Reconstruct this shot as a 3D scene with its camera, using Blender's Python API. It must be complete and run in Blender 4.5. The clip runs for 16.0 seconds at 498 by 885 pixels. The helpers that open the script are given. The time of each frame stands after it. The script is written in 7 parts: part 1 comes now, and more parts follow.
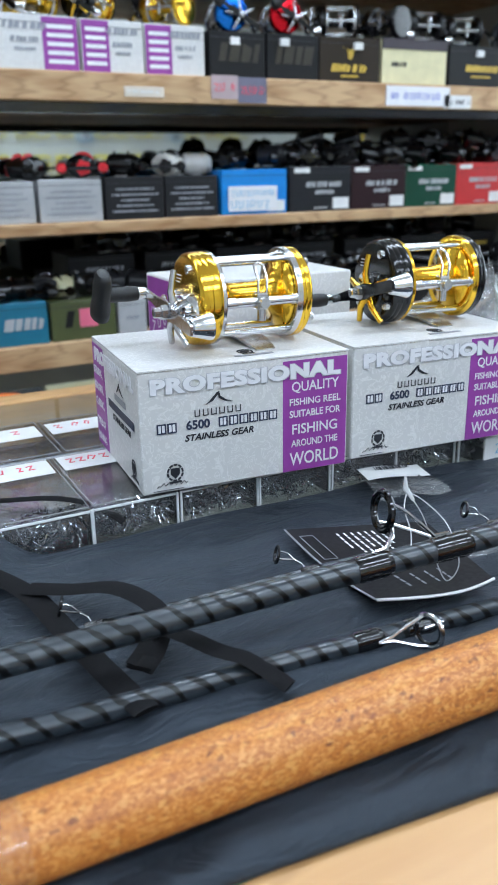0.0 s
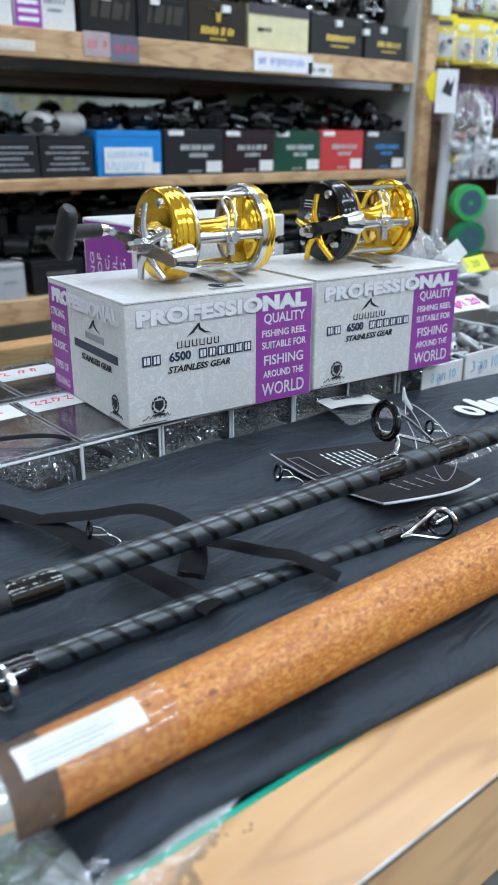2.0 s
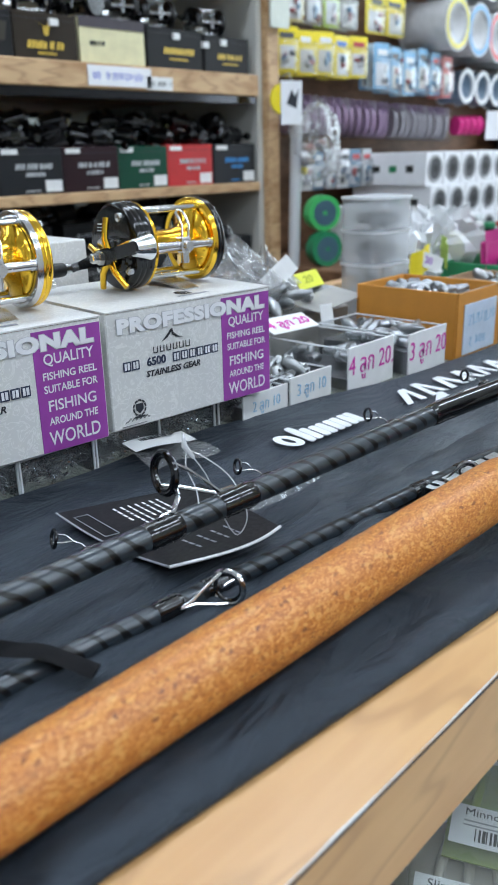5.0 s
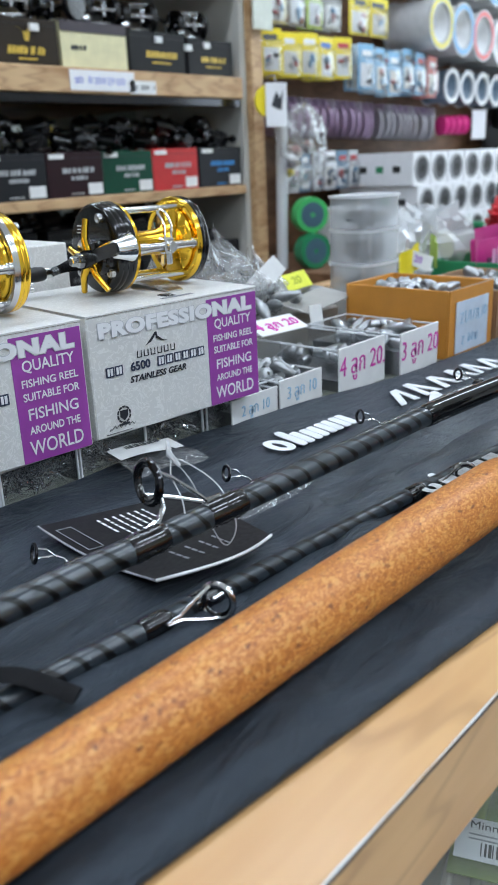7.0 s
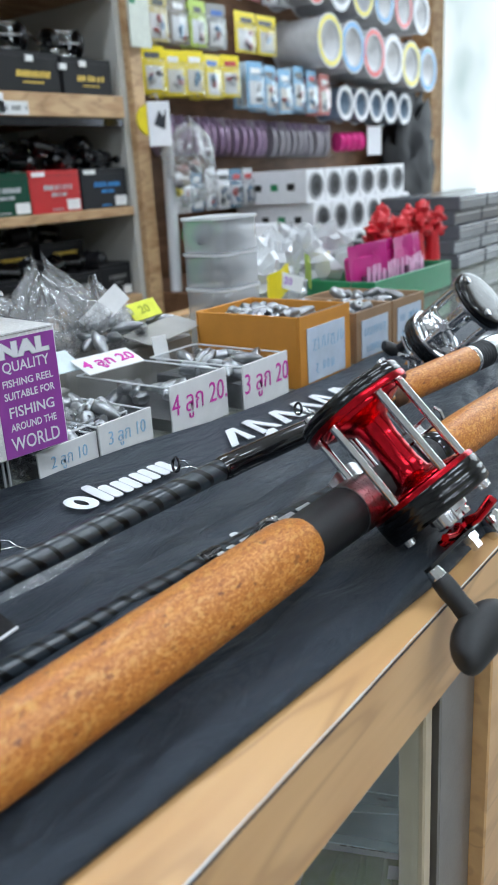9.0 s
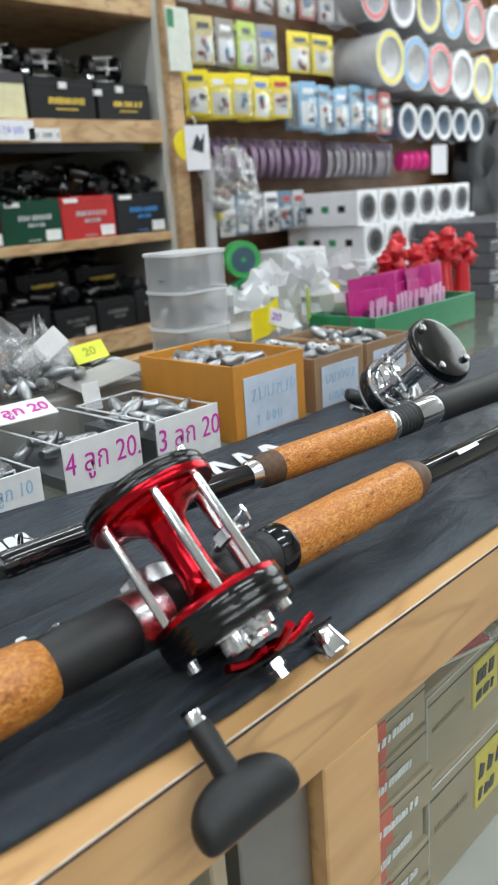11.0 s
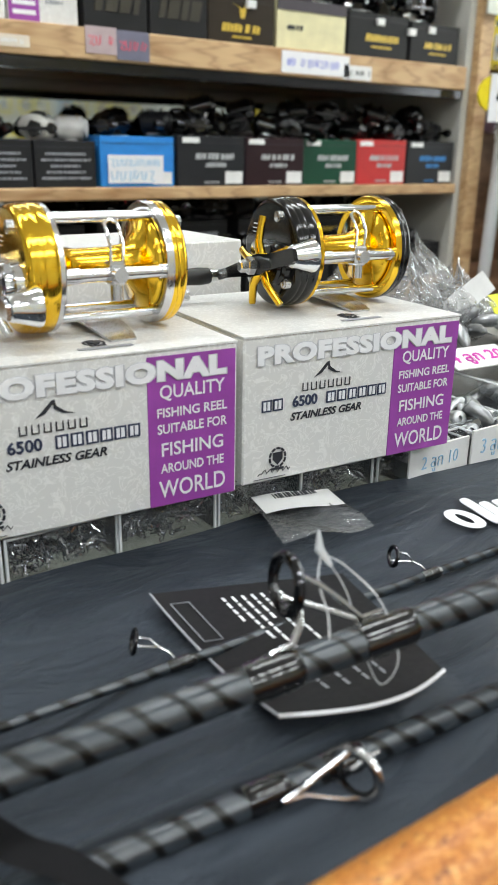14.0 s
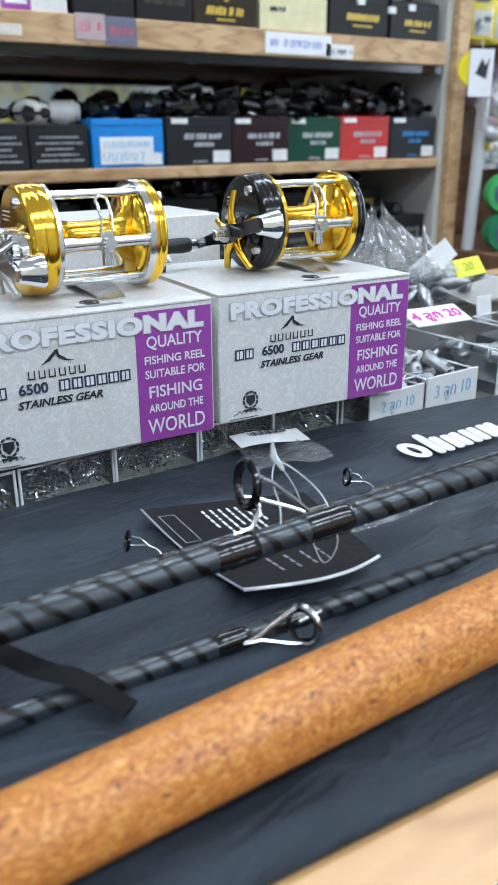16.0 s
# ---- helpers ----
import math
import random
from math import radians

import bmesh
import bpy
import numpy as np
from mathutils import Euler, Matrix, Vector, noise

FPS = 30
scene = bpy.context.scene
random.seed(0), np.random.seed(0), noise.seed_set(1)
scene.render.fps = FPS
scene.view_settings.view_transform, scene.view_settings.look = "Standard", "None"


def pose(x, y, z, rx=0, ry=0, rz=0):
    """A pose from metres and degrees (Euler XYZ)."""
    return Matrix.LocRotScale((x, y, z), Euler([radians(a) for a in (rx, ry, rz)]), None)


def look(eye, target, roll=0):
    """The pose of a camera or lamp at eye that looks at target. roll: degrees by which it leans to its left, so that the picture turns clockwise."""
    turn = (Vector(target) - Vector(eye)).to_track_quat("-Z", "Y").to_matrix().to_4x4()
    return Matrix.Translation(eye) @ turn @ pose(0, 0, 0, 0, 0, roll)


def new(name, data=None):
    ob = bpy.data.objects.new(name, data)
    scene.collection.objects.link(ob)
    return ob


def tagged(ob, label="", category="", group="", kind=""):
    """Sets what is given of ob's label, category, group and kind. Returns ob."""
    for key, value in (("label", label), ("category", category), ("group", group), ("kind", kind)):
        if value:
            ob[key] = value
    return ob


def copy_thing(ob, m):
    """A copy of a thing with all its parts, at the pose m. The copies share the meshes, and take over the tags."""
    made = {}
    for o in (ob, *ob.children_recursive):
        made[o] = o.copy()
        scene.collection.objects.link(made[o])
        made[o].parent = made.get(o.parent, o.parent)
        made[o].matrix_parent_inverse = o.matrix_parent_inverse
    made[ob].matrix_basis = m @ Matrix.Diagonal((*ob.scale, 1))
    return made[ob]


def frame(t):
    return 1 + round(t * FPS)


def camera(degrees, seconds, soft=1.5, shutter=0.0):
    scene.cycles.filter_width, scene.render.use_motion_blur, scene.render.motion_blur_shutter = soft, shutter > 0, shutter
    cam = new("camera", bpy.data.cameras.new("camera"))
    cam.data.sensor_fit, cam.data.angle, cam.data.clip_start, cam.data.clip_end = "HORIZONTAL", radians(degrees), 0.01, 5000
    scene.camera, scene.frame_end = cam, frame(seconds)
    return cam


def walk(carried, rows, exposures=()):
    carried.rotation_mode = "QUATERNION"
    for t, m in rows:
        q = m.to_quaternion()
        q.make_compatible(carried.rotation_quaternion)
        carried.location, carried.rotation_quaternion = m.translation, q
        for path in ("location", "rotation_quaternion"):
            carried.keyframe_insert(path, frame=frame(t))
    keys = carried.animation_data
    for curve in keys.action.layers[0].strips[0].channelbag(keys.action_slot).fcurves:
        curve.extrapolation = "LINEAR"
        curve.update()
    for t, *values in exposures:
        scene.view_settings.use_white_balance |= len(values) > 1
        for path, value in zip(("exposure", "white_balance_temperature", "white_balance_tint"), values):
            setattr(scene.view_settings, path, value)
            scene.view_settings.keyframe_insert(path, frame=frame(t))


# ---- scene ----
cam = camera(34.4, 16.0)
METRES, EYE, TILT, LEAN, TURN = 0.9, 1.15, -0.75, 1.41, -28.0
ROWS = [
    (0.0, 0.0, 0.0, 0.0, 0.19, -18.19, -0.59),
    (0.5, -0.064, -0.0206, -0.0101, -2.08, -18.74, -1.28),
    (1.0, -0.1124, -0.0316, -0.0324, -4.91, -19.18, -1.51),
    (1.5, -0.114, -0.03, -0.034, -8.3, -19.49, -1.55),
    (2.0, -0.0987, -0.0175, -0.0298, -11.34, -19.46, -1.4),
    (2.5, -0.0692, -0.0094, -0.028, -14.25, -19.24, -1.18),
    (3.0, -0.0379, 0.0094, -0.0291, -16.56, -19.04, -0.88),
    (3.5, -0.0206, 0.0214, -0.0285, -18.43, -18.86, -0.6),
    (4.0, -0.0127, 0.0255, -0.0294, -19.51, -18.73, -0.31),
    (4.5, -0.0161, 0.0235, -0.0244, -19.67, -18.63, 0.03),
    (7.0, -0.007, 0.0402, -0.031, -20.48, -18.19, 1.3),
    (7.5, 0.011, 0.055, -0.0284, -22.13, -17.94, 1.58),
    (8.0, 0.0297, 0.061, -0.0295, -23.89, -17.71, 1.88),
    (8.5, 0.0569, 0.0614, -0.0316, -25.25, -17.47, 2.15),
    (9.0, 0.1029, 0.0676, -0.0301, -25.67, -17.18, 2.41),
    (11.5, 0.2872, 0.0762, -0.0126, -15.7, -15.76, 2.1),
    (12.0, 0.2302, 0.0866, -0.0102, -12.81, -15.88, 0.9),
    (12.5, 0.1648, 0.1117, -0.0086, -11.12, -16.33, -0.46),
    (13.0, 0.1022, 0.1589, -0.0226, -9.53, -17.11, -1.48),
    (13.5, 0.0528, 0.1698, -0.0297, -8.23, -17.99, -2.05),
    (14.0, 0.0242, 0.1517, -0.0293, -6.78, -18.85, -2.17),
    (14.5, 0.0029, 0.1301, -0.0363, -5.55, -19.53, -2.16),
    (15.0, -0.0078, 0.1059, -0.0401, -4.77, -20.01, -1.94),
    (15.5, 0.0052, 0.0834, -0.0322, -5.13, -20.27, -1.53),
    (16.0, 0.0304, 0.0715, -0.0273, -7.14, -20.24, -0.97),
]
walk(cam, [(t, pose(0, 0, EYE, TILT, LEAN, TURN) @ pose(METRES * x, METRES * y, METRES * z, 90 + pitch, roll, yaw)) for t, x, y, z, yaw, pitch, roll in ROWS],
     exposures=[(0.0, -0.02, 6100, 10), (2.0, -0.10, 6150, 10), (4.7, -0.18, 6250, 10), (9.0, -0.26, 6400, 10), (11.5, -0.14, 7050, 10), (12.5, -0.13, 7100, 10), (14.0, 0.05, 7350, 10), (15.0, 0.05, 6800, 10), (16.0, 0.0, 6200, 10)])
cam.data.dof.use_dof, cam.data.dof.focus_distance, cam.data.dof.aperture_fstop = True, 0.47, 19.0

# ---- world and light ----
world = bpy.data.worlds.new("world")
scene.world = world
world.use_nodes = True
wn = world.node_tree
sky = wn.nodes.new("ShaderNodeTexSky")
sky.sky_type, sky.sun_disc, sky.sun_elevation, sky.sun_rotation = "NISHITA", False, radians(50), radians(120)
wn.links.new(sky.outputs[0], wn.nodes["Background"].inputs[0])
wn.nodes["Background"].inputs[1].default_value = 0.12


def area(name, m, sx, sy, watts, colour):
    d = bpy.data.lights.new(name, "AREA")
    d.shape, d.size, d.size_y, d.energy, d.color = "RECTANGLE", sx, sy, watts, colour
    ob = new(name, d)
    ob.matrix_basis = m
    return ob


COOL = (0.78, 0.885, 1.0)
# the unseen row at y -1.9 is added to brighten counter goods and box fronts
TUBES = [(-0.6, 0.95), (1.0, 0.95), (-0.6, -0.55), (1.0, -0.55), (2.5, 0.3), (-0.4, -1.9), (1.2, -1.9)]
for lx, ly in TUBES:
    area("tube_light", pose(lx, ly, 2.56), 1.2, 0.16, 12.5 if ly > -1 else 21, COOL)
area("window_light", look((3.38, 0.3, 1.6), (0, 0.3, 1.2)), 2.0, 1.2, 22, (0.80, 0.91, 1.0))


# ---- meshes ----
class Geo:
    def __init__(self):
        self.v, self.f = [], []

    def add(self, vs, fs, m=None):
        n = len(self.v)
        self.v += [tuple(m @ Vector(p)) if m else tuple(p) for p in vs]
        self.f += [tuple(i + n for i in f) for f in fs]
        return self

    def box(self, x0, x1, y0, y1, z0, z1, b=0.0, m=None):
        if b <= 0:
            vs = [(x, y, z) for x in (x0, x1) for y in (y0, y1) for z in (z0, z1)]
            return self.add(vs, [(0, 1, 3, 2), (4, 6, 7, 5), (0, 4, 5, 1), (2, 3, 7, 6), (0, 2, 6, 4), (1, 5, 7, 3)], m)
        lo, hi, vs, ix = (x0, y0, z0), (x1, y1, z1), [], {}
        for c in [(i, j, k) for i in (0, 1) for j in (0, 1) for k in (0, 1)]:
            for a in range(3):
                p = [(hi if c[d] else lo)[d] + (0 if d == a else (-b if c[d] else b)) for d in range(3)]
                ix[c, a] = len(vs)
                vs.append(p)
        fs = []
        for a in range(3):
            u, w = [d for d in range(3) if d != a]
            for s in (0, 1):
                q = []
                for cu, cw in ((0, 0), (1, 0), (1, 1), (0, 1)):
                    c = [0, 0, 0]
                    c[a], c[u], c[w] = s, cu, cw
                    q.append(ix[tuple(c), a])
                fs.append(tuple(q))
            for su in (0, 1):
                for sw in (0, 1):
                    e = []
                    for s in (0, 1):
                        c = [0, 0, 0]
                        c[a], c[u], c[w] = s, su, sw
                        e.append(tuple(c))
                    fs.append((ix[e[0], u], ix[e[1], u], ix[e[1], w], ix[e[0], w]))
        for c in [(i, j, k) for i in (0, 1) for j in (0, 1) for k in (0, 1)]:
            fs.append((ix[c, 0], ix[c, 1], ix[c, 2]))
        return self.add(vs, fs, m)

    def lathe(self, prof, n=32, m=None, cap=True):
        """prof: (x, r) along the x axis."""
        vs, fs = [], []
        for x, r in prof:
            vs += [(x, r * math.cos(2 * math.pi * i / n), r * math.sin(2 * math.pi * i / n)) for i in range(n)]
        for j in range(len(prof) - 1):
            for i in range(n):
                k = (i + 1) % n
                fs.append((j * n + i, j * n + k, (j + 1) * n + k, (j + 1) * n + i))
        if cap:
            fs += [tuple(range(n)), tuple(range((len(prof) - 1) * n, len(prof) * n))]
        return self.add(vs, fs, m)

    def tube(self, pts, r, n=10, closed=False, m=None, flat=None):
        """A tube along pts; r a radius or a list of radii; flat: (wide, thin, up) for a ribbon."""
        P = [Vector(p) for p in pts]
        N, vs, fs, up = len(P), [], [], None
        for i, p in enumerate(P):
            t = (P[(i + 1) % N] - P[i - 1]) if closed else (P[min(i + 1, N - 1)] - P[max(i - 1, 0)])
            t.normalize()
            if up is None:
                up = Vector(flat[2]) if flat else (Vector((0, 0, 1)) if abs(t.z) < 0.9 else Vector((1, 0, 0)))
            side = t.cross(up).normalized()
            up = side.cross(t).normalized()
            a, b = (flat[0], flat[1]) if flat else ((r[i], r[i]) if isinstance(r, (list, tuple)) else (r, r))
            vs += [p + side * a * math.cos(2 * math.pi * k / n) + up * b * math.sin(2 * math.pi * k / n) for k in range(n)]
        for i in range(N if closed else N - 1):
            j = (i + 1) % N
            for k in range(n):
                l = (k + 1) % n
                fs.append((i * n + k, i * n + l, j * n + l, j * n + k))
        if not closed:
            fs += [tuple(range(n)), tuple(range((N - 1) * n, N * n))]
        return self.add(vs, fs, m)

    def prism(self, pts, h0, h1, m=None):
        """A flat outline in xy, from z = h0 to h1."""
        n = len(pts)
        vs = [(x, y, h0) for x, y in pts] + [(x, y, h1) for x, y in pts]
        fs = [tuple(range(n)), tuple(range(n, 2 * n))] + [(i, (i + 1) % n, n + (i + 1) % n, n + i) for i in range(n)]
        return self.add(vs, fs, m)

    def sheet(self, fn, nu, nv, thick=0.0):
        """A surface fn(u, v), u and v from 0 to 1, with thickness downwards."""
        vs = [fn(i / nu, j / nv) for j in range(nv + 1) for i in range(nu + 1)]
        q = lambda i, j: j * (nu + 1) + i
        fs = [(q(i, j), q(i + 1, j), q(i + 1, j + 1), q(i, j + 1)) for j in range(nv) for i in range(nu)]
        if thick:
            n = len(vs)
            vs = vs + [(x, y, z - thick) for x, y, z in vs]
            fs += [tuple(n + k for k in reversed(f)) for f in fs]
            rim = [q(i, 0) for i in range(nu)] + [q(nu, j) for j in range(nv)] + [q(i, nv) for i in range(nu, 0, -1)] + [q(0, j) for j in range(nv, 0, -1)]
            fs += [(rim[k], n + rim[k], n + rim[(k + 1) % len(rim)], rim[(k + 1) % len(rim)]) for k in range(len(rim))]
        return self.add(vs, fs)

    def mesh(self, name, angle=35):
        me = bpy.data.meshes.new(name)
        me.from_pydata(self.v, [], self.f)
        bm = bmesh.new()
        bm.from_mesh(me)
        bmesh.ops.recalc_face_normals(bm, faces=bm.faces)
        bm.to_mesh(me)
        bm.free()
        me.polygons.foreach_set("use_smooth", [True] * len(me.polygons))
        me.set_sharp_from_angle(angle=radians(angle))
        return me


def part(name, geo, material, parent=None, label="", m=None, angle=35):
    """One mesh object under a thing or a part."""
    me = geo.mesh(name, angle) if isinstance(geo, Geo) else geo
    if material is not None:
        me.materials.clear()
        me.materials.append(material)
    ob = new(name, me)
    ob.parent = parent
    if m is not None:
        ob.matrix_basis = m
    return tagged(ob, label)


def thing(name, m, label, category, group=""):
    ob = new(name)
    ob.empty_display_size = 0.02
    ob.matrix_basis = m
    return tagged(ob, label, category, group)


def structure(name, geo, material, label):
    return tagged(part(name, geo, material), label, kind="structure")


def words(text, size, depth=0.0002, align="CENTER", bold=0.0, shear=0.0, space=1.0, width=None):
    """The mesh of a line of writing in the built-in font, in the xy plane, as a mesh."""
    c = bpy.data.curves.new("words", "FONT")
    c.body, c.size, c.extrude, c.align_x, c.align_y, c.offset, c.shear, c.space_character = text, size, depth, align, "CENTER", bold, shear, space
    c.resolution_u = 3
    ob = new("words", c)
    dg = bpy.context.evaluated_depsgraph_get()
    me = bpy.data.meshes.new_from_object(ob.evaluated_get(dg))
    bpy.data.objects.remove(ob)
    bpy.data.curves.remove(c)
    if width:
        xs = [v.co.x for v in me.vertices]
        k = width / (max(xs) - min(xs))
        for v in me.vertices:
            v.co.x *= k
    return me


# ---- materials ----
def nodes(name):
    mt = bpy.data.materials.new(name)
    mt.use_nodes = True
    t = mt.node_tree
    return mt, t, t.nodes["Principled BSDF"], t.nodes.new("ShaderNodeTexCoord")


def ramp(t, fac, stops):
    r = t.nodes.new("ShaderNodeValToRGB")
    while len(r.color_ramp.elements) < len(stops):
        r.color_ramp.elements.new(0.5)
    for e, (p, c) in zip(r.color_ramp.elements, stops):
        e.position, e.color = p, (*c, 1)
    t.links.new(fac, r.inputs[0])
    return r.outputs[0]


def tex(t, co, kind, scale, stretch=None, **kw):
    n = t.nodes.new(kind)
    n.inputs["Scale"].default_value = scale
    for k, v in kw.items():
        n.inputs[k].default_value = v
    if stretch:
        mp = t.nodes.new("ShaderNodeMapping")
        mp.inputs["Scale"].default_value = stretch
        t.links.new(co.outputs["Object"], mp.inputs[0])
        t.links.new(mp.outputs[0], n.inputs[0])
    else:
        t.links.new(co.outputs["Object"], n.inputs[0])
    return n


def bump(t, p, height, strength, dist):
    b = t.nodes.new("ShaderNodeBump")
    b.inputs["Strength"].default_value, b.inputs["Distance"].default_value = strength, dist
    t.links.new(height, b.inputs["Height"])
    t.links.new(b.outputs[0], p.inputs["Normal"])


def surf(name, colour, rough=0.5, metal=0.0, vary=0.12, scale=60.0, bumps=0.1, dist=0.0003, coat=0.0, spread=0.0):
    """A plain surface with two scales of variation; spread: how far one object differs from the next."""
    mt, t, p, co = nodes(name)
    a = tex(t, co, "ShaderNodeTexNoise", scale, Detail=4.0)
    b = tex(t, co, "ShaderNodeTexNoise", scale * 7, Detail=3.0)
    mixn = t.nodes.new("ShaderNodeMath")
    mixn.operation = "MULTIPLY_ADD"
    t.links.new(b.outputs[0], mixn.inputs[0])
    mixn.inputs[1].default_value = 0.35
    t.links.new(a.outputs[0], mixn.inputs[2])
    lo = tuple(max(0, c * (1 - vary)) for c in colour)
    hi = tuple(min(1, c * (1 + vary)) for c in colour)
    col = ramp(t, mixn.outputs[0], [(0.4, lo), (0.95, hi)])
    if spread:
        oi = t.nodes.new("ShaderNodeObjectInfo")
        hs = t.nodes.new("ShaderNodeHueSaturation")
        mr = t.nodes.new("ShaderNodeMapRange")
        mr.inputs["To Min"].default_value, mr.inputs["To Max"].default_value = 1 - spread, 1 + spread
        t.links.new(oi.outputs["Random"], mr.inputs[0])
        t.links.new(mr.outputs[0], hs.inputs["Value"])
        t.links.new(col, hs.inputs["Color"])
        col = hs.outputs[0]
    t.links.new(col, p.inputs["Base Color"])
    rr = t.nodes.new("ShaderNodeMapRange")
    rr.inputs["To Min"].default_value, rr.inputs["To Max"].default_value = rough * 0.8, min(1, rough * 1.25)
    t.links.new(b.outputs[0], rr.inputs[0])
    t.links.new(rr.outputs[0], p.inputs["Roughness"])
    p.inputs["Metallic"].default_value = metal
    p.inputs["Coat Weight"].default_value = coat
    p.inputs["Coat Roughness"].default_value = 0.08
    if bumps:
        bump(t, p, mixn.outputs[0], bumps, dist)
    return mt


def clear(name, tint=(1, 1, 1), rough=0.05, gloss=1.0, body=0.0, wrinkle=0.0, scale=60):
    """Thin clear plastic or glass: see-through with a gloss that grows at glancing angles; body: a share of milky plastic."""
    mt, t, p, co = nodes(name)
    tr = t.nodes.new("ShaderNodeBsdfTransparent")
    tr.inputs[0].default_value = (*tint, 1)
    gl = t.nodes.new("ShaderNodeBsdfGlossy")
    gl.inputs["Roughness"].default_value = rough
    fr = t.nodes.new("ShaderNodeLayerWeight")
    fr.inputs["Blend"].default_value = 0.5
    pw = t.nodes.new("ShaderNodeMath")
    pw.operation = "POWER"
    pw.inputs[1].default_value = 4.0
    t.links.new(fr.outputs["Facing"], pw.inputs[0])
    k = t.nodes.new("ShaderNodeMath")
    k.operation, k.use_clamp = "MULTIPLY_ADD", True
    k.inputs[1].default_value, k.inputs[2].default_value = 0.9 * gloss, 0.045 * gloss
    t.links.new(pw.outputs[0], k.inputs[0])
    mx = t.nodes.new("ShaderNodeMixShader")
    t.links.new(k.outputs[0], mx.inputs[0])
    t.links.new(tr.outputs[0], mx.inputs[1])
    t.links.new(gl.outputs[0], mx.inputs[2])
    out = mx.outputs[0]
    if wrinkle:
        n = tex(t, co, "ShaderNodeTexNoise", scale, Detail=3.0)
        b = t.nodes.new("ShaderNodeBump")
        b.inputs["Strength"].default_value, b.inputs["Distance"].default_value = wrinkle, 0.004
        t.links.new(n.outputs[0], b.inputs["Height"])
        t.links.new(b.outputs[0], gl.inputs["Normal"])
        t.links.new(b.outputs[0], fr.inputs["Normal"])
    if body:
        p.inputs["Base Color"].default_value, p.inputs["Roughness"].default_value = (0.8, 0.82, 0.84, 1), 0.3
        m2 = t.nodes.new("ShaderNodeMixShader")
        m2.inputs[0].default_value = body
        t.links.new(out, m2.inputs[1])
        t.links.new(p.outputs[0], m2.inputs[2])
        out = m2.outputs[0]
    t.links.new(out, t.nodes["Material Output"].inputs[0])
    return mt


def wood(name, light, dark, scale=1.0, rough=0.35, coat=0.2):
    mt, t, p, co = nodes(name)
    big = tex(t, co, "ShaderNodeTexNoise", 4 * scale, (0.6, 3.5, 3.5), Detail=4.0, Distortion=1.2)
    w = tex(t, co, "ShaderNodeTexWave", 13 * scale, (0.22, 2.2, 2.2), Distortion=7.0, Detail=2.0)
    fine = tex(t, co, "ShaderNodeTexNoise", 160 * scale, (0.06, 1, 1), Detail=3.0)
    m1 = t.nodes.new("ShaderNodeMath")
    m1.operation = "MULTIPLY_ADD"
    t.links.new(w.outputs["Fac"], m1.inputs[0])
    m1.inputs[1].default_value = 0.12
    t.links.new(big.outputs[0], m1.inputs[2])
    m2 = t.nodes.new("ShaderNodeMath")
    m2.operation = "MULTIPLY_ADD"
    t.links.new(fine.outputs[0], m2.inputs[0])
    m2.inputs[1].default_value = 0.3
    t.links.new(m1.outputs[0], m2.inputs[2])
    col = ramp(t, m2.outputs[0], [(0.5, dark), (0.80, light), (1.0, tuple(min(1, c * 1.10) for c in light))])
    ring = tex(t, co, "ShaderNodeTexWave", 8.0 * scale, (0.35, 3.2, 3.2), Distortion=11.0, Detail=2.0)
    ring.inputs["Detail Scale"].default_value = 1.3
    line = ramp(t, ring.outputs["Fac"], [(0.0, (0.5, 0.5, 0.5)), (0.05, (0.25, 0.25, 0.25)), (0.22, (0, 0, 0))])
    t.links.new(mixed(t, line, col, tuple(c * 0.72 for c in dark)), p.inputs["Base Color"])
    p.inputs["Roughness"].default_value = rough
    p.inputs["Coat Weight"].default_value = coat
    p.inputs["Coat Roughness"].default_value = 0.25
    bump(t, p, fine.outputs[0], 0.08, 0.0004)
    return mt


def mixed(t, fac, a, b, how="MIX"):
    m = t.nodes.new("ShaderNodeMix")
    m.data_type, m.blend_type = "RGBA", how
    for sock, v in ((m.inputs[0], fac), (m.inputs[6], a), (m.inputs[7], b)):
        if isinstance(v, (tuple, float)):
            sock.default_value = (*v, 1) if isinstance(v, tuple) else v
        else:
            t.links.new(v, sock)
    return m.outputs[2]


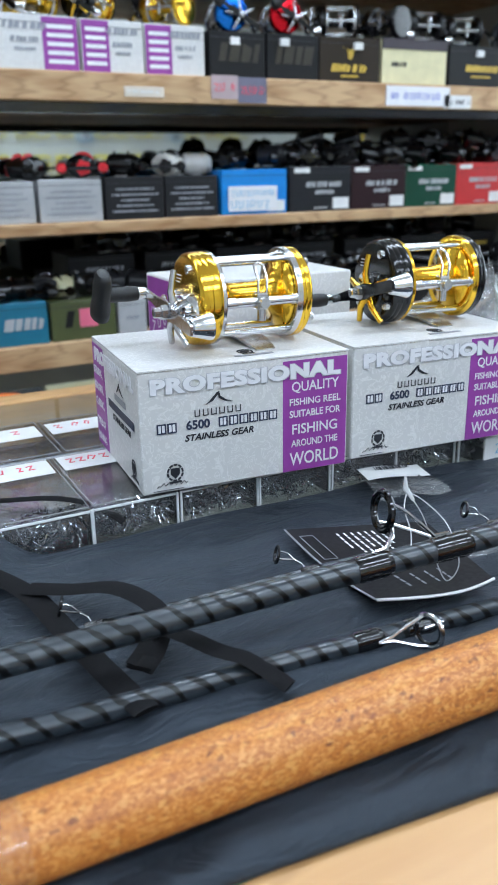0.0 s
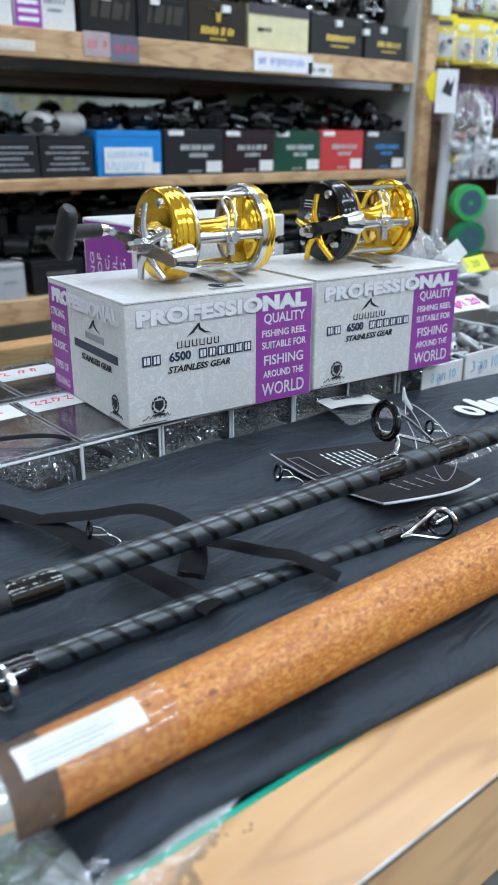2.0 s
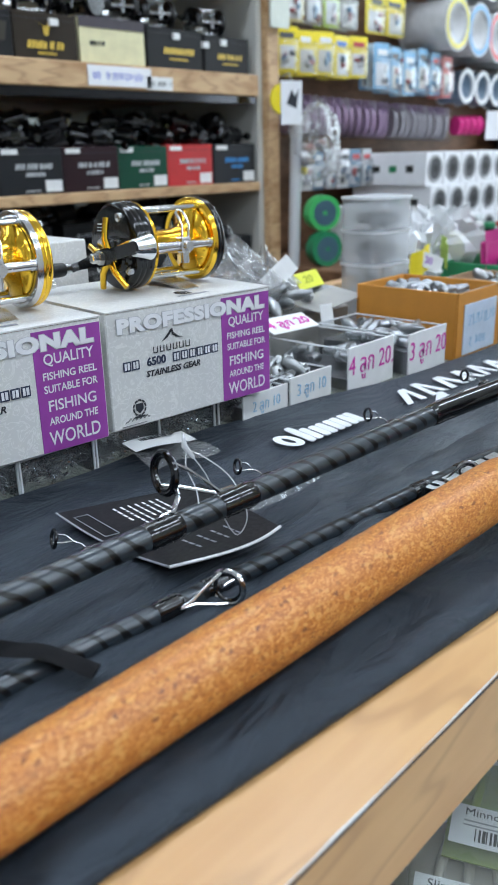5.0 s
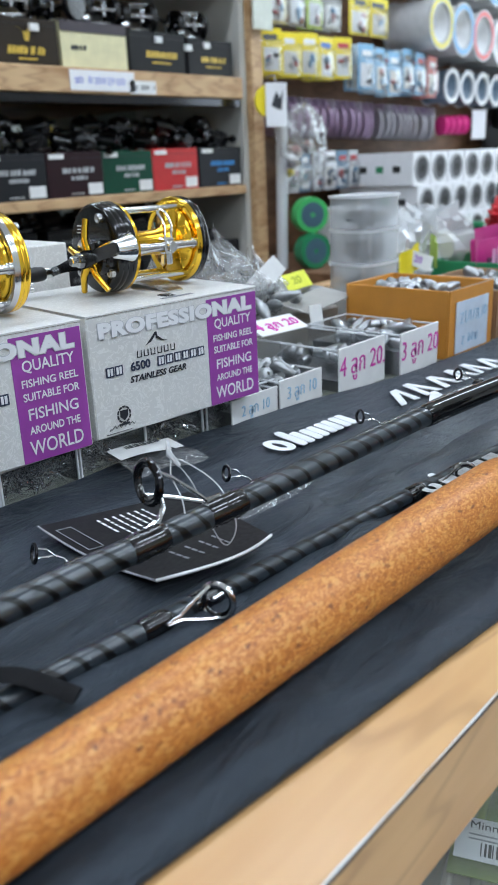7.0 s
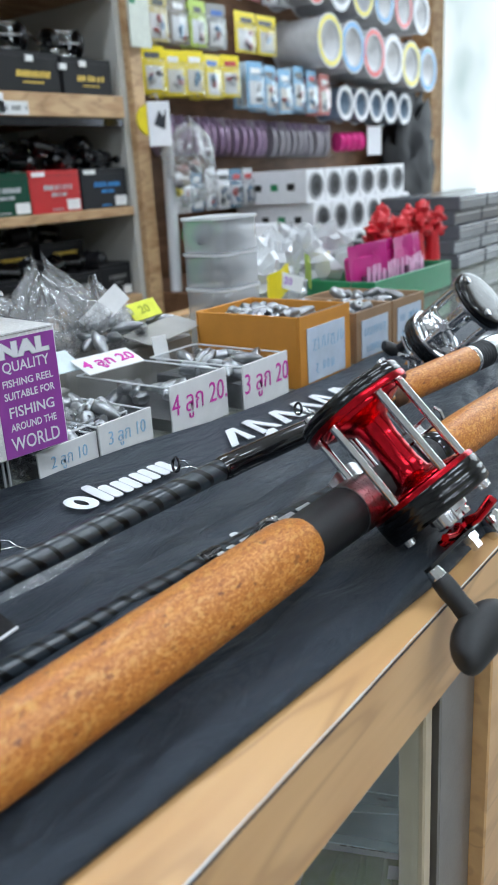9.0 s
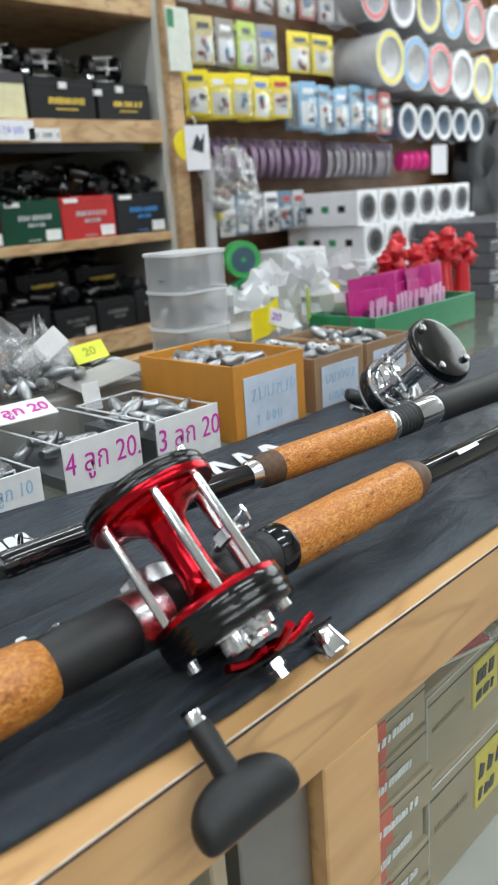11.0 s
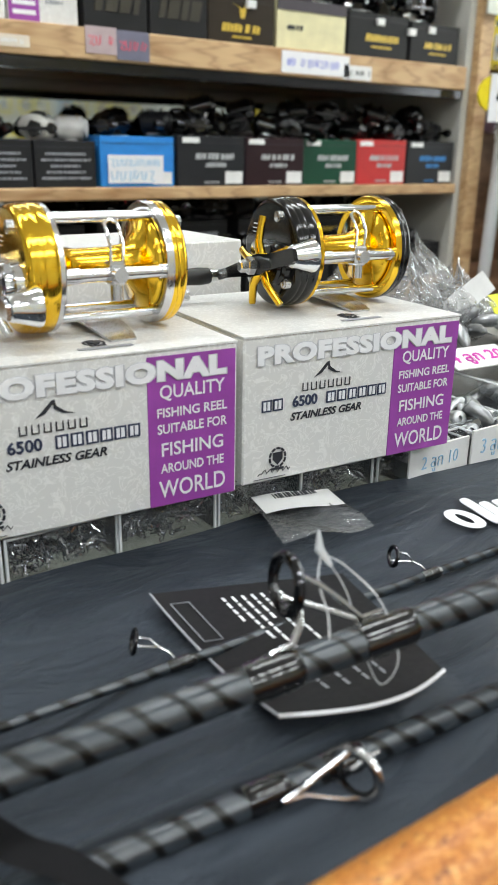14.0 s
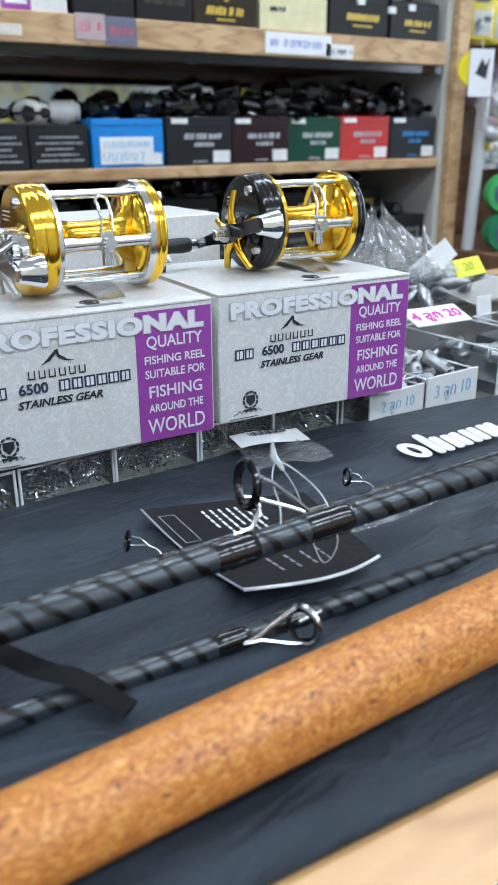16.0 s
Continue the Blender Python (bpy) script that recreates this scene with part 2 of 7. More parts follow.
def cork(name):
    """Rubberised cork: fibrous orange crumbs with paler flecks and a few dark ones."""
    mt, t, p, co = nodes(name)
    v = tex(t, co, "ShaderNodeTexVoronoi", 560, (0.7, 1.25, 1.25), Randomness=1.0)
    v2 = tex(t, co, "ShaderNodeTexVoronoi", 1500, (0.6, 1, 1), Randomness=1.0)
    n = tex(t, co, "ShaderNodeTexNoise", 270, (0.65, 1.4, 1.4), Detail=6.0, Distortion=2.4)
    bw = t.nodes.new("ShaderNodeRGBToBW")
    t.links.new(v.outputs["Color"], bw.inputs[0])
    bw2 = t.nodes.new("ShaderNodeRGBToBW")
    t.links.new(v2.outputs["Color"], bw2.inputs[0])
    a = t.nodes.new("ShaderNodeMath")
    a.operation = "MULTIPLY_ADD"
    t.links.new(bw2.outputs[0], a.inputs[0])
    a.inputs[1].default_value = 0.30
    t.links.new(n.outputs[0], a.inputs[2])
    col = ramp(t, a.outputs[0], [(0.40, (0.30, 0.080, 0.010)), (0.55, (0.43, 0.135, 0.016)), (0.70, (0.53, 0.190, 0.028)), (0.86, (0.68, 0.32, 0.080))])
    col = mixed(t, ramp(t, bw.outputs[0], [(0.07, (0.9, 0.9, 0.9)), (0.15, (0, 0, 0))]), col, (0.20, 0.055, 0.010))
    t.links.new(mixed(t, ramp(t, bw.outputs[0], [(0.74, (0, 0, 0)), (0.84, (0.7, 0.7, 0.7))]), col, (0.66, 0.33, 0.080)), p.inputs["Base Color"])
    p.inputs["Roughness"].default_value = 0.5
    p.inputs["Coat Weight"].default_value = 0.25
    p.inputs["Coat Roughness"].default_value = 0.3
    bump(t, p, a.outputs[0], 0.22, 0.0005)
    return mt


def blank(name):
    """Braided carbon blank: narrow glossy dark wraps winding round a blue-grey tube."""
    mt, t, p, co = nodes(name)
    w = tex(t, co, "ShaderNodeTexWave", 58, (1.0, 0.55, 0.55), Distortion=2.2, Detail=1.0)
    w.inputs["Detail Scale"].default_value = 2.0
    w.bands_direction = "DIAGONAL"
    wound = ramp(t, w.outputs["Fac"], [(0.17, (1, 1, 1)), (0.24, (0, 0, 0))])
    n = tex(t, co, "ShaderNodeTexNoise", 120, Detail=3.0)
    base = ramp(t, n.outputs[0], [(0.3, (0.022, 0.028, 0.034)), (0.7, (0.032, 0.040, 0.048))])
    t.links.new(mixed(t, wound, base, (0.0015, 0.0017, 0.002)), p.inputs["Base Color"])
    bare = t.nodes.new("ShaderNodeMapRange")
    bare.inputs["To Min"].default_value, bare.inputs["To Max"].default_value = 1.0, 0.12
    t.links.new(wound, bare.inputs[0])
    t.links.new(bare.outputs[0], p.inputs["Coat Weight"])
    p.inputs["Roughness"].default_value, p.inputs["Specular IOR Level"].default_value = 0.42, 0.3
    p.inputs["Coat Roughness"].default_value = 0.22
    p.inputs["Coat Tint"].default_value = (0.92, 0.97, 1.0, 1)
    bump(t, p, wound, 0.2, 0.0004)
    return mt


def fabric(name):
    mt, t, p, co = nodes(name)
    a = tex(t, co, "ShaderNodeTexNoise", 14, Detail=3.0)
    w1 = tex(t, co, "ShaderNodeTexWave", 900)
    w2 = tex(t, co, "ShaderNodeTexWave", 900)
    w2.bands_direction = "Y"
    s = t.nodes.new("ShaderNodeMath")
    t.links.new(w1.outputs["Fac"], s.inputs[0])
    t.links.new(w2.outputs["Fac"], s.inputs[1])
    t.links.new(ramp(t, a.outputs[0], [(0.3, (0.010, 0.0128, 0.0175)), (0.7, (0.017, 0.0215, 0.029))]), p.inputs["Base Color"])
    p.inputs["Roughness"].default_value = 0.42
    p.inputs["Specular IOR Level"].default_value = 0.5
    p.inputs["Specular Tint"].default_value = (0.72, 0.85, 1.0, 1)
    p.inputs["Sheen Weight"].default_value, p.inputs["Sheen Roughness"].default_value = 0.10, 0.45
    p.inputs["Sheen Tint"].default_value = (0.75, 0.87, 1.0, 1)
    f1 = tex(t, co, "ShaderNodeTexNoise", 34, (0.55, 1.5, 1), Detail=4.0, Distortion=1.2)
    f2 = t.nodes.new("ShaderNodeMath")
    f2.operation = "MULTIPLY_ADD"
    t.links.new(s.outputs[0], f2.inputs[0])
    f2.inputs[1].default_value = 0.010
    t.links.new(f1.outputs[0], f2.inputs[2])
    bump(t, p, f2.outputs[0], 0.55, 0.011)
    return mt


def carton(name, base, mark, scale=130):
    """Printed carton with a pale swirling wave pattern."""
    mt, t, p, co = nodes(name)
    w = tex(t, co, "ShaderNodeTexNoise", scale, Detail=2.0, Distortion=2.2)
    f = tex(t, co, "ShaderNodeTexNoise", 30, Detail=4.0)
    t.links.new(ramp(t, w.outputs[0], [(0.50, base), (0.56, mark), (0.62, base)]), p.inputs["Base Color"])
    p.inputs["Roughness"].default_value = 0.42
    bump(t, p, f.outputs[0], 0.05, 0.002)
    return mt


WOOD = wood("varnished_ply", (0.62, 0.365, 0.155), (0.52, 0.280, 0.108))
SHELF_WOOD = wood("shelf_ply", (0.55, 0.36, 0.19), (0.36, 0.19, 0.08), 1.4, 0.55, 0.0)
CORK = cork("rubber_cork")
CORK_DARK = surf("dark_cork", (0.10, 0.05, 0.025), 0.6, vary=0.5, scale=300, bumps=0.3)
BLANK = blank("braided_blank")
GLOSSY = surf("glossy_black", (0.006, 0.006, 0.007), 0.07, vary=0.3, bumps=0.02, coat=0.5)
MATT = surf("matt_black", (0.02, 0.021, 0.023), 0.55, vary=0.3, scale=200, bumps=0.1)
RUBBER = surf("grip_rubber", (0.009, 0.0093, 0.010), 0.5, vary=0.25, scale=500, bumps=0.15)
FOAM = surf("foam_grip", (0.016, 0.017, 0.02), 0.8, vary=0.3, scale=700, bumps=0.3)
BAG = fabric("bag_nylon")
WEB = surf("webbing", (0.006, 0.006, 0.007), 0.9, vary=0.3, scale=800, bumps=0.4)
WEB.node_tree.nodes["Principled BSDF"].inputs["Specular IOR Level"].default_value = 0.2
CHROME = surf("chrome", (0.78, 0.79, 0.80), 0.09, 1.0, vary=0.05, bumps=0.0)
STEEL = surf("brushed_steel", (0.55, 0.55, 0.56), 0.28, 1.0, vary=0.1, scale=200, bumps=0.05)
SILVER = surf("satin_silver", (0.66, 0.66, 0.67), 0.2, 1.0, vary=0.06, bumps=0.02)
GOLD = surf("gold_anodised", (0.92, 0.56, 0.05), 0.16, 1.0, vary=0.06, bumps=0.01)
RED = surf("red_anodised", (0.52, 0.012, 0.022), 0.2, 1.0, vary=0.08, bumps=0.01)
DARKCHROME = surf("dark_chrome", (0.06, 0.06, 0.065), 0.12, 1.0, vary=0.1, bumps=0.0)
BLUEMET = surf("blue_anodised", (0.02, 0.16, 0.6), 0.2, 1.0, bumps=0.0)
BLACKMET = surf("black_enamel", (0.003, 0.003, 0.0035), 0.14, vary=0.2, bumps=0.0)
CARTON = carton("printed_carton", (0.64, 0.635, 0.62), (0.76, 0.755, 0.74))
PURPLE = surf("purple_print", (0.30, 0.055, 0.33), 0.4, vary=0.1, bumps=0.04)
INK = surf("black_ink", (0.02, 0.022, 0.03), 0.5, vary=0.1, bumps=0.0)
WHITE = surf("white_print", (0.78, 0.78, 0.8), 0.45, vary=0.04, bumps=0.02)
GREYINK = surf("grey_ink", (0.30, 0.31, 0.34), 0.5, vary=0.05, bumps=0.0)
PAPER = surf("white_card", (0.74, 0.74, 0.73), 0.6, vary=0.07, bumps=0.05)
EDGE = surf("raw_board_edge", (0.30, 0.22, 0.15), 0.8)
LEAD = surf("lead", (0.34, 0.35, 0.36), 0.33, 1.0, vary=0.2, scale=150, bumps=0.15, spread=0.2)
SWIVEL = surf("black_nickel", (0.52, 0.52, 0.54), 0.16, 1.0, vary=0.3, bumps=0.0)
MAGENTA = surf("magenta_marker", (0.60, 0.03, 0.36), 0.5, vary=0.1, bumps=0.0)
BLUEINK = surf("blue_marker", (0.28, 0.50, 0.68), 0.5, vary=0.15, bumps=0.0)
REDINK = surf("red_marker", (0.75, 0.07, 0.12), 0.5, vary=0.1, bumps=0.0)
ORANGE = surf("orange_carton", (0.60, 0.25, 0.035), 0.5, vary=0.08, scale=40, bumps=0.06)
BROWNBOX = surf("brown_carton", (0.33, 0.20, 0.11), 0.65, vary=0.12, scale=40)
GREEN = surf("green_plastic", (0.02, 0.22, 0.09), 0.35, vary=0.08)
TEAL_EDGE = surf("green_glass_edge", (0.03, 0.42, 0.28), 0.25, vary=0.1)
PINK = surf("pink_carton", (0.55, 0.02, 0.22), 0.35, vary=0.1)
REDPL = surf("red_plastic", (0.62, 0.02, 0.03), 0.4, vary=0.1)
YELLOW = surf("yellow_card", (0.85, 0.68, 0.02), 0.4, vary=0.08)
LIME = surf("lime_card", (0.45, 0.60, 0.10), 0.4, vary=0.08)
ALU = surf("grey_aluminium", (0.27, 0.26, 0.25), 0.35, 0.8, vary=0.08)
PANEL = surf("painted_panel", (0.50, 0.49, 0.45), 0.5, vary=0.06, scale=8)
WALL = surf("wall_paint", (0.62, 0.62, 0.60), 0.7, vary=0.05, scale=4)
CEIL = surf("ceiling_paint", (0.78, 0.78, 0.77), 0.8, vary=0.04, scale=4)
FLOORM = surf("floor_tile", (0.42, 0.40, 0.37), 0.35, vary=0.1, scale=6)
PEGWOOD = wood("peg_wood", (0.20, 0.10, 0.05), (0.11, 0.05, 0.02), 1.0, 0.6, 0.0)
GLASS = clear("counter_glass", (0.96, 0.99, 0.975), 0.02, 0.8)
CLEAR = clear("clear_plastic", (0.98, 0.985, 0.99), 0.06, 0.9, 0.015, 0.1)
FILM = clear("poly_film", (0.98, 0.98, 0.98), 0.14, 2.0, 0.05, 1.0, 90)
CRINKLE = clear("crinkled_film", (0.985, 0.985, 0.985), 0.10, 2.6, 0.10, 0.35, 160)
MILKY = clear("milky_plastic", (0.96, 0.97, 0.98), 0.2, 0.9, 0.30)
FRONT = clear("front_glass", (0.95, 0.98, 0.97), 0.02, 0.5)
BLUEFILM = clear("blue_film", (0.80, 0.92, 0.97), 0.08, 3.0, 0.22, 1.0, 60)
WHITEFILM = clear("white_film", (0.95, 0.95, 0.94), 0.15, 1.8, 0.45, 0.5, 90)
RIM = clear("milky_rim", (0.96, 0.97, 0.98), 0.2, 1.0, 0.75)
SPOOLCLR = clear("spool_plastic", (0.9, 0.9, 0.92), 0.15, 1.2, 0.6)
mirror_m, mt_, mp_, mc_ = nodes("mirror")
mp_.inputs["Base Color"].default_value, mp_.inputs["Metallic"].default_value, mp_.inputs["Roughness"].default_value = (0.62, 0.66, 0.64, 1), 1.0, 0.04


def glow(name, colour, strength):
    mt, t, p, co = nodes(name)
    p.inputs["Emission Color"].default_value, p.inputs["Emission Strength"].default_value = (*colour, 1), strength
    return mt


TUBE_GLOW = glow("tube_glow", COOL, 9.0)
DAY = glow("outside_day", (0.93, 0.97, 1.0), 1.25)
for e in [n for n in DAY.node_tree.nodes if n.type == "BSDF_PRINCIPLED"]:
    # blurred street: pale sky, hazy foliage and walls
    tc = DAY.node_tree.nodes.new("ShaderNodeTexCoord")
    ns = tex(DAY.node_tree, tc, "ShaderNodeTexNoise", 1.6, (1, 1.4, 0.8), Detail=5.0)
    DAY.node_tree.links.new(ramp(DAY.node_tree, ns.outputs[0], [(0.30, (0.42, 0.52, 0.50)), (0.46, (0.80, 0.86, 0.88)), (0.62, (1.0, 1.0, 1.0))]), e.inputs["Emission Color"])


def dyed(colour, rough=0.45):
    key = "dyed_%02x%02x%02x" % tuple(int(255 * c) for c in colour)
    mt = bpy.data.materials.get(key)
    if mt is None:
        mt = surf(key, colour, rough, vary=0.1, scale=50, bumps=0.05)
        if max(colour) < 0.06:
            # dull dark print on uncoated card
            mt.node_tree.nodes["Principled BSDF"].inputs["Specular IOR Level"].default_value = 0.25
    return mt


# ---- the room ----
structure("floor", Geo().box(-2.6, 3.6, -2.9, 1.95, -0.1, 0), FLOORM, "grey tiled shop floor")
structure("ceiling", Geo().box(-2.6, 3.6, -2.9, 1.95, 2.7, 2.8), CEIL, "white painted ceiling")
structure("wall_back", Geo().box(-2.6, 3.6, 1.80, 1.95, 0, 2.7), WALL, "pale painted wall behind the shelves")
structure("wall_left", Geo().box(-2.6, -2.5, -2.9, 1.80, 0, 2.7), WALL, "pale painted side wall")
structure("wall_front", Geo().box(-2.5, 3.6, -2.9, -2.8, 0, 2.7), WALL, "pale painted wall behind the viewer")
g = Geo().box(3.45, 3.6, -2.8, -0.9, 0, 2.7).box(3.45, 3.6, -0.9, 1.60, 0, 0.85).box(3.45, 3.6, -0.9, 1.60, 2.4, 2.7).box(3.45, 3.6, 1.60, 1.80, 0, 2.7)
structure("wall_right", g, WALL, "end wall with the shop window opening")
win = structure("window_1", Geo().box(3.36, 3.47, 1.47, 1.56, 0.85, 2.4, 0.004).box(3.44, 3.47, -0.9, -0.82, 0.85, 2.4, 0.004).box(3.44, 3.47, -0.82, 1.54, 0.85, 0.92, 0.004).box(3.44, 3.47, -0.82, 1.54, 2.33, 2.4, 0.004), SHELF_WOOD, "brown wooden shop window frame")
pane = part("pane", Geo().box(3.452, 3.458, -0.82, 1.54, 0.92, 2.33), GLASS, win)
pane.visible_shadow = False
structure("ground", Geo().box(3.6, 12, -8, 8, -0.1, -0.02), FLOORM, "bright pavement outside the window")
structure("backdrop", Geo().box(8.0, 8.02, -6, 6, -0.02, 5), DAY, "over-bright daylight street outside")
# a fitting for each tube, the added rear row included
for lx, ly in TUBES:
    lamp = thing("ceiling_light", pose(lx, ly, 2.7), "white fluorescent ceiling light fitting", "ceiling light", "ceiling lights")
    part("housing", Geo().box(-0.62, 0.62, -0.09, 0.09, -0.08, 0, 0.008), CEIL, lamp)
    part("tube", Geo().lathe([(-0.58, 0.013), (0.58, 0.013)], 12, pose(0, -0.04, -0.1)).lathe([(-0.58, 0.013), (0.58, 0.013)], 12, pose(0, 0.04, -0.1)), TUBE_GLOW, lamp, "glowing white tubes")

# ---- shelving unit ----
S1, S2, S3 = 1.298, 1.066, 0.866
unit = thing("shelving_unit", pose(0, 0, 0), "plywood shelving unit with grey side panel and mirrored back", "shelves")
for z0, z1 in ((1.50, 1.545), (1.253, S1), (1.046, S2), (0.823, S3), (0.45, 0.49)):
    part("shelf_board", Geo().box(-0.9, 1.505, 1.366, 1.74, z0, z1, 0.002), SHELF_WOOD, unit)
part("metal_edge", Geo().box(-0.9, 1.50, 1.372, 1.40, 1.236, 1.2525, 0.001), DARKCHROME, unit, "dark metal edge under the board")
part("side_panel", Geo().box(1.506, 1.524, 1.372, 1.75, 0, 2.2, 0.001), PANEL, unit)
part("post", Geo().box(1.525, 1.565, 1.355, 1.40, 0, 2.2, 0.002), SHELF_WOOD, unit)
part("mirror_back", Geo().box(-0.9, 1.505, 1.742, 1.75, 0.02, 2.2), mirror_m, unit, "mirrored back panel")
part("left_panel", Geo().box(-0.92, -0.901, 1.372, 1.75, 0, 2.2, 0.001), PANEL, unit)

# ---- counter ----
TOP = 0.929
case = thing("display_counter", pose(0, 0, 0), "glass-topped display counter with a varnished plywood edge", "counter")
part("top_rail", Geo().box(-1.0, 2.6, 0.139, 0.181, 0.880, TOP, 0.0006), WOOD, case, "pale varnished plywood edge strip")
part("seam", Geo().box(-1.0, 2.6, 0.1386, 0.1394, TOP - 0.0020, TOP - 0.0011), INK, case, "dark joint line along the edge")
rnd = random.Random(61)
part("chipped_edge", Geo().tube([(-0.9 + 0.012 * i, 0.1392 + rnd.uniform(-0.0002, 0.0002), TOP - 0.0003) for i in range(240)], [max(0.00012, rnd.gauss(0.00027, 0.00010)) for i in range(240)], 6), PAPER, case, "pale chipped edge of the veneer")
part("glass_top", Geo().box(-1.0, 2.6, 0.184, 0.80, TOP - 0.008, TOP - 0.0015), GLASS, case).visible_shadow = False
part("glass_edge", Geo().box(-1.0, 2.6, 0.1815, 0.1838, TOP - 0.008, TOP - 0.0008), TEAL_EDGE, case, "green edge of the glass")
part("back_rail", Geo().box(-1.0, 2.6, 0.80, 0.83, TOP - 0.05, TOP, 0.001), WOOD, case)
part("back_panel", Geo().box(-1.0, 2.6, 0.81, 0.825, 0.05, TOP - 0.051), PANEL, case)
part("plinth", Geo().box(-1.0, 2.6, 0.15, 0.82, 0, 0.12), WOOD, case)
for x in (-0.95, 0.484, 1.9):
    part("post", Geo().box(x, x + 0.043, 0.139, 0.165, 0.12, 0.8798, 0.001), WOOD, case)
    part("metal_post", Geo().box(x - 0.047, x - 0.001, 0.148, 0.17, 0.12, 0.8798, 0.001), ALU, case, "grey aluminium upright")
    part("track", Geo().box(x - 0.062, x - 0.053, 0.15, 0.165, 0.12, 0.8798, 0.001), dyed((0.46, 0.38, 0.26)), case, "tan sliding track")
for x0, x1 in ((-0.9, 0.42), (0.529, 1.84), (1.945, 2.6)):
    part("front_glass", Geo().box(x0, x1, 0.152, 0.156, 0.12, 0.8798), FRONT, case).visible_shadow = False
part("glass_shelf", Geo().box(-0.95, 0.25, 0.175, 0.78, 0.845, 0.850), GLASS, case)
part("inner_shelf", Geo().box(-0.95, 2.55, 0.165, 0.79, 0.608, 0.62), PANEL, case)
g = Geo()
rnd = random.Random(4)
for x0, y0, x1, y1, n in ((0.027, 0.1788, 0.004, 0.171, 60), (0.012, 0.1695, -0.006, 0.1645, 60), (0.0, 0.163, -0.008, 0.160, 14), (0.033, 0.1735, 0.034, 0.1738, 3)):
    for i in range(n):
        u = rnd.random()
        x, y, r = x0 + (x1 - x0) * u + rnd.gauss(0, 0.0011), min(0.1796, y0 + (y1 - y0) * u + rnd.gauss(0, 0.0013)), rnd.uniform(0.0004, 0.0011)
        g.prism([(x + r * rnd.uniform(0.7, 1.5) * math.cos(k * 0.8976), y + r * rnd.uniform(0.5, 1.0) * math.sin(k * 0.8976)) for k in range(7)], TOP + 0.00002, TOP + 0.00006 + 0.000001 * i)
g.tube([(-0.021, 0.1775, TOP), (-0.0235, 0.172, TOP), (-0.022, 0.167, TOP), (-0.012, 0.166, TOP)], 0.0002, 6)
part("stain", g, surf("stain", (0.26, 0.165, 0.075), 0.5, vary=0.4), case, "dark worn stain on the varnish")


def glyphs(x0, x1, z0, z1, seed):
    """A line of small slanted print marks, too far off to read."""
    g, q, x = Geo(), random.Random(seed), x0
    hh = z1 - z0
    while x < x1 - hh * 0.3:
        w = min(hh * q.uniform(0.35, 0.8), x1 - x)
        g.prism([(x, z0), (x + w, z0), (x + w + hh * 0.22, z1 - hh * q.choice((0, 0, 0.25))), (x + hh * 0.22, z1)], 0.0002, 0.0010, pose(0, 0, 0, 90, 0, 0))
        x += w + hh * q.choice((0.14, 0.14, 0.2, 0.5))
    return g


def lure_pack(m, back, belly, txt=None, w=0.055, h=0.12):
    ob = thing("lure_packet", m, "clear lure packet with a printed card in the counter", "fishing lure", "lure packets in the counter")
    part("card", Geo().box(-w / 2, w / 2, -h / 2, h / 2, 0, 0.001), back, ob)
    part("lure", Geo().lathe([(-0.036, 0.001), (-0.026, 0.006), (-0.005, 0.009), (0.02, 0.006), (0.034, 0.002), (0.042, 0.005)], 14, pose(0, -0.008, 0.009, 0, 0, 90)), belly, ob)
    part("sleeve", Geo().sheet(lambda u, v: ((u - 0.5) * w, (v - 0.5) * h * 0.98, 0.004 + 0.016 * math.sin(math.pi * u) * math.sin(math.pi * v) ** 0.5), 8, 10), CLEAR, ob)
    part("eye", Geo().lathe([(0, 0.0032), (0.0008, 0.0024)], 10, pose(0, 0.020, 0.0175, 0, -90, 0)), INK, ob)
    if txt:
        part("print", words(txt, 0.010), INK, ob, m=pose(0, h * 0.36, 0.0016))
    return ob


cards = [dyed((0.72, 0.74, 0.7)), dyed((0.6, 0.08, 0.08)), dyed((0.5, 0.65, 0.6)), dyed((0.1, 0.35, 0.6)), dyed((0.75, 0.2, 0.3)), dyed((0.7, 0.7, 0.2))]
bellies = [dyed((0.7, 0.72, 0.72), 0.2), dyed((0.75, 0.7, 0.55), 0.2), dyed((0.5, 0.55, 0.5), 0.2), dyed((0.75, 0.4, 0.1), 0.2)]
rnd = random.Random(7)
for i in range(-2, 6):
    for j in range(3):
        lure_pack(pose(-0.14 + 0.062 * i + rnd.uniform(-0.006, 0.006), 0.235 + 0.125 * j, 0.853 + rnd.uniform(0, 0.006), rnd.uniform(-6, 6), rnd.uniform(-8, 8), rnd.uniform(-20, 20)), rnd.choice(cards), rnd.choice(bellies))


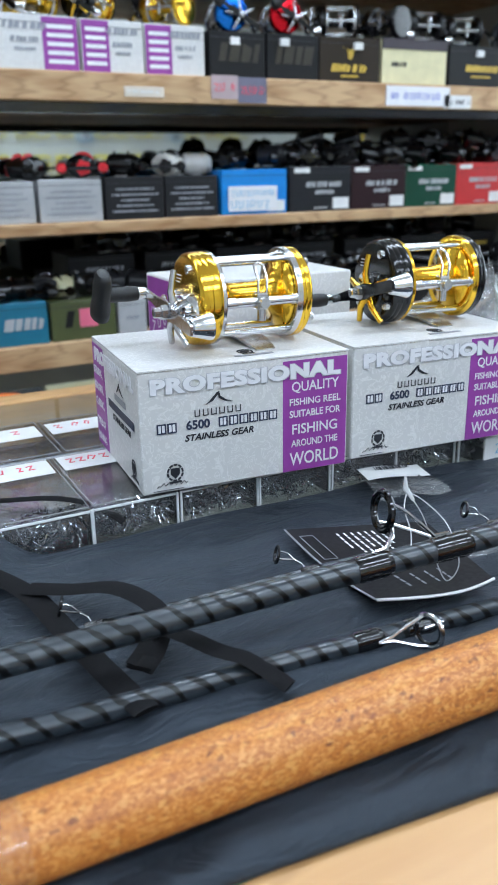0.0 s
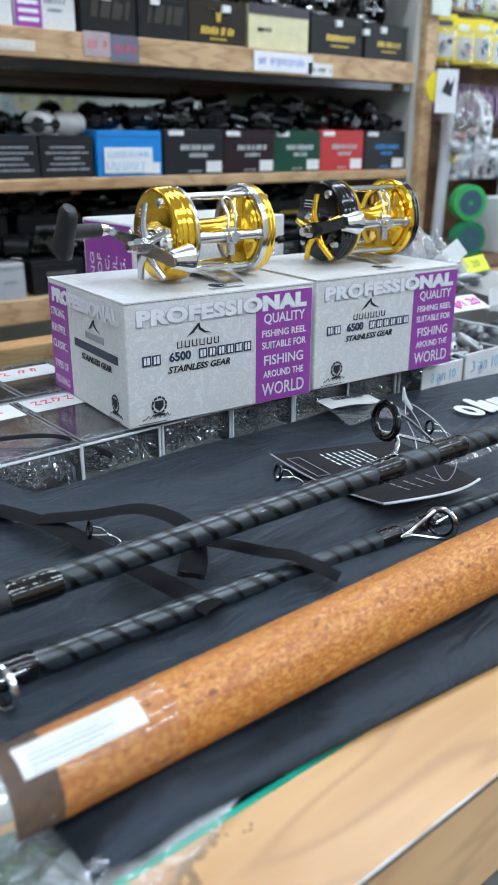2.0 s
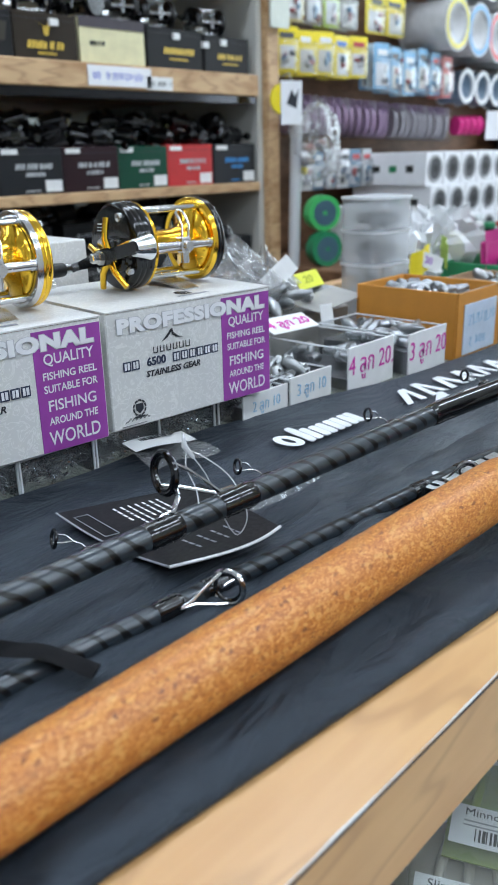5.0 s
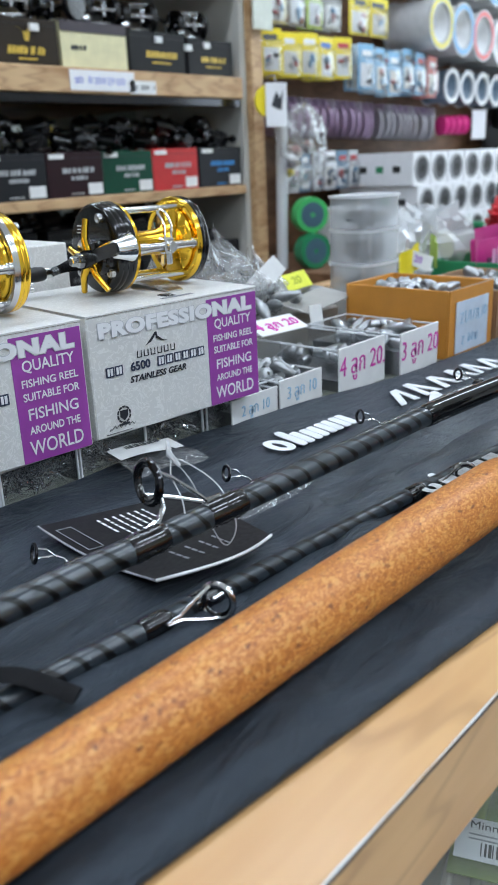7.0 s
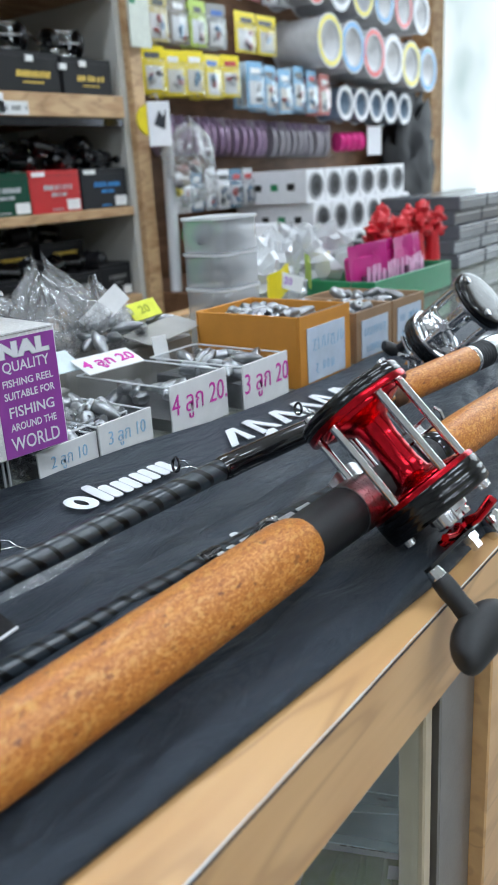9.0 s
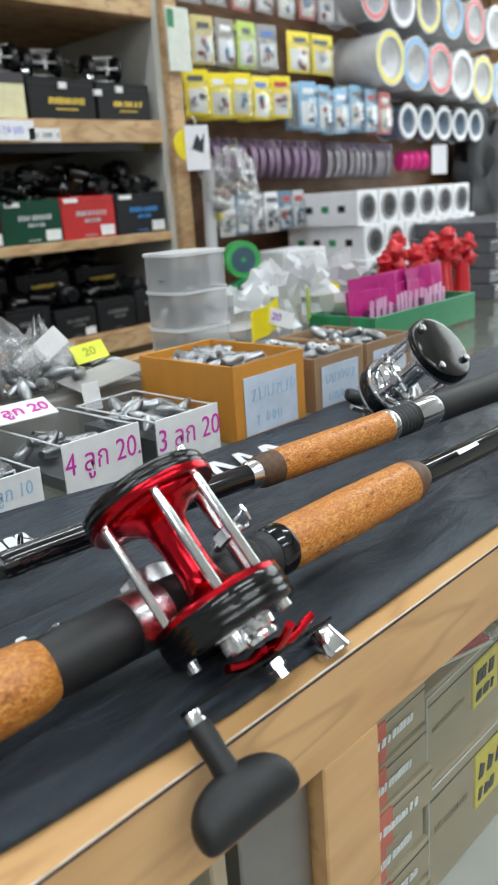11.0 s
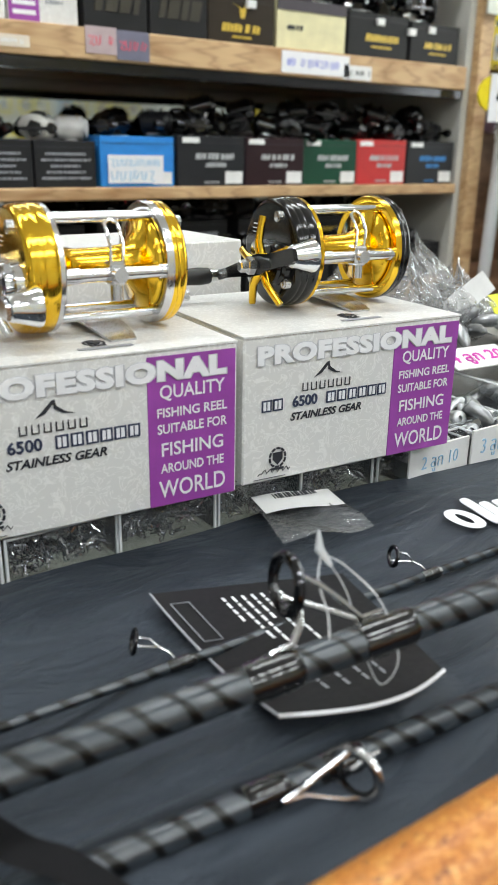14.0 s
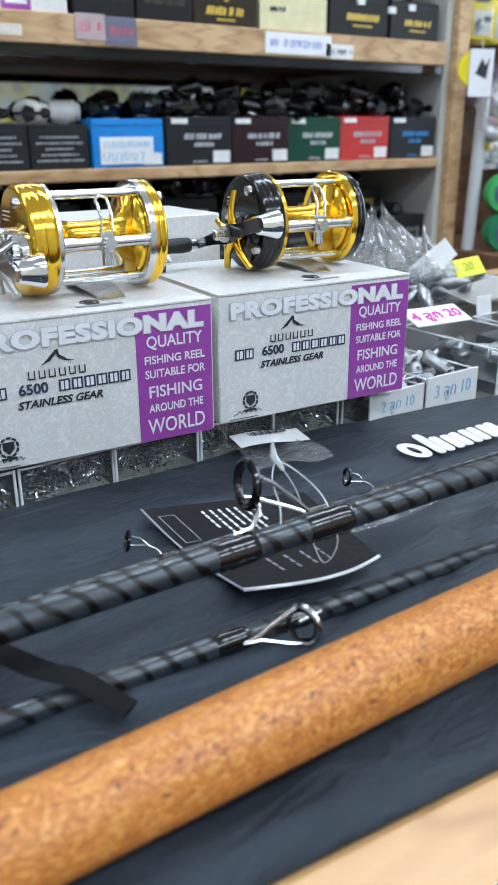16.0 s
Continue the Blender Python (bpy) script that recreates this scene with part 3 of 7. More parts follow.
def lure_pouch(m, body, front, txt, label, w=0.078, h=0.125):
    """A flat clear pouch with a soft lure, a white barcode label and a header strip."""
    ob = thing("lure_pouch", m, label, "lure pouch", "lure pouches on the counter shelf")
    part("pouch", Geo().sheet(lambda u, v: (-0.014 + w * u, -0.030 + h * v, -0.003 + 0.006 * math.sin(math.pi * u) ** 0.5 * math.sin(math.pi * v) ** 0.5 + 0.0012 * math.sin(9 * v + 4 * u)), 12, 14), front, ob)
    part("back", Geo().box(-0.013, w - 0.015, -0.029, h - 0.031, -0.0050, -0.0040), body, ob)
    for k in range(3):
        part("lure", Geo().lathe([(-0.03, 0.001), (-0.024, 0.003), (0, 0.0038), (0.02, 0.0026), (0.034, 0.0012)], 10, pose(0.006 + 0.017 * k, 0.034, -0.001, 0, 0, 84 + 5 * k)), body, ob)
    lb = part("label", Geo().box(-0.010, 0.056, -0.024, 0.011, 0.0042, 0.0046, 0.0001), WHITE, ob, "white barcode label")
    part("print", words(txt, 0.0092, 0.0001, "LEFT"), INK, lb, m=pose(-0.002, 0.0045, 0.0048))
    for k in range(2):
        part("print", Geo().box(-0.002, 0.036 - 0.006 * k, -0.0038 - 0.0038 * k, -0.0026 - 0.0038 * k, 0.0045, 0.0048), GREYINK, lb)
    for k in range(11):
        part("barcode_line", Geo().box(0.006 + 0.0024 * k, 0.0068 + 0.0024 * k + 0.0006 * (k % 3), -0.020, -0.0095, 0.0045, 0.0048), INK, lb)
    hd = part("header", Geo().box(-0.012, w - 0.018, 0.056, 0.070, 0.0042, 0.0046), dyed((0.62, 0.64, 0.66)), ob, "grey header strip")
    for k in range(5):
        part("print", Geo().box(0.008 + 0.0062 * k, 0.0125 + 0.0062 * k, 0.060, 0.066, 0.0045, 0.0049), INK, hd)
    part("price_sticker", Geo().box(0.040, 0.062, 0.040, 0.050, 0.0048, 0.0052), PAPER, ob, "white price sticker")
    return ob


GREENLURE = dyed((0.22, 0.30, 0.06), 0.35)
for k in range(5):
    lure_pouch(pose(0.402 + 0.003 * (k % 2), 0.218 - 0.002 * k, 0.627 + 0.0185 * k, 0, 0, -68 + 2 * (k % 3 if k < 4 else 0)), GREENLURE if k == 4 else dyed((0.4, 0.38, 0.3)), FILM, "Minnow", "clear pouch of green soft lures with a white label")
    lure_pouch(pose(0.345 - 0.003 * (k % 2), 0.205, 0.625 + 0.016 * k, 2, 0, -66 + 3 * (k % 2)), dyed((0.32, 0.29, 0.25)), FILM, "Slim", "clear pouch of pale soft lures with a white label")
for k in range(10):
    bp = thing("blue_packet", pose(0.500 + 0.010 * (k % 3), 0.240 + 0.003 * (k % 2), 0.628 + 0.0150 * k, 3 - 2 * (k % 4), 3, -66 + 7 * (k % 3)), "pale blue film packet lying in the counter", "packet", "blue packets in the counter")
    part("pouch", Geo().sheet(lambda u, v: (-0.055 + 0.11 * u, -0.05 + 0.12 * v, 0.007 * math.sin(math.pi * v) * abs(math.sin(2.6 * math.pi * u + k)) + 0.004 * math.sin(8 * v + 3 * u + k)), 22, 18), BLUEFILM, bp).visible_shadow = False
    part("back", Geo().box(-0.053, 0.053, -0.048, 0.068, -0.006, -0.005), dyed((0.62, 0.82, 0.92), 0.3), bp)
    part("card", Geo().box(-0.012, 0.022, -0.006, 0.022, -0.0048, -0.0035), dyed((0.36, 0.27, 0.18)), bp, "brown card insert")


# loose film packets close under the glass at the open end
for k, (x, y, rz, back, film) in enumerate(((-0.085, 0.262, 20, (0.30, 0.48, 0.62), 0), (-0.060, 0.300, -30, (0.20, 0.36, 0.50), 0), (-0.030, 0.205, 35, (0.70, 0.72, 0.74), 1), (0.005, 0.212, -15, (0.62, 0.64, 0.66), 1), (-0.055, 0.196, 65, (0.74, 0.04, 0.10), 1), (-0.012, 0.194, 100, (0.66, 0.78, 0.52), 1), (-0.070, 0.215, 10, (0.60, 0.12, 0.40), 1), (-0.100, 0.200, 50, (0.78, 0.79, 0.80), 1), (-0.045, 0.188, -8, (0.76, 0.78, 0.78), 1), (-0.085, 0.188, 85, (0.72, 0.05, 0.08), 1), (0.012, 0.196, 25, (0.76, 0.78, 0.80), 1), (-0.115, 0.225, 15, (0.55, 0.70, 0.40), 1), (-0.100, 0.245, -35, (0.40, 0.58, 0.70), 0))):
    fp = thing("film_packet", pose(x, y, 0.909 + 0.0015 * k, 3 - k, 2, rz), "shiny film lure packet lying under the counter glass", "packet", "film packets in the counter")
    part("pouch", Geo().sheet(lambda u, v: (-0.030 + 0.06 * u, -0.022 + 0.044 * v, 0.004 + 0.004 * math.sin(math.pi * v) * abs(math.sin(2.5 * math.pi * u + k)) + 0.001 * math.sin(23 * v + 9 * u)), 24, 16), BLUEFILM if not film else CRINKLE, fp).visible_shadow = False
    part("card", Geo().box(-0.028, 0.028, -0.020, 0.020, 0.0, 0.0008), dyed(back, 0.35), fp)
    part("lure", Geo().lathe([(-0.024, 0.0006), (-0.016, 0.0030), (-0.002, 0.0042), (0.012, 0.0030), (0.020, 0.0012)], 14, pose(0, 0.002, 0.0042)), bellies[k % 3], fp, "pale speckled lure")
    part("print", glyphs(-0.022, 0.010, 0.0, 0.006, 30 + k), WHITE if k > 3 else GREYINK, fp, m=pose(0, -0.017, 0.0, -90, 0, 0))
# packets lying close under the glass at the open end
rnd = random.Random(19)
under_glass = [dyed((0.78, 0.79, 0.80)), dyed((0.20, 0.45, 0.66)), dyed((0.72, 0.04, 0.09)), dyed((0.70, 0.76, 0.62)), dyed((0.70, 0.72, 0.76))]
for i in range(14):
    lure_pack(pose(-0.20 + 0.034 * (i % 7) + rnd.uniform(-0.008, 0.008), 0.215 + 0.07 * (i // 7), 0.896 + 0.002 * (i % 3), rnd.uniform(-8, 8), rnd.uniform(-10, 10), rnd.uniform(-40, 40)), under_glass[i % 5], bellies[i % 3])


def scrawl(x0, x1, z, h, seed, y=-0.0014, thick=0.0006):
    """Illegible handwriting: short uneven strokes in a row."""
    g, q, x = Geo(), random.Random(seed), x0
    while x < x1:
        w = h * q.uniform(0.35, 0.7)
        k = q.randrange(3)
        pts = (((0, 0.9), (0.1, 0.1), (0.8, 0.15), (1, 0.9)), ((0, 0.2), (0.3, 0.95), (0.9, 0.7), (0.4, 0.1)), ((0.1, 0.8), (0.9, 0.85), (0.3, 0.1), (1, 0.05)))[k]
        g.tube([(x + a * w, y, z + (b - 0.5) * h * q.uniform(0.8, 1.1)) for a, b in pts], 0, 5, flat=(thick, 0.0003, (0, 1, 0)))
        x += w * q.uniform(1.2, 1.7) + (h * 0.6 if q.random() < 0.2 else 0)
    return g


def carton_box(m, w, d, h, mat, label, group="", bars=None, bar_mat=None, tag=True):
    """A small product box with a lid seam, print bars and a price sticker."""
    ob = thing("reel_box", m, label, "product box", group)
    part("body", Geo().box(-w / 2, w / 2, 0, d, 0, h, 0.0012), mat, ob)
    part("lid_edge", Geo().box(-w / 2 + 0.001, w / 2 - 0.001, -0.0006, 0.0005, h * 0.86, h * 0.87), INK, ob, "lid seam")
    for bx, bz, bw, bh in (bars or ()):
        part("print", glyphs((bx - bw / 2) * w, (bx + bw / 2) * w, (bz - bh / 2) * h, (bz + bh / 2) * h, round(9000 * m.translation.x + 70 * bz)), bar_mat, ob)
    if tag:
        part("price_sticker", Geo().box(w * 0.2, w * 0.46, -0.0016, 0.0002, h * 0.05, h * 0.3), PAPER, ob, "white price sticker")
    return ob


# cartons inside the counter beyond the post
TAN = surf("tan_carton", (0.36, 0.28, 0.18), 0.5, vary=0.14, scale=25, bumps=0.06)
ORANGERED = dyed((0.62, 0.10, 0.05), 0.45)
for j in range(6):
    b = carton_box(pose(0.612 + 0.003 * (j % 2), 0.190 + 0.002 * (j % 3), 0.621 + 0.0315 * j, 0, 0, -1 + j % 3), 0.092, 0.12, 0.0305, TAN, "flat tan product box stacked inside the counter", "flat boxes inside the counter", tag=False)
    part("end_panel", Geo().box(-0.045, -0.004, -0.0012, 0.0002, 0.001, 0.0295), ORANGERED, b, "orange-red printed panel")
    part("print", glyphs(-0.026, 0.026, 0.0125, 0.0180, 60 + j), WHITE, b, m=pose(0, -0.0011, 0))
for k, (x, z, w, h) in enumerate(((0.722, 0.621, 0.118, 0.098), (0.722, 0.7195, 0.118, 0.075), (0.842, 0.621, 0.112, 0.13), (0.845, 0.7515, 0.110, 0.060))):
    b = carton_box(pose(x, 0.195 + 0.003 * k, z, 0, 0, 1.5 * (k % 2)), w, 0.15, h, TAN, "tan cardboard carton wrapped in clear film inside the counter", "tan cartons inside the counter", tag=False)
    part("film_edge", Geo().tube([(-w / 2, -0.0014, 0.002), (-w / 2, -0.0014, h - 0.002), (w / 2 - 0.001, -0.0014, h - 0.002)], 0.0006, 6), RIM, b, "bright film edge")
    part("sticker", Geo().box(w * 0.08, w * 0.42, -0.0016, 0.0002, h * 0.35, h * 0.85), dyed((0.72, 0.58, 0.05), 0.4), b, "yellow sticker")
    part("print", glyphs(w * 0.11, w * 0.38, h * 0.62, h * 0.76, 80 + k), INK, b, m=pose(0, -0.0016, 0))
    part("print", glyphs(w * 0.11, w * 0.36, h * 0.42, h * 0.52, 90 + k), INK, b, m=pose(0, -0.0016, 0))
    part("print", glyphs(-w * 0.42, -w * 0.02, h * 0.55, h * 0.60, 95 + k), dyed((0.22, 0.17, 0.10), 0.5), b)
for k in range(3):
    pk2 = thing("film_packet", pose(0.70 + 0.07 * k, 0.215, 0.812 + 0.006 * k, 8, 4 - 4 * k, -10 + 9 * k), "white and green film packet lying on the cartons", "packet", "film packets in the counter")
    part("pouch", Geo().sheet(lambda u, v: (-0.05 + 0.10 * u, -0.025 + 0.09 * v, 0.012 * math.sin(math.pi * v) * abs(math.sin(3 * math.pi * u + k)) + 0.003), 24, 16), FILM, pk2)
    part("card", Geo().box(-0.045, 0.045, -0.022, 0.060, -0.002, -0.001), dyed((0.66, 0.72, 0.64), 0.4), pk2)
    part("stripe", Geo().box(-0.045, 0.045, -0.020, -0.010, -0.0012, 0.0), REDPL, pk2, "red printed stripe")
# ---- rod bags ----
def fold(x, y, s):
    a = noise.noise(Vector((x * 9 + s, y * 30 - x * 12, s)))
    return 0.0065 * abs(a) ** 0.7 * (1 if a > 0 else -0.6) + 0.0025 * noise.noise(Vector((x * 26, y * 60 + 25 * x, 2 * s)))


def bag(name, label, near, far, x0, x1, z, s, nu=220, nv=40, lift=0.0):
    def fn(u, v):
        x = x0 + (x1 - x0) * u
        a, b = near(x), far(x)
        y = a + (b - a) * v
        e = min(1, 9 * min(v, 1 - v) + 0.02) * min(1, 60 * min(u, 1 - u) + 0.02)
        return (x + 0.006 * noise.noise(Vector((y * 30, s, 0))) * (u < 0.02), y, z + max(-0.003, fold(x, y, s)) * e * (1 - 0.85 * min(1, max(0, (x - 0.33) / 0.06)) * min(1, max(0, (y - 0.325) / 0.02))) + (0.001 if v > 0.5 and lift else -0.004) * (1 - e) ** 2 + lift * min(1, max(0, (y - 0.405) / 0.03)) * min(1, max(0, (0.085 - x) / 0.03)))
    ob = thing(name, pose(0, 0, 0), label, "rod bag", "rod bags on the counter")
    part("cloth", Geo().sheet(fn, nu, nv, 0.002), BAG, ob, angle=80)
    return ob


def bag_far(x):
    k = min(1, max(0, (x - 0.40) / 0.25))
    return (0.436 + min(0.10, max(0, (0.062 - x) * 3))) * (1 - k) + 0.395 * k + 0.002 * math.sin(40 * x)


bag_a = bag("rod_bag", "black nylon rod bag lying under the rods", lambda x: 0.225 + 0.004 * math.sin(9 * x) + 0.07 * min(1, max(0, (-0.025 - x) / 0.02)), bag_far, -0.5, 1.7, 0.9345, 1.3, lift=0.026)
bag_b = bag("rod_bag", "black nylon rod bag along the counter edge", lambda x: max(0.1490, 0.1840 - 0.085 * max(0, x - 0.03)) + 0.0012 * math.sin(11 * x + 1), lambda x: 0.285, -0.012, 1.7, 0.9360, 5.1)
# pale lettering blocks on the bag
mk = surf("bag_print", (0.74, 0.76, 0.78), 0.5, vary=0.05)


def mark_row(parent, x, y, ang, heights, w, gap, z=0.9445):
    """A row of plain rounded marks: a ring, then leaning pairs of rounded strokes."""
    for i, h in enumerate(heights):
        px = i * (w + gap)
        g = Geo()
        if i == 0:
            g.tube([(px + w * 0.55 + w * 0.36 * math.cos(a * 0.2618), h * 0.47 + h * 0.34 * math.sin(a * 0.2618), 0) for a in range(24)], 0, 8, True, flat=(w * 0.20, 0.0004, (0, 0, 1)))
        else:
            for s in (0, 1):
                hh = h if s == 0 or i != 1 else h * 0.72
                cx, rw = px + w * (0.26 + 0.50 * s), w * 0.235
                g.prism([(cx + 0.2 * (hh / 2 + (hh / 2) * math.copysign(abs(math.sin(a * 0.2618)) ** 0.35, math.sin(a * 0.2618))) + rw * math.copysign(abs(math.cos(a * 0.2618)) ** 0.5, math.cos(a * 0.2618)), hh / 2 + (hh / 2) * math.copysign(abs(math.sin(a * 0.2618)) ** 0.35, math.sin(a * 0.2618))) for a in range(24)], -0.0003, 0.0003)
        part("print", g, mk, parent, m=pose(x, y, z, 0, 0, ang))


mark_row(bag_a, 0.397, 0.3535, -1.0, (0.029, 0.033, 0.022, 0.022, 0.022), 0.0155, 0.0013, 0.9375)
for px, w, h, sh in ((0, 0.020, 0.022, 0.016), (0.032, 0.018, 0.024, 0.005), (0.058, 0.02, 0.022, 0.006), (0.086, 0.018, 0.022, 0.005), (0.110, 0.016, 0.022, 0.006), (0.132, 0.02, 0.02, 0.006)):
    part("print", Geo().prism([(px, 0), (px + w * 0.35, 0), (px + w * 0.5 + sh, h * 0.75), (px + w * 0.9, h * 0.05), (px + w * 1.2, 0), (px + w * 0.8 + sh, h), (px + w * 0.4 + sh, h)], -0.0003, 0.0003), mk, bag_a, m=pose(0.531, 0.3475, 0.9372, 0, 0, -3) @ Matrix.Diagonal((1.1, 1.35, 1, 1)))
part("print", Geo().prism([(0.0, 0), (0.075, 0.006), (0.082, 0.009), (0.028, 0.006), (0.034, 0.02), (0.028, 0.02)], -0.0003, 0.0003), mk, bag_a, m=pose(0.545, 0.332, 0.9372, 0, 0, -8))
mark_row(bag_b, 0.385, 0.236, -3, (0.017, 0.02, 0.014, 0.014, 0.014), 0.0125, 0.0035, 0.9412)
# straps and folds of webbing
def smooth(pts):
    """A rounded line through pts."""
    P = [Vector(p) for p in pts]
    out = []
    for i in range(len(P) - 1):
        p0, p1, p2, p3 = P[max(i - 1, 0)], P[i], P[i + 1], P[min(i + 2, len(P) - 1)]
        for k in range(6):
            t = k / 6
            out.append(0.5 * ((2 * p1) + (p2 - p0) * t + (2 * p0 - 5 * p1 + 4 * p2 - p3) * t * t + (3 * p1 - p0 - 3 * p2 + p3) * t ** 3))
    out.append(P[-1])
    return out


def strap(name, pts, wide, label):
    ob = thing(name, pose(0, 0, 0), label, "strap", "bag straps")
    line = smooth(pts)
    part("webbing", Geo().tube(line, 0, 8, flat=(wide, 0.0007, (0, 0, 1))), WEB, ob)
    part("stitched_end", Geo().tube(line[-4:], 0, 8, flat=(wide * 0.98, 0.0013, (0, 0, 1))), WEB, ob, "folded and stitched end")
    return ob


strap("strap", [(0.030, 0.47, 0.942), (0.050, 0.42, 0.944), (0.068, 0.380, 0.943), (0.074, 0.335, 0.945), (0.080, 0.300, 0.944), (0.088, 0.262, 0.942)], 0.0062, "black webbing strap lying across the bag")
strap("strap", [(0.068, 0.384, 0.944), (0.085, 0.365, 0.948), (0.105, 0.345, 0.953), (0.118, 0.325, 0.947), (0.108, 0.305, 0.943), (0.095, 0.290, 0.943)], 0.0065, "black webbing loop curling beside the rods")
strap("tie_ribbon", [(0.108, 0.318, 0.944), (0.118, 0.300, 0.948), (0.127, 0.276, 0.950), (0.135, 0.266, 0.9495), (0.141, 0.258, 0.946), (0.147, 0.248, 0.942)], 0.0050, "black ribbon tied over a rod")
strap("cord", [(0.06, 0.48, 0.958), (0.10, 0.455, 0.962), (0.125, 0.447, 0.955), (0.14, 0.436, 0.945)], 0.004, "black strap end over the clear cases")

# ---- rods ----
def rod_pts(line, n):
    out = []
    for i in range(n + 1):
        u = i / n * (len(line) - 1)
        k = min(int(u), len(line) - 2)
        out.append(Vector(line[k]).lerp(Vector(line[k + 1]), u - k))
    return out


def at_x(line, x):
    for a, b in zip(line, line[1:]):
        if a[0] <= x <= b[0]:
            return Vector(a).lerp(Vector(b), (x - a[0]) / (b[0] - a[0]))
    return Vector(line[-1])


def turned(parent, name, line, prof, mat, label="", n=28):
    """A turned part along a rod: prof of (x, r)."""
    g = Geo()
    g.tube([at_x(line, x) for x, r in prof], [r for x, r in prof], n)
    return part(name, g, mat, parent, label)


def wrap(parent, line, x0, x1, r):
    x0, x1 = 0.86 * x0 + 0.14 * x1, 0.14 * x0 + 0.86 * x1
    turned(parent, "wrap", line, [(x0, r)] + [(x0 + 0.002 + (x1 - x0 - 0.004) * k / 14, r + 0.0006 + 0.00014 * math.sin(2.1 * k + 90 * x0) + 0.0001 * math.sin(5.3 * k)) for k in range(15)] + [(x1, r)], GLOSSY, "glossy thread wrap", 20)


def guide(parent, line, x, ring, height, lean, r, flip=1, metal=None, small=False):
    """A line guide: a ring on a bent wire frame; lean: degrees from upright about the rod."""
    p = at_x(line, x)
    m = pose(p.x, p.y, p.z, lean, 0, 0)
    gd = part("guide", Geo().tube([(0.002 * math.sin(a), ring * math.cos(a), r + height + ring * math.sin(a)) for a in [k * math.pi / 10 for k in range(20)]], ring * 0.17, 8, True), metal or DARKCHROME, parent, "chrome line guide" if metal else "dark chrome line guide", m)
    part("ring", Geo().tube([(0.002 * math.sin(a), ring * 0.82 * math.cos(a), r + height + ring * 0.82 * math.sin(a)) for a in [k * math.pi / 10 for k in range(20)]], ring * 0.13, 8, True), GLOSSY, gd)
    f = Geo()
    if small:
        q = r + height - ring
        f.tube([(0, ring * 0.9, q + ring), (flip * ring, ring * 0.8, q + ring * 0.5), (flip * ring * 1.9, 0.0, q - ring * 0.2), (flip * ring, -ring * 0.8, q + ring * 0.5), (0, -ring * 0.9, q + ring)], ring * 0.12, 7)
        f.tube([(flip * ring * 1.9, 0, q - ring * 0.2), (flip * ring * 2.6, 0, q - ring * 0.9), (flip * ring * 2.8, 0, r)], ring * 0.10, 7)
    for s in () if small else (-1, 1):
        f.tube([(0, s * ring * 0.95, r + height - ring * 0.1), (flip * ring * 0.7, s * ring * 0.75, r + height * 0.72), (flip * ring * 1.5, s * ring * 0.4, r + height * 0.35), (flip * ring * 2.1, s * 0.001, r + 0.0008), (flip * ring * 3.1, 0, r + 0.0005)], ring * 0.11, 7)
    if not small:
        f.tube([(0, 0, r + height - ring), (-flip * ring * 0.2, 0, r + height * 0.3), (-flip * ring * 0.9, 0, r + 0.001), (-flip * ring * 1.8, 0, r + 0.0004)], ring * 0.13, 7)
    part("frame", f, SILVER, gd)


A = [(-0.6, 0.365, 0.952), (0.0, 0.3016, 0.957), (0.2, 0.2804, 0.9672), (0.45, 0.2539, 0.9785), (0.62, 0.237, 0.9785), (0.75, 0.228, 0.978), (1.3, 0.20, 0.965)]
B = [(-0.054, 0.2825, 0.9405), (0.1, 0.2711, 0.9400), (0.2, 0.2637, 0.9395), (0.45, 0.2453, 0.9385), (0.56, 0.237, 0.9380)]
C = [(-0.3, 0.343, 0.9395), (0.07, 0.339, 0.9395), (0.2, 0.336, 0.9395), (0.33, 0.332, 0.9395), (0.46, 0.329, 0.9395), (0.70, 0.325, 0.9395)]
E = [(-0.7, 0.243, 0.946), (0.0, 0.2132, 0.9475), (0.45, 0.1935, 0.9600), (0.65, 0.1845, 0.9645), (1.5, 0.150, 0.963)]
rod_a = thing("fishing_rod", pose(0, 0, 0), "black braided casting rod with a cork foregrip on the bag", "fishing rod", "fishing rods")
turned(rod_a, "butt", A, [(-0.6, 0.0066), (0.014, 0.0063)], MATT, "smooth matt black section")
turned(rod_a, "blank", A, [(0.014 + 0.02 * i, 0.0060 - 0.00001 * i) for i in range(21)], BLANK)
wrap(rod_a, A, 0.010, 0.040, 0.0062)
wrap(rod_a, A, 0.198, 0.224, 0.0060)
wrap(rod_a, A, 0.240, 0.270, 0.0060)
turned(rod_a, "decal_section", A, [(0.415, 0.0060), (0.420, 0.0066), (0.54, 0.0066), (0.556, 0.0068)], GLOSSY, "glossy black lettered section")
turned(rod_a, "decal_ring", A, [(0.408, 0.0061), (0.410, 0.0066), (0.416, 0.0068), (0.419, 0.0066)], GLOSSY, "glossy thread band")
turned(rod_a, "winding_check", A, [(0.554, 0.0070), (0.556, 0.0082), (0.561, 0.0082)], SILVER, "silver winding check")
turned(rod_a, "cork_check", A, [(0.561, 0.0085), (0.564, 0.0098), (0.572, 0.0100), (0.576, 0.0099)], CORK_DARK)
turned(rod_a, "foregrip", A, [(0.576, 0.0099), (0.59, 0.0103), (0.64, 0.0106), (0.674, 0.0106)], CORK, "rubberised cork foregrip")
turned(rod_a, "trim_ring", A, [(0.674, 0.0104), (0.675, 0.0108), (0.679, 0.0108), (0.680, 0.0104)], SILVER, "silver trim ring")
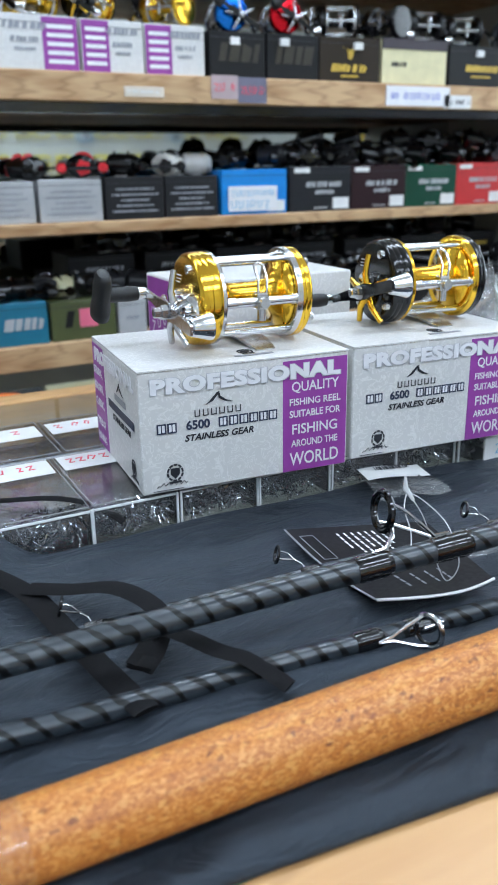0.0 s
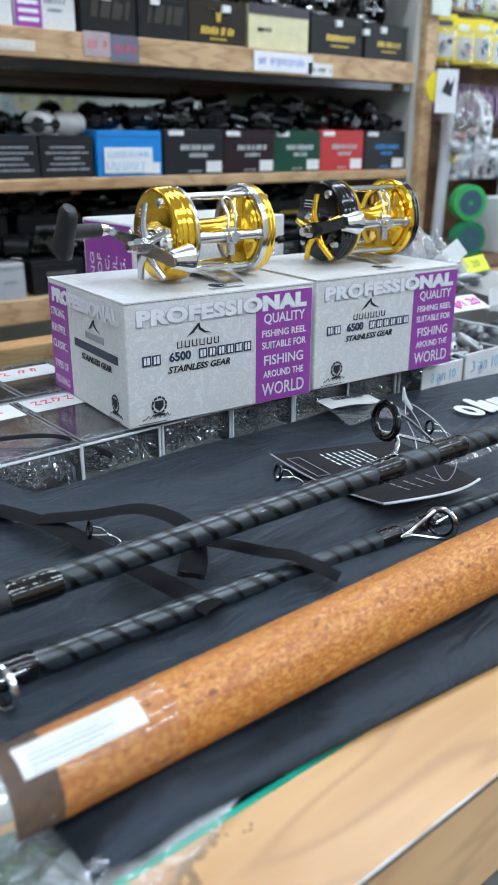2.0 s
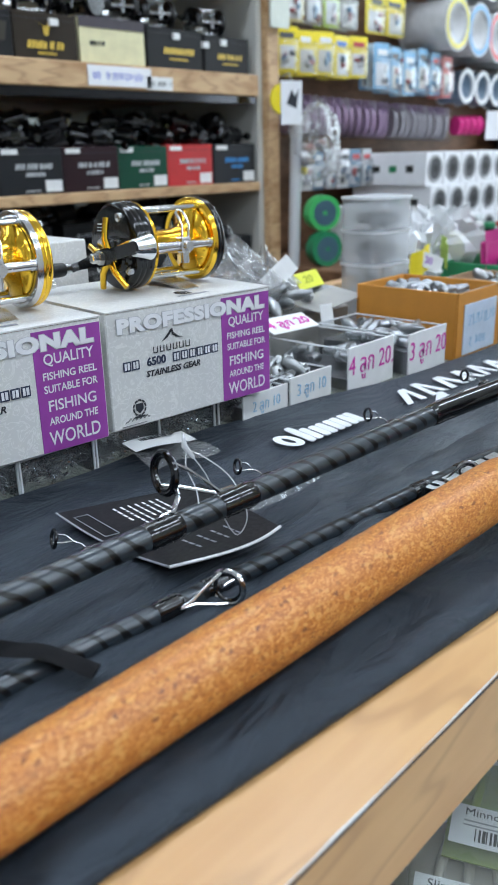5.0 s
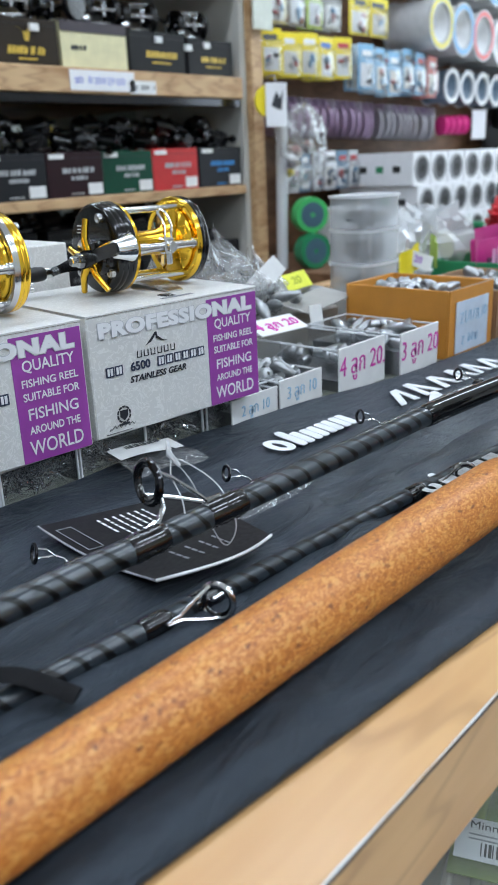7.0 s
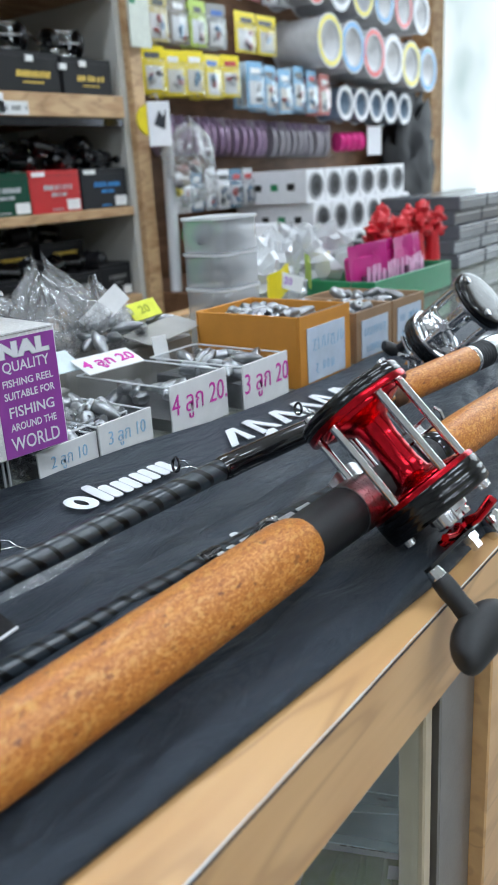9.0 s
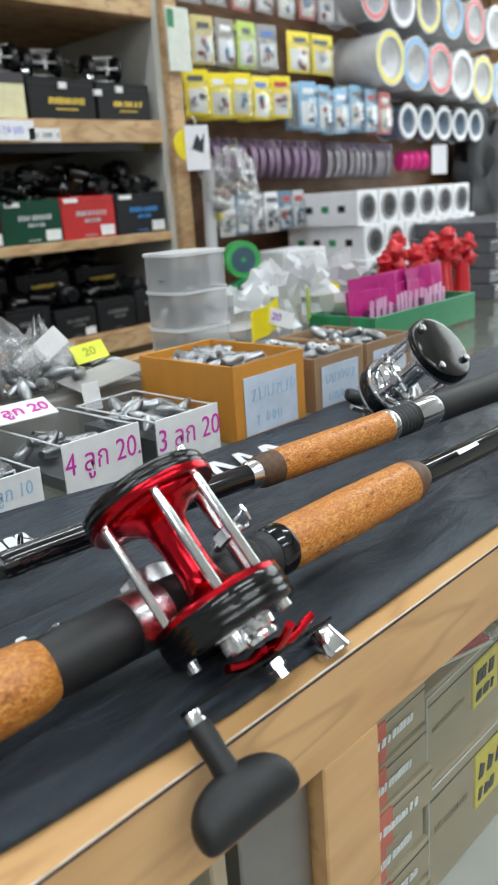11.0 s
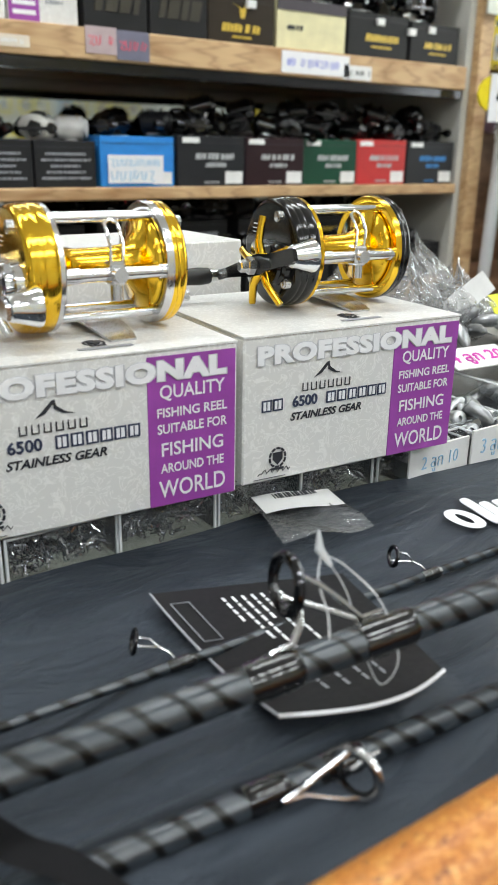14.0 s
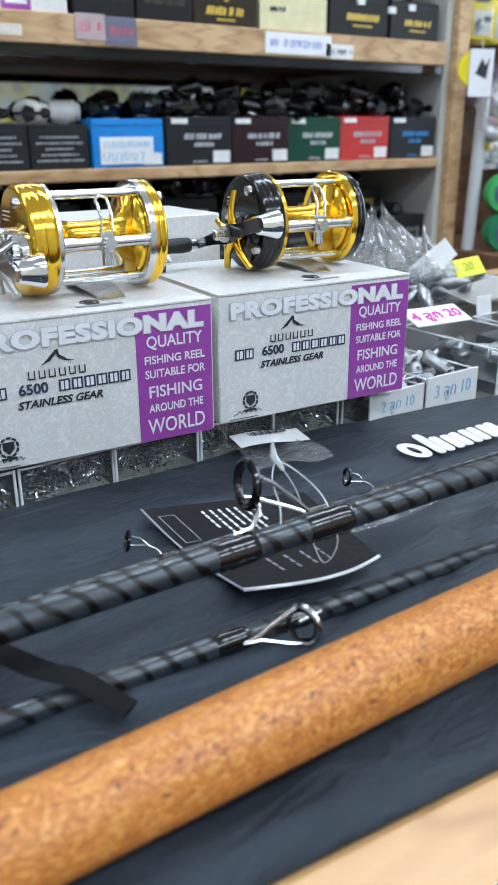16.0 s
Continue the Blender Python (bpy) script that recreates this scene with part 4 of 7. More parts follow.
turned(rod_a, "locking_nut", A, [(0.680, 0.0100)] + [(0.682 + 0.002 * i, 0.0098 if i % 2 else 0.0106) for i in range(10)] + [(0.703, 0.0102)], MATT)
turned(rod_a, "hood", A, [(0.703, 0.0108), (0.722, 0.0112), (0.728, 0.0104)], SILVER, "silver reel seat hood")
turned(rod_a, "reel_seat", A, [(0.728, 0.0108), (0.80, 0.0112), (0.86, 0.014), (0.93, 0.0155), (1.0, 0.013), (1.25, 0.013)], RUBBER, "black reel seat and rear grip")
guide(rod_a, A, 0.2300, 0.0098, 0.0205, -50, 0.0060)
rod_b = thing("fishing_rod", pose(0, 0, 0), "black braided rod section tapering along the bag", "fishing rod", "fishing rods")
turned(rod_b, "blank", B, [(-0.030 + 0.03 * i, 0.0054 - 0.00009 * i) for i in range(20)], BLANK)
turned(rod_b, "ferrule_cap", B, [(-0.0430, 0.0054), (-0.0420, 0.0062), (-0.0270, 0.0062), (-0.0250, 0.0054)], GLOSSY, "glossy black ferrule end")
for x0, x1 in ((-0.002, 0.016), (0.188, 0.208), (0.216, 0.237), (0.375, 0.395), (0.42, 0.44)):
    wrap(rod_b, B, x0, x1, 0.0054 - 0.003 * (x0 + 0.03))
guide(rod_b, B, -0.004, 0.0085, 0.0072, 74, 0.0052, -1, SILVER)
guide(rod_b, B, 0.224, 0.0078, 0.0066, 68, 0.0048, -1, SILVER)
guide(rod_b, B, 0.420, 0.0062, 0.0074, 70, 0.0042, -1, SILVER)
rod_c = thing("rod_tip_section", pose(0, 0, 0), "thin black rod tip section with small guides", "fishing rod", "fishing rods")
turned(rod_c, "blank", C, [(-0.05 + 0.03 * i, 0.0017 + 0.00004 * i) for i in range(22)], BLANK)
for x in (0.077, 0.197, 0.328, 0.463, 0.602):
    guide(rod_c, C, x, 0.0044, 0.0111, -53, 0.0026, 1, None, True)
    wrap(rod_c, C, x + 0.006, x + 0.022, 0.0022)
rod_e = thing("fishing_rod", pose(0, 0, 0), "casting rod with a long rubberised cork rear grip", "fishing rod", "fishing rods")
turned(rod_e, "butt_foam", E, [(-0.7, 0.0160), (-0.12, 0.0168), (-0.065, 0.0165), (-0.042, 0.0150), (-0.034, 0.0138), (-0.030, 0.0120)], FOAM, "black foam butt")
turned(rod_e, "trim_ring", E, [(-0.0325, 0.0132), (-0.031, 0.0139), (-0.027, 0.0139), (-0.0265, 0.0132)], SILVER, "silver trim ring")
turned(rod_e, "cork_band", E, [(-0.0265, 0.0132), (-0.025, 0.0135), (-0.012, 0.0136)], CORK_DARK, "dark burl cork ring")
turned(rod_e, "rear_grip", E, [(-0.012, 0.0136), (0.05, 0.0139), (0.2, 0.0148), (0.34, 0.0154), (0.374, 0.0152), (0.383, 0.0144), (0.388, 0.0125)], CORK, "speckled rubberised cork grip", 40)
turned(rod_e, "reel_seat", E, [(0.386, 0.0125), (0.392, 0.0132), (0.420, 0.0136), (0.430, 0.0130), (0.485, 0.0112), (0.495, 0.0112)], RUBBER, "matt black reel seat")
turned(rod_e, "hood", E, [(0.426, 0.0139), (0.444, 0.0139)], STEEL, "steel seat hood")
turned(rod_e, "locking_nut", E, [(0.484, 0.0115)] + [(0.486 + 0.0022 * i, 0.0110 if i % 2 else 0.0122) for i in range(11)] + [(0.512, 0.012)], MATT)
turned(rod_e, "knurled_ring", E, [(0.511, 0.0124), (0.513, 0.0132), (0.520, 0.0132), (0.522, 0.0124)], DARKCHROME, "knurled dark metal ring")
turned(rod_e, "foregrip", E, [(0.522, 0.0124), (0.525, 0.0131), (0.57, 0.0135), (0.624, 0.0128)], CORK, "rubberised cork foregrip")
turned(rod_e, "cork_band", E, [(0.624, 0.0128), (0.632, 0.0118), (0.640, 0.0080)], CORK_DARK)
turned(rod_e, "blank", E, [(0.638, 0.0075), (0.9, 0.0072), (1.5, 0.006)], GLOSSY)
part("print", Geo().box(-0.012, 0.012, -0.0015, 0.0015, 0, 0.0003), mk, rod_e, m=pose(0.675, 0.1735, 0.9735, 38, 0, 0))


def sticker(x0, x1, a0, a1, r, nu=10, nv=8):
    def fn(u, v):
        x, a = x0 + (x1 - x0) * u, radians(a0 + (a1 - a0) * v)
        p = at_x(E, x)
        return (x, p.y + r * math.cos(a), p.z + r * math.sin(a))
    return Geo().sheet(fn, nu, nv)


part("label_sticker", sticker(-0.022, 0.018, 88, 132, 0.01405), PAPER, rod_e, "white printed paper label under clear tape")
for i in range(5):
    part("print", sticker(-0.019, 0.008 - 0.004 * (i % 2), 128 - 7 * i, 126.5 - 7 * i, 0.0142, 6, 2), GREYINK, rod_e)
part("clear_tape", sticker(-0.032, 0.028, -20, 190, 0.0144, 14, 30), CLEAR, rod_e, "clear tape wrap")


# ---- hang tag, tie and pouch ----
ht = thing("hang_tag", pose(0, 0, 0), "folded black hang tag with white print tied to a rod", "tag")
cL, cB, cR, cT = Vector((0.2235, 0.384, 0.9415)), Vector((0.2210, 0.288, 0.9425)), Vector((0.284, 0.272, 0.9455)), Vector((0.305, 0.352, 0.9415))


def tag_pt(u, v):
    p = cL.lerp(cT, u).lerp(cB.lerp(cR, u), v)
    p.z += 0.003 * math.sin(math.pi * u) * v - 0.004 * math.sin(math.pi * v) * (1 - u)
    p.y -= 0.011 * math.sin(math.pi * u) * v
    return p


part("card", Geo().sheet(lambda u, v: tuple(tag_pt(u, v)), 14, 14, 0.0006), dyed((0.005, 0.005, 0.006), 0.5), ht)
part("edge", Geo().tube([tag_pt(k / 24, 1.0) + Vector((0, -0.0004, 0)) for k in range(25)], 0.0008, 6), WHITE, ht, "white stitched edge")
part("edge", Geo().tube([tag_pt(0.0, k / 12) for k in range(13)], 0.0006, 6), GREYINK, ht, "pale cut edge")
rnd = random.Random(3)
for i in range(7):
    a = 0.30 + 0.05 * i
    v0, end = 0.10, 0.30 + 0.13 * (i % 3)
    while v0 < end:
        step = rnd.uniform(0.025, 0.06)
        part("print", Geo().sheet(lambda u, v: tuple(tag_pt(a + 0.016 * v, v0 + step * u) + Vector((0, 0, 0.0004))), 2, 1), WHITE, ht)
        v0 += step + 0.012
for i in range(4):
    a = 0.32 + 0.11 * i
    for k in range(3):
        part("print", Geo().sheet(lambda u, v: tuple(tag_pt(a + 0.018 * v, 0.70 + 0.055 * k + 0.042 * u) + Vector((0, 0, 0.0004))), 2, 1), GREYINK, ht)
part("frame_print", Geo().tube([tag_pt(u, v) + Vector((0, 0, 0.0004)) for u, v in ((0.05, 0.10), (0.05, 0.40), (0.14, 0.40), (0.14, 0.10))], 0.0003, 4, True), GREYINK, ht)
tie = thing("tag_tie", pose(0, 0, 0), "clear plastic tie looped over the rod guide", "tie")
TIEM = clear("tie_plastic", (0.95, 0.95, 0.95), 0.1, 1.5, 0.5)
GR = at_x(A, 0.232) + Vector((0, 0.0175, 0.0170))
def tie_line(pts, r):
    return Geo().tube(smooth([GR + Vector(p) for p in pts]), r, 6)


part("loop", tie_line([(0.012, 0.002, 0.008), (0.018, -0.004, 0.004), (0.024, -0.016, -0.006), (0.024, -0.026, -0.022), (0.019, -0.024, -0.032), (0.020, -0.014, -0.026), (0.019, -0.004, -0.006), (0.012, 0.002, 0.008)], 0.0003), TIEM, tie)
part("loop", tie_line([(0.011, 0.001, 0.008), (0.006, -0.004, 0.002), (0.004, -0.012, -0.006), (0.000, -0.018, -0.012)], 0.0003), TIEM, tie)
part("barb", Geo().tube([GR + Vector(p) for p in ((0.012, 0.004, 0.016), (0.011, 0.002, 0.010), (0.014, -0.001, 0.004))], [0.0005, 0.0016, 0.0009], 6), TIEM, tie)
pch = thing("zip_pouch", pose(0.330, 0.408, 0.9425, 0, 0, -14), "small clear pouch with a white barcode label", "pouch")
part("film", Geo().sheet(lambda u, v: ((u - 0.5) * 0.05, (v - 0.5) * 0.052, 0.003 * math.sin(4 * u + 3 * v) ** 2), 10, 10), FILM, pch)
part("label", Geo().sheet(lambda u, v: ((u - 0.5) * 0.046, 0.002 + v * 0.022, 0.0035 + 0.001 * math.sin(5 * u)), 8, 4), PAPER, pch)
g = Geo()
for i in range(16):
    g.box(-0.012 + 0.0016 * i, -0.012 + 0.0016 * i + (0.0005 + 0.0004 * (i % 3)), 0.016, 0.022, 0.0046, 0.0048)
part("barcode", g, INK, pch)
sl = thing("clear_sleeve", pose(0, 0, 0), "crumpled strip of clear plastic sleeve on the bag", "plastic sleeve")
part("film", Geo().sheet(lambda u, v: (0.285 + 0.10 * u, 0.300 + 0.006 * u + (v - 0.5) * 0.013 * math.sin(math.pi * min(1, u + 0.05)), 0.9435 + 0.004 * math.sin(math.pi * v) * math.sin(3 * u)), 16, 8), FILM, sl)

# ---- printed reel boxes ----
FRONT = lambda x, z: pose(x, -0.0004, z, 90, 0, 0)
PUR = (("QUALITY", 0.0092, 0.0575, 0.034), ("FISHING REEL", 0.0064, 0.0475, 0.037), ("SUITABLE FOR", 0.0066, 0.0395, 0.037), ("FISHING", 0.0095, 0.0290, 0.033), ("AROUND THE", 0.0066, 0.0195, 0.034), ("WORLD", 0.0125, 0.0085, 0.036))
txt_prof = words("PROFESSIONAL", 0.0122, 0.0002, bold=0.0007, space=1.08, width=0.128)
txt_prof_back = words("PROFESSIONAL", 0.0122, 0.0001, bold=0.0011, space=1.08, width=0.1292)
txt_side = words("PROFESSIONAL", 0.0120, 0.0002, bold=0.0007, width=0.104)
txt_gear = words("STAINLESS GEAR", 0.0058, 0.0001, bold=0.00015, shear=0.25, width=0.046)
txt_num = words("6500", 0.0078, 0.0002, bold=0.0002)
txt_pur = [words(s, z, 0.0001, bold=0.0001, width=w) for s, z, _, w in PUR]
txt_strong = [words(s, 0.008, 0.0001, width=0.025) for s in ("STRONG,", "BEAUTIFUL,", "CLASSIC,", "TYPES OF", "FISHING")]
BLUEBLK = surf("navy_print", (0.03, 0.04, 0.08), 0.45, vary=0.1, bumps=0.0)


def fin():
    return Geo().prism([(-0.009, 0), (-0.006, 0.0025), (-0.001, 0.0075), (0.0005, 0.0078), (0.001, 0.005), (0.005, 0.002), (0.0095, 0.0006), (0.004, 0.0012), (0.0, 0.0035), (-0.0005, 0.0058), (-0.004, 0.002)], 0, 0.0002)


def crest():
    g = Geo()
    for k in range(10):
        a = k * math.pi / 5
        g.tube([(0.0048 * math.cos(a + d), 0.0052 * math.sin(a + d), 0) for d in (0, 0.25, 0.5)], 0, 5, flat=(0.0007, 0.0002, (0, 0, 1)))
    g.prism([(-0.003, 0.003), (0.003, 0.003), (0.003, -0.001), (0, -0.004), (-0.003, -0.001)], -0.0001, 0.0002)
    g.box(-0.004, 0.004, -0.0068, -0.0055, 0, 0.0002)
    return g


def scribble(w):
    return Geo().tube([(w * (k / 18 - 0.5), 0.0013 * math.sin(k * 2.1) + 0.0018 * (k > 1), 0) for k in range(19)], 0, 5, flat=(0.00028, 0.0002, (0, 0, 1))).box(-w * 0.62, w * 0.35, -0.0022, -0.0018, 0, 0.0002)


def print_box(m, label):
    """A carton 142 x 112 x 78 mm, printed on the front and the left side."""
    W, D, H = 0.142, 0.120, 0.0785
    ob = thing("reel_box", m, label, "product box", "printed reel boxes")
    part("body", Geo().box(0, W, 0, D, 0, H - 0.0012, 0.0008), CARTON, ob)
    part("lid", Geo().sheet(lambda u, v: (u * W, v * (D + 0.0004) - 0.0004, H + 0.0006 * math.sin(math.pi * u) * math.sin(math.pi * v)), 8, 6, 0.0010), CARTON, ob)
    part("lid_edge", Geo().box(0.001, W - 0.001, 0.0005, 0.0012, H - 0.0014, H - 0.0009), EDGE, ob)
    part("purple_panel", Geo().box(0.0948, W - 0.0012, -0.0004, 0.0003, 0.0006, H - 0.0035), PURPLE, ob)
    part("title_shadow", txt_prof_back, surf("title_grey", (0.50, 0.50, 0.53), 0.5) if not bpy.data.materials.get("title_grey") else bpy.data.materials["title_grey"], ob, m=FRONT(0.0712, 0.0676) @ pose(0, 0, 0.0003))
    part("title", txt_prof, WHITE, ob, m=FRONT(0.071, 0.0677) @ pose(0, 0, 0.0005))
    for (s, z, h, w), me in zip(PUR, txt_pur):
        part("print", me, WHITE, ob, m=FRONT(0.1176, h) @ pose(0, 0, 0.0003))
    part("emblem", fin(), INK, ob, m=FRONT(0.051, 0.0535))
    for i in range(6):
        part("wordmark", Geo().box(0, 0.0036, 0, 0.0006, 0, 0.0002).box(0, 0.0006, 0.0006, 0.0044, 0, 0.0002).box(0.0030, 0.0036, 0.0006, 0.0044, 0, 0.0002), INK, ob, m=FRONT(0.035 + 0.0054 * i, 0.0468))
    part("model_number", txt_num, BLUEBLK, ob, m=FRONT(0.0370, 0.0415))
    for i, x in enumerate((0.0105, 0.0172, 0.0505, 0.0575, 0.0645, 0.0712, 0.0779, 0.0846)):
        block = part("model_print", Geo().box(0, 0.0060, 0, 0.0064, 0, 0.0002), BLUEBLK, ob, m=FRONT(x, 0.0384))
        part("inline", Geo().box(0.0010, 0.0026, 0.0009, 0.0055, 0.0001, 0.00035), WHITE, block)
        part("inline", Geo().box(0.0033, 0.0050, 0.0009, 0.0055, 0.0001, 0.00035), WHITE, block)
    part("print", txt_gear, INK, ob, m=FRONT(0.051, 0.0335))
    part("crest", crest(), INK, ob, m=FRONT(0.021, 0.0125))
    part("signature", scribble(0.020), INK, ob, m=FRONT(0.019, 0.0038))
    SIDE = lambda y, z: pose(-0.0004, y, z, 90, 0, -90)
    part("purple_panel", Geo().box(-0.0004, 0.0003, 0.087, D - 0.001, 0.0006, H - 0.0035), PURPLE, ob)
    part("title", txt_side, WHITE, ob, m=SIDE(0.0600, 0.0677) @ pose(0, 0, 0.0003))
    for i, me in enumerate(txt_strong):
        part("print", me, WHITE, ob, m=SIDE(0.1035, 0.056 - 0.0115 * i - 0.003 * (i > 2)) @ pose(0, 0, 0.0003))
    part("emblem", fin(), INK, ob, m=SIDE(0.044, 0.0535))
    part("wordmark", Geo().box(-0.014, 0.014, 0, 0.0042, 0, 0.0002), GREYINK, ob, m=SIDE(0.044, 0.0475))
    part("model_print", Geo().box(-0.033, 0.033, 0, 0.0055, 0, 0.0002), BLUEBLK, ob, m=SIDE(0.044, 0.0385))
    part("print", txt_gear, INK, ob, m=SIDE(0.044, 0.0335))
    part("crest", crest(), INK, ob, m=SIDE(0.018, 0.0125))
    part("signature", scribble(0.018), INK, ob, m=SIDE(0.017, 0.0038))
    part("crest", crest(), INK, ob, "", pose(0.078, 0.022, H + 0.0006))
    part("model_print", Geo().box(-0.013, 0.013, 0, 0.0035, 0, 0.0002), GREYINK, ob, m=pose(0.08, 0.010, H + 0.0005))
    return ob


BZ = 0.9585
print_box(pose(0.1538, 0.4370, BZ, 0, 0, -5.0), "grey printed reel box with purple panel under a gold reel")
print_box(pose(0.3015, 0.4280, BZ, 0, 0, -5.0), "grey printed reel box with purple panel under a black reel")


# ---- round casting reels ----
def ring_geo(R, r, x, n=36):
    return Geo().tube([(x, R * math.cos(2 * math.pi * k / n), R * math.sin(2 * math.pi * k / n)) for k in range(n)], r, 8, True)


def reel_meshes():
    """The shared shapes of a round reel; spool axis x, handle towards -x, line guide towards -y."""
    K = {}
    K["left"] = Geo().lathe([(-0.0362, 0.006), (-0.0362, 0.0268), (-0.0359, 0.0281), (-0.0350, 0.0291), (-0.0336, 0.0297), (-0.0325, 0.0299), (-0.0320, 0.0297), (-0.0314, 0.0297), (-0.0310, 0.0300), (-0.0285, 0.0302), (-0.0281, 0.0300), (-0.0276, 0.0300), (-0.0272, 0.0303), (-0.0222, 0.0303), (-0.0218, 0.0300)], 56).mesh("side_plate", 50)
    K["left_ring"] = Geo().lathe([(-0.0218, 0.0255), (-0.0218, 0.0301), (-0.0198, 0.0301), (-0.0190, 0.0295), (-0.0190, 0.0240), (-0.0205, 0.0235)], 56).mesh("frame_ring")
    K["right"] = Geo().lathe([(0.0345, 0.0300), (0.0349, 0.0303), (0.0372, 0.0303), (0.0375, 0.0300), (0.0380, 0.0300), (0.0384, 0.0302), (0.0408, 0.0298), (0.0420, 0.0286), (0.0426, 0.0262), (0.0427, 0.006)], 56).mesh("side_plate", 50)
    K["right_ring"] = Geo().lathe([(0.0345, 0.0240), (0.0316, 0.0240), (0.0308, 0.0262), (0.0308, 0.0296), (0.0318, 0.0302), (0.0345, 0.0302)], 56).mesh("frame_ring")
    K["right_cup"] = Geo().lathe([(0.0316, 0.0245), (0.0334, 0.0236), (0.0340, 0.004)], 48, cap=False).mesh("inner_cup", 50)
    K["spool"] = Geo().lathe([(-0.0195, 0.004), (-0.0195, 0.0225), (-0.0180, 0.0230), (-0.0168, 0.0222), (-0.0150, 0.0150), (-0.0120, 0.0098), (-0.0050, 0.0085), (0.012, 0.0085), (0.0215, 0.0098), (0.0255, 0.0150), (0.0285, 0.0226), (0.0302, 0.0236), (0.0316, 0.0236), (0.0318, 0.004)], 48).mesh("spool", 50)
    for i, (a, r) in enumerate(((68, 0.0252), (118, 0.0255), (-62, 0.0252), (-118, 0.0255), (182, 0.026))):
        # angle from the front (-y) upwards
        y, z = -r * math.cos(radians(a)), r * math.sin(radians(a))
        K["pillar%d" % i] = Geo().lathe([(-0.020, 0.0022), (0.034, 0.0022)], 14, pose(0, y, z)).mesh("pillar")
    K["worm"] = Geo().lathe([(-0.019, 0.0036), (-0.012, 0.0036), (-0.0115, 0.0030), (0.028, 0.0030), (0.0285, 0.0036), (0.033, 0.0036)], 18, pose(0, -0.0255, -0.001)).mesh("worm_shaft")
    K["guide_block"] = Geo().box(-0.0035, 0.0045, -0.0305, -0.0215, -0.006, 0.005, 0.0012, pose(0.005, 0, 0)).lathe([(0, 0.0036), (0.004, 0.0034)], 16, pose(0.0055, -0.0295, -0.001, 0, 0, -90)).lathe([(0, 0.003), (0.012, 0.003)], 14, pose(0.0055, -0.027, -0.013, 0, -90, 0)).mesh("guide_block")
    K["guide_wire"] = Geo().tube([(0.0025, -0.028, 0.004), (0.0025, -0.0285, 0.013), (0.0022, -0.0255, 0.018), (0.0022, -0.0225, 0.0215), (0.0055, -0.0215, 0.0232), (0.0088, -0.0225, 0.0215), (0.0088, -0.0255, 0.018), (0.0085, -0.0285, 0.013), (0.0085, -0.028, 0.004)], 0.0009, 8).mesh("guide_wire")
    K["foot"] = Geo().sheet(lambda u, v: (0.006 + (v - 0.5) * 0.020 * (1 - 0.35 * (2 * u - 1) ** 2), -0.032 + 0.064 * u, -0.0305 + 0.004 * math.sin(math.pi * u)), 14, 4, 0.0012).mesh("foot")
    K["hub"] = Geo().lathe([(-0.0520, 0.0085), (-0.0520, 0.0098), (-0.0500, 0.0102), (-0.0490, 0.0094), (-0.0475, 0.0112), (-0.0435, 0.0118)], 28, pose(0.0078, -0.0115, -0.005)).mesh("gear_hub")
    cap = Geo().lathe([(-0.0440, 0.0030), (-0.0438, 0.0050), (-0.0425, 0.0056), (-0.0362, 0.0058)], 24, pose(0, 0.004, 0.001))
    for k in range(24):
        cap.box(-0.0425, -0.0365, -0.0003, 0.0003, 0.0056, 0.0060, 0, pose(0, 0.004, 0.001, 15 * k))
    K["cap"] = cap.mesh("spool_cap")
    st = Geo().lathe([(-0.0560, 0.0030), (-0.0560, 0.0062), (-0.0535, 0.0066)], 20)
    for k in range(5):
        a = k * 72 + 12
        st.tube([(-0.0550, 0.004 * math.cos(radians(a)), 0.004 * math.sin(radians(a))), (-0.0562, 0.012 * math.cos(radians(a)), 0.012 * math.sin(radians(a))), (-0.0548, 0.018 * math.cos(radians(a)), 0.018 * math.sin(radians(a))), (-0.0530, 0.0245 * math.cos(radians(a)), 0.0245 * math.sin(radians(a)))], [0.0032, 0.0024, 0.0022, 0.0021], 8)
    K["star"] = st.mesh("star_drag", 50)
    out = [(-0.0400, 0.0040), (-0.0380, 0.0052), (-0.022, 0.0056), (-0.012, 0.0060), (-0.004, 0.0078), (0.006, 0.0078), (0.018, 0.0056), (0.034, 0.0040), (0.046, 0.0042), (0.050, 0.0028)]
    out = out[:-1] + [(0.0530, 0.0030)] + [(0.0530, -0.0030)] + [(x, -y) for x, y in reversed(out[:-1])]
    K["arm"] = Geo().prism([(x, y * 0.72) for x, y in out], -0.0009, 0.0009).mesh("handle_arm")
    K["nut"] = Geo().lathe([(0, 0.0046), (0.0008, 0.0050), (0.0045, 0.0048), (0.0050, 0.0036), (0.0090, 0.0034), (0.0095, 0.0026)], 6, pose(0, 0, 0, 0, -90, 0)).mesh("handle_nut", 25)
    K["drum"] = Geo().lathe([(0.0005, 0.0052), (0.0012, 0.0058), (0.0030, 0.0060), (0.0125, 0.0088), (0.0138, 0.0085), (0.0140, 0.0060), (0.0120, 0.0052)], 36, pose(0, 0, 0, 0, 90, 0)).mesh("counterweight", 30)
    K["stem"] = Geo().lathe([(0, 0.0030), (0.003, 0.0048), (0.009, 0.0052), (0.016, 0.0048), (0.027, 0.0055)], 20, pose(0, 0, 0, 0, -90, 0)).mesh("knob_stem")
    K["ferrule"] = Geo().lathe([(-0.002, 0.0036), (0.002, 0.0042), (0.003, 0.0042)], 18, pose(0, 0, 0, 0, -90, 0)).mesh("ferrule")
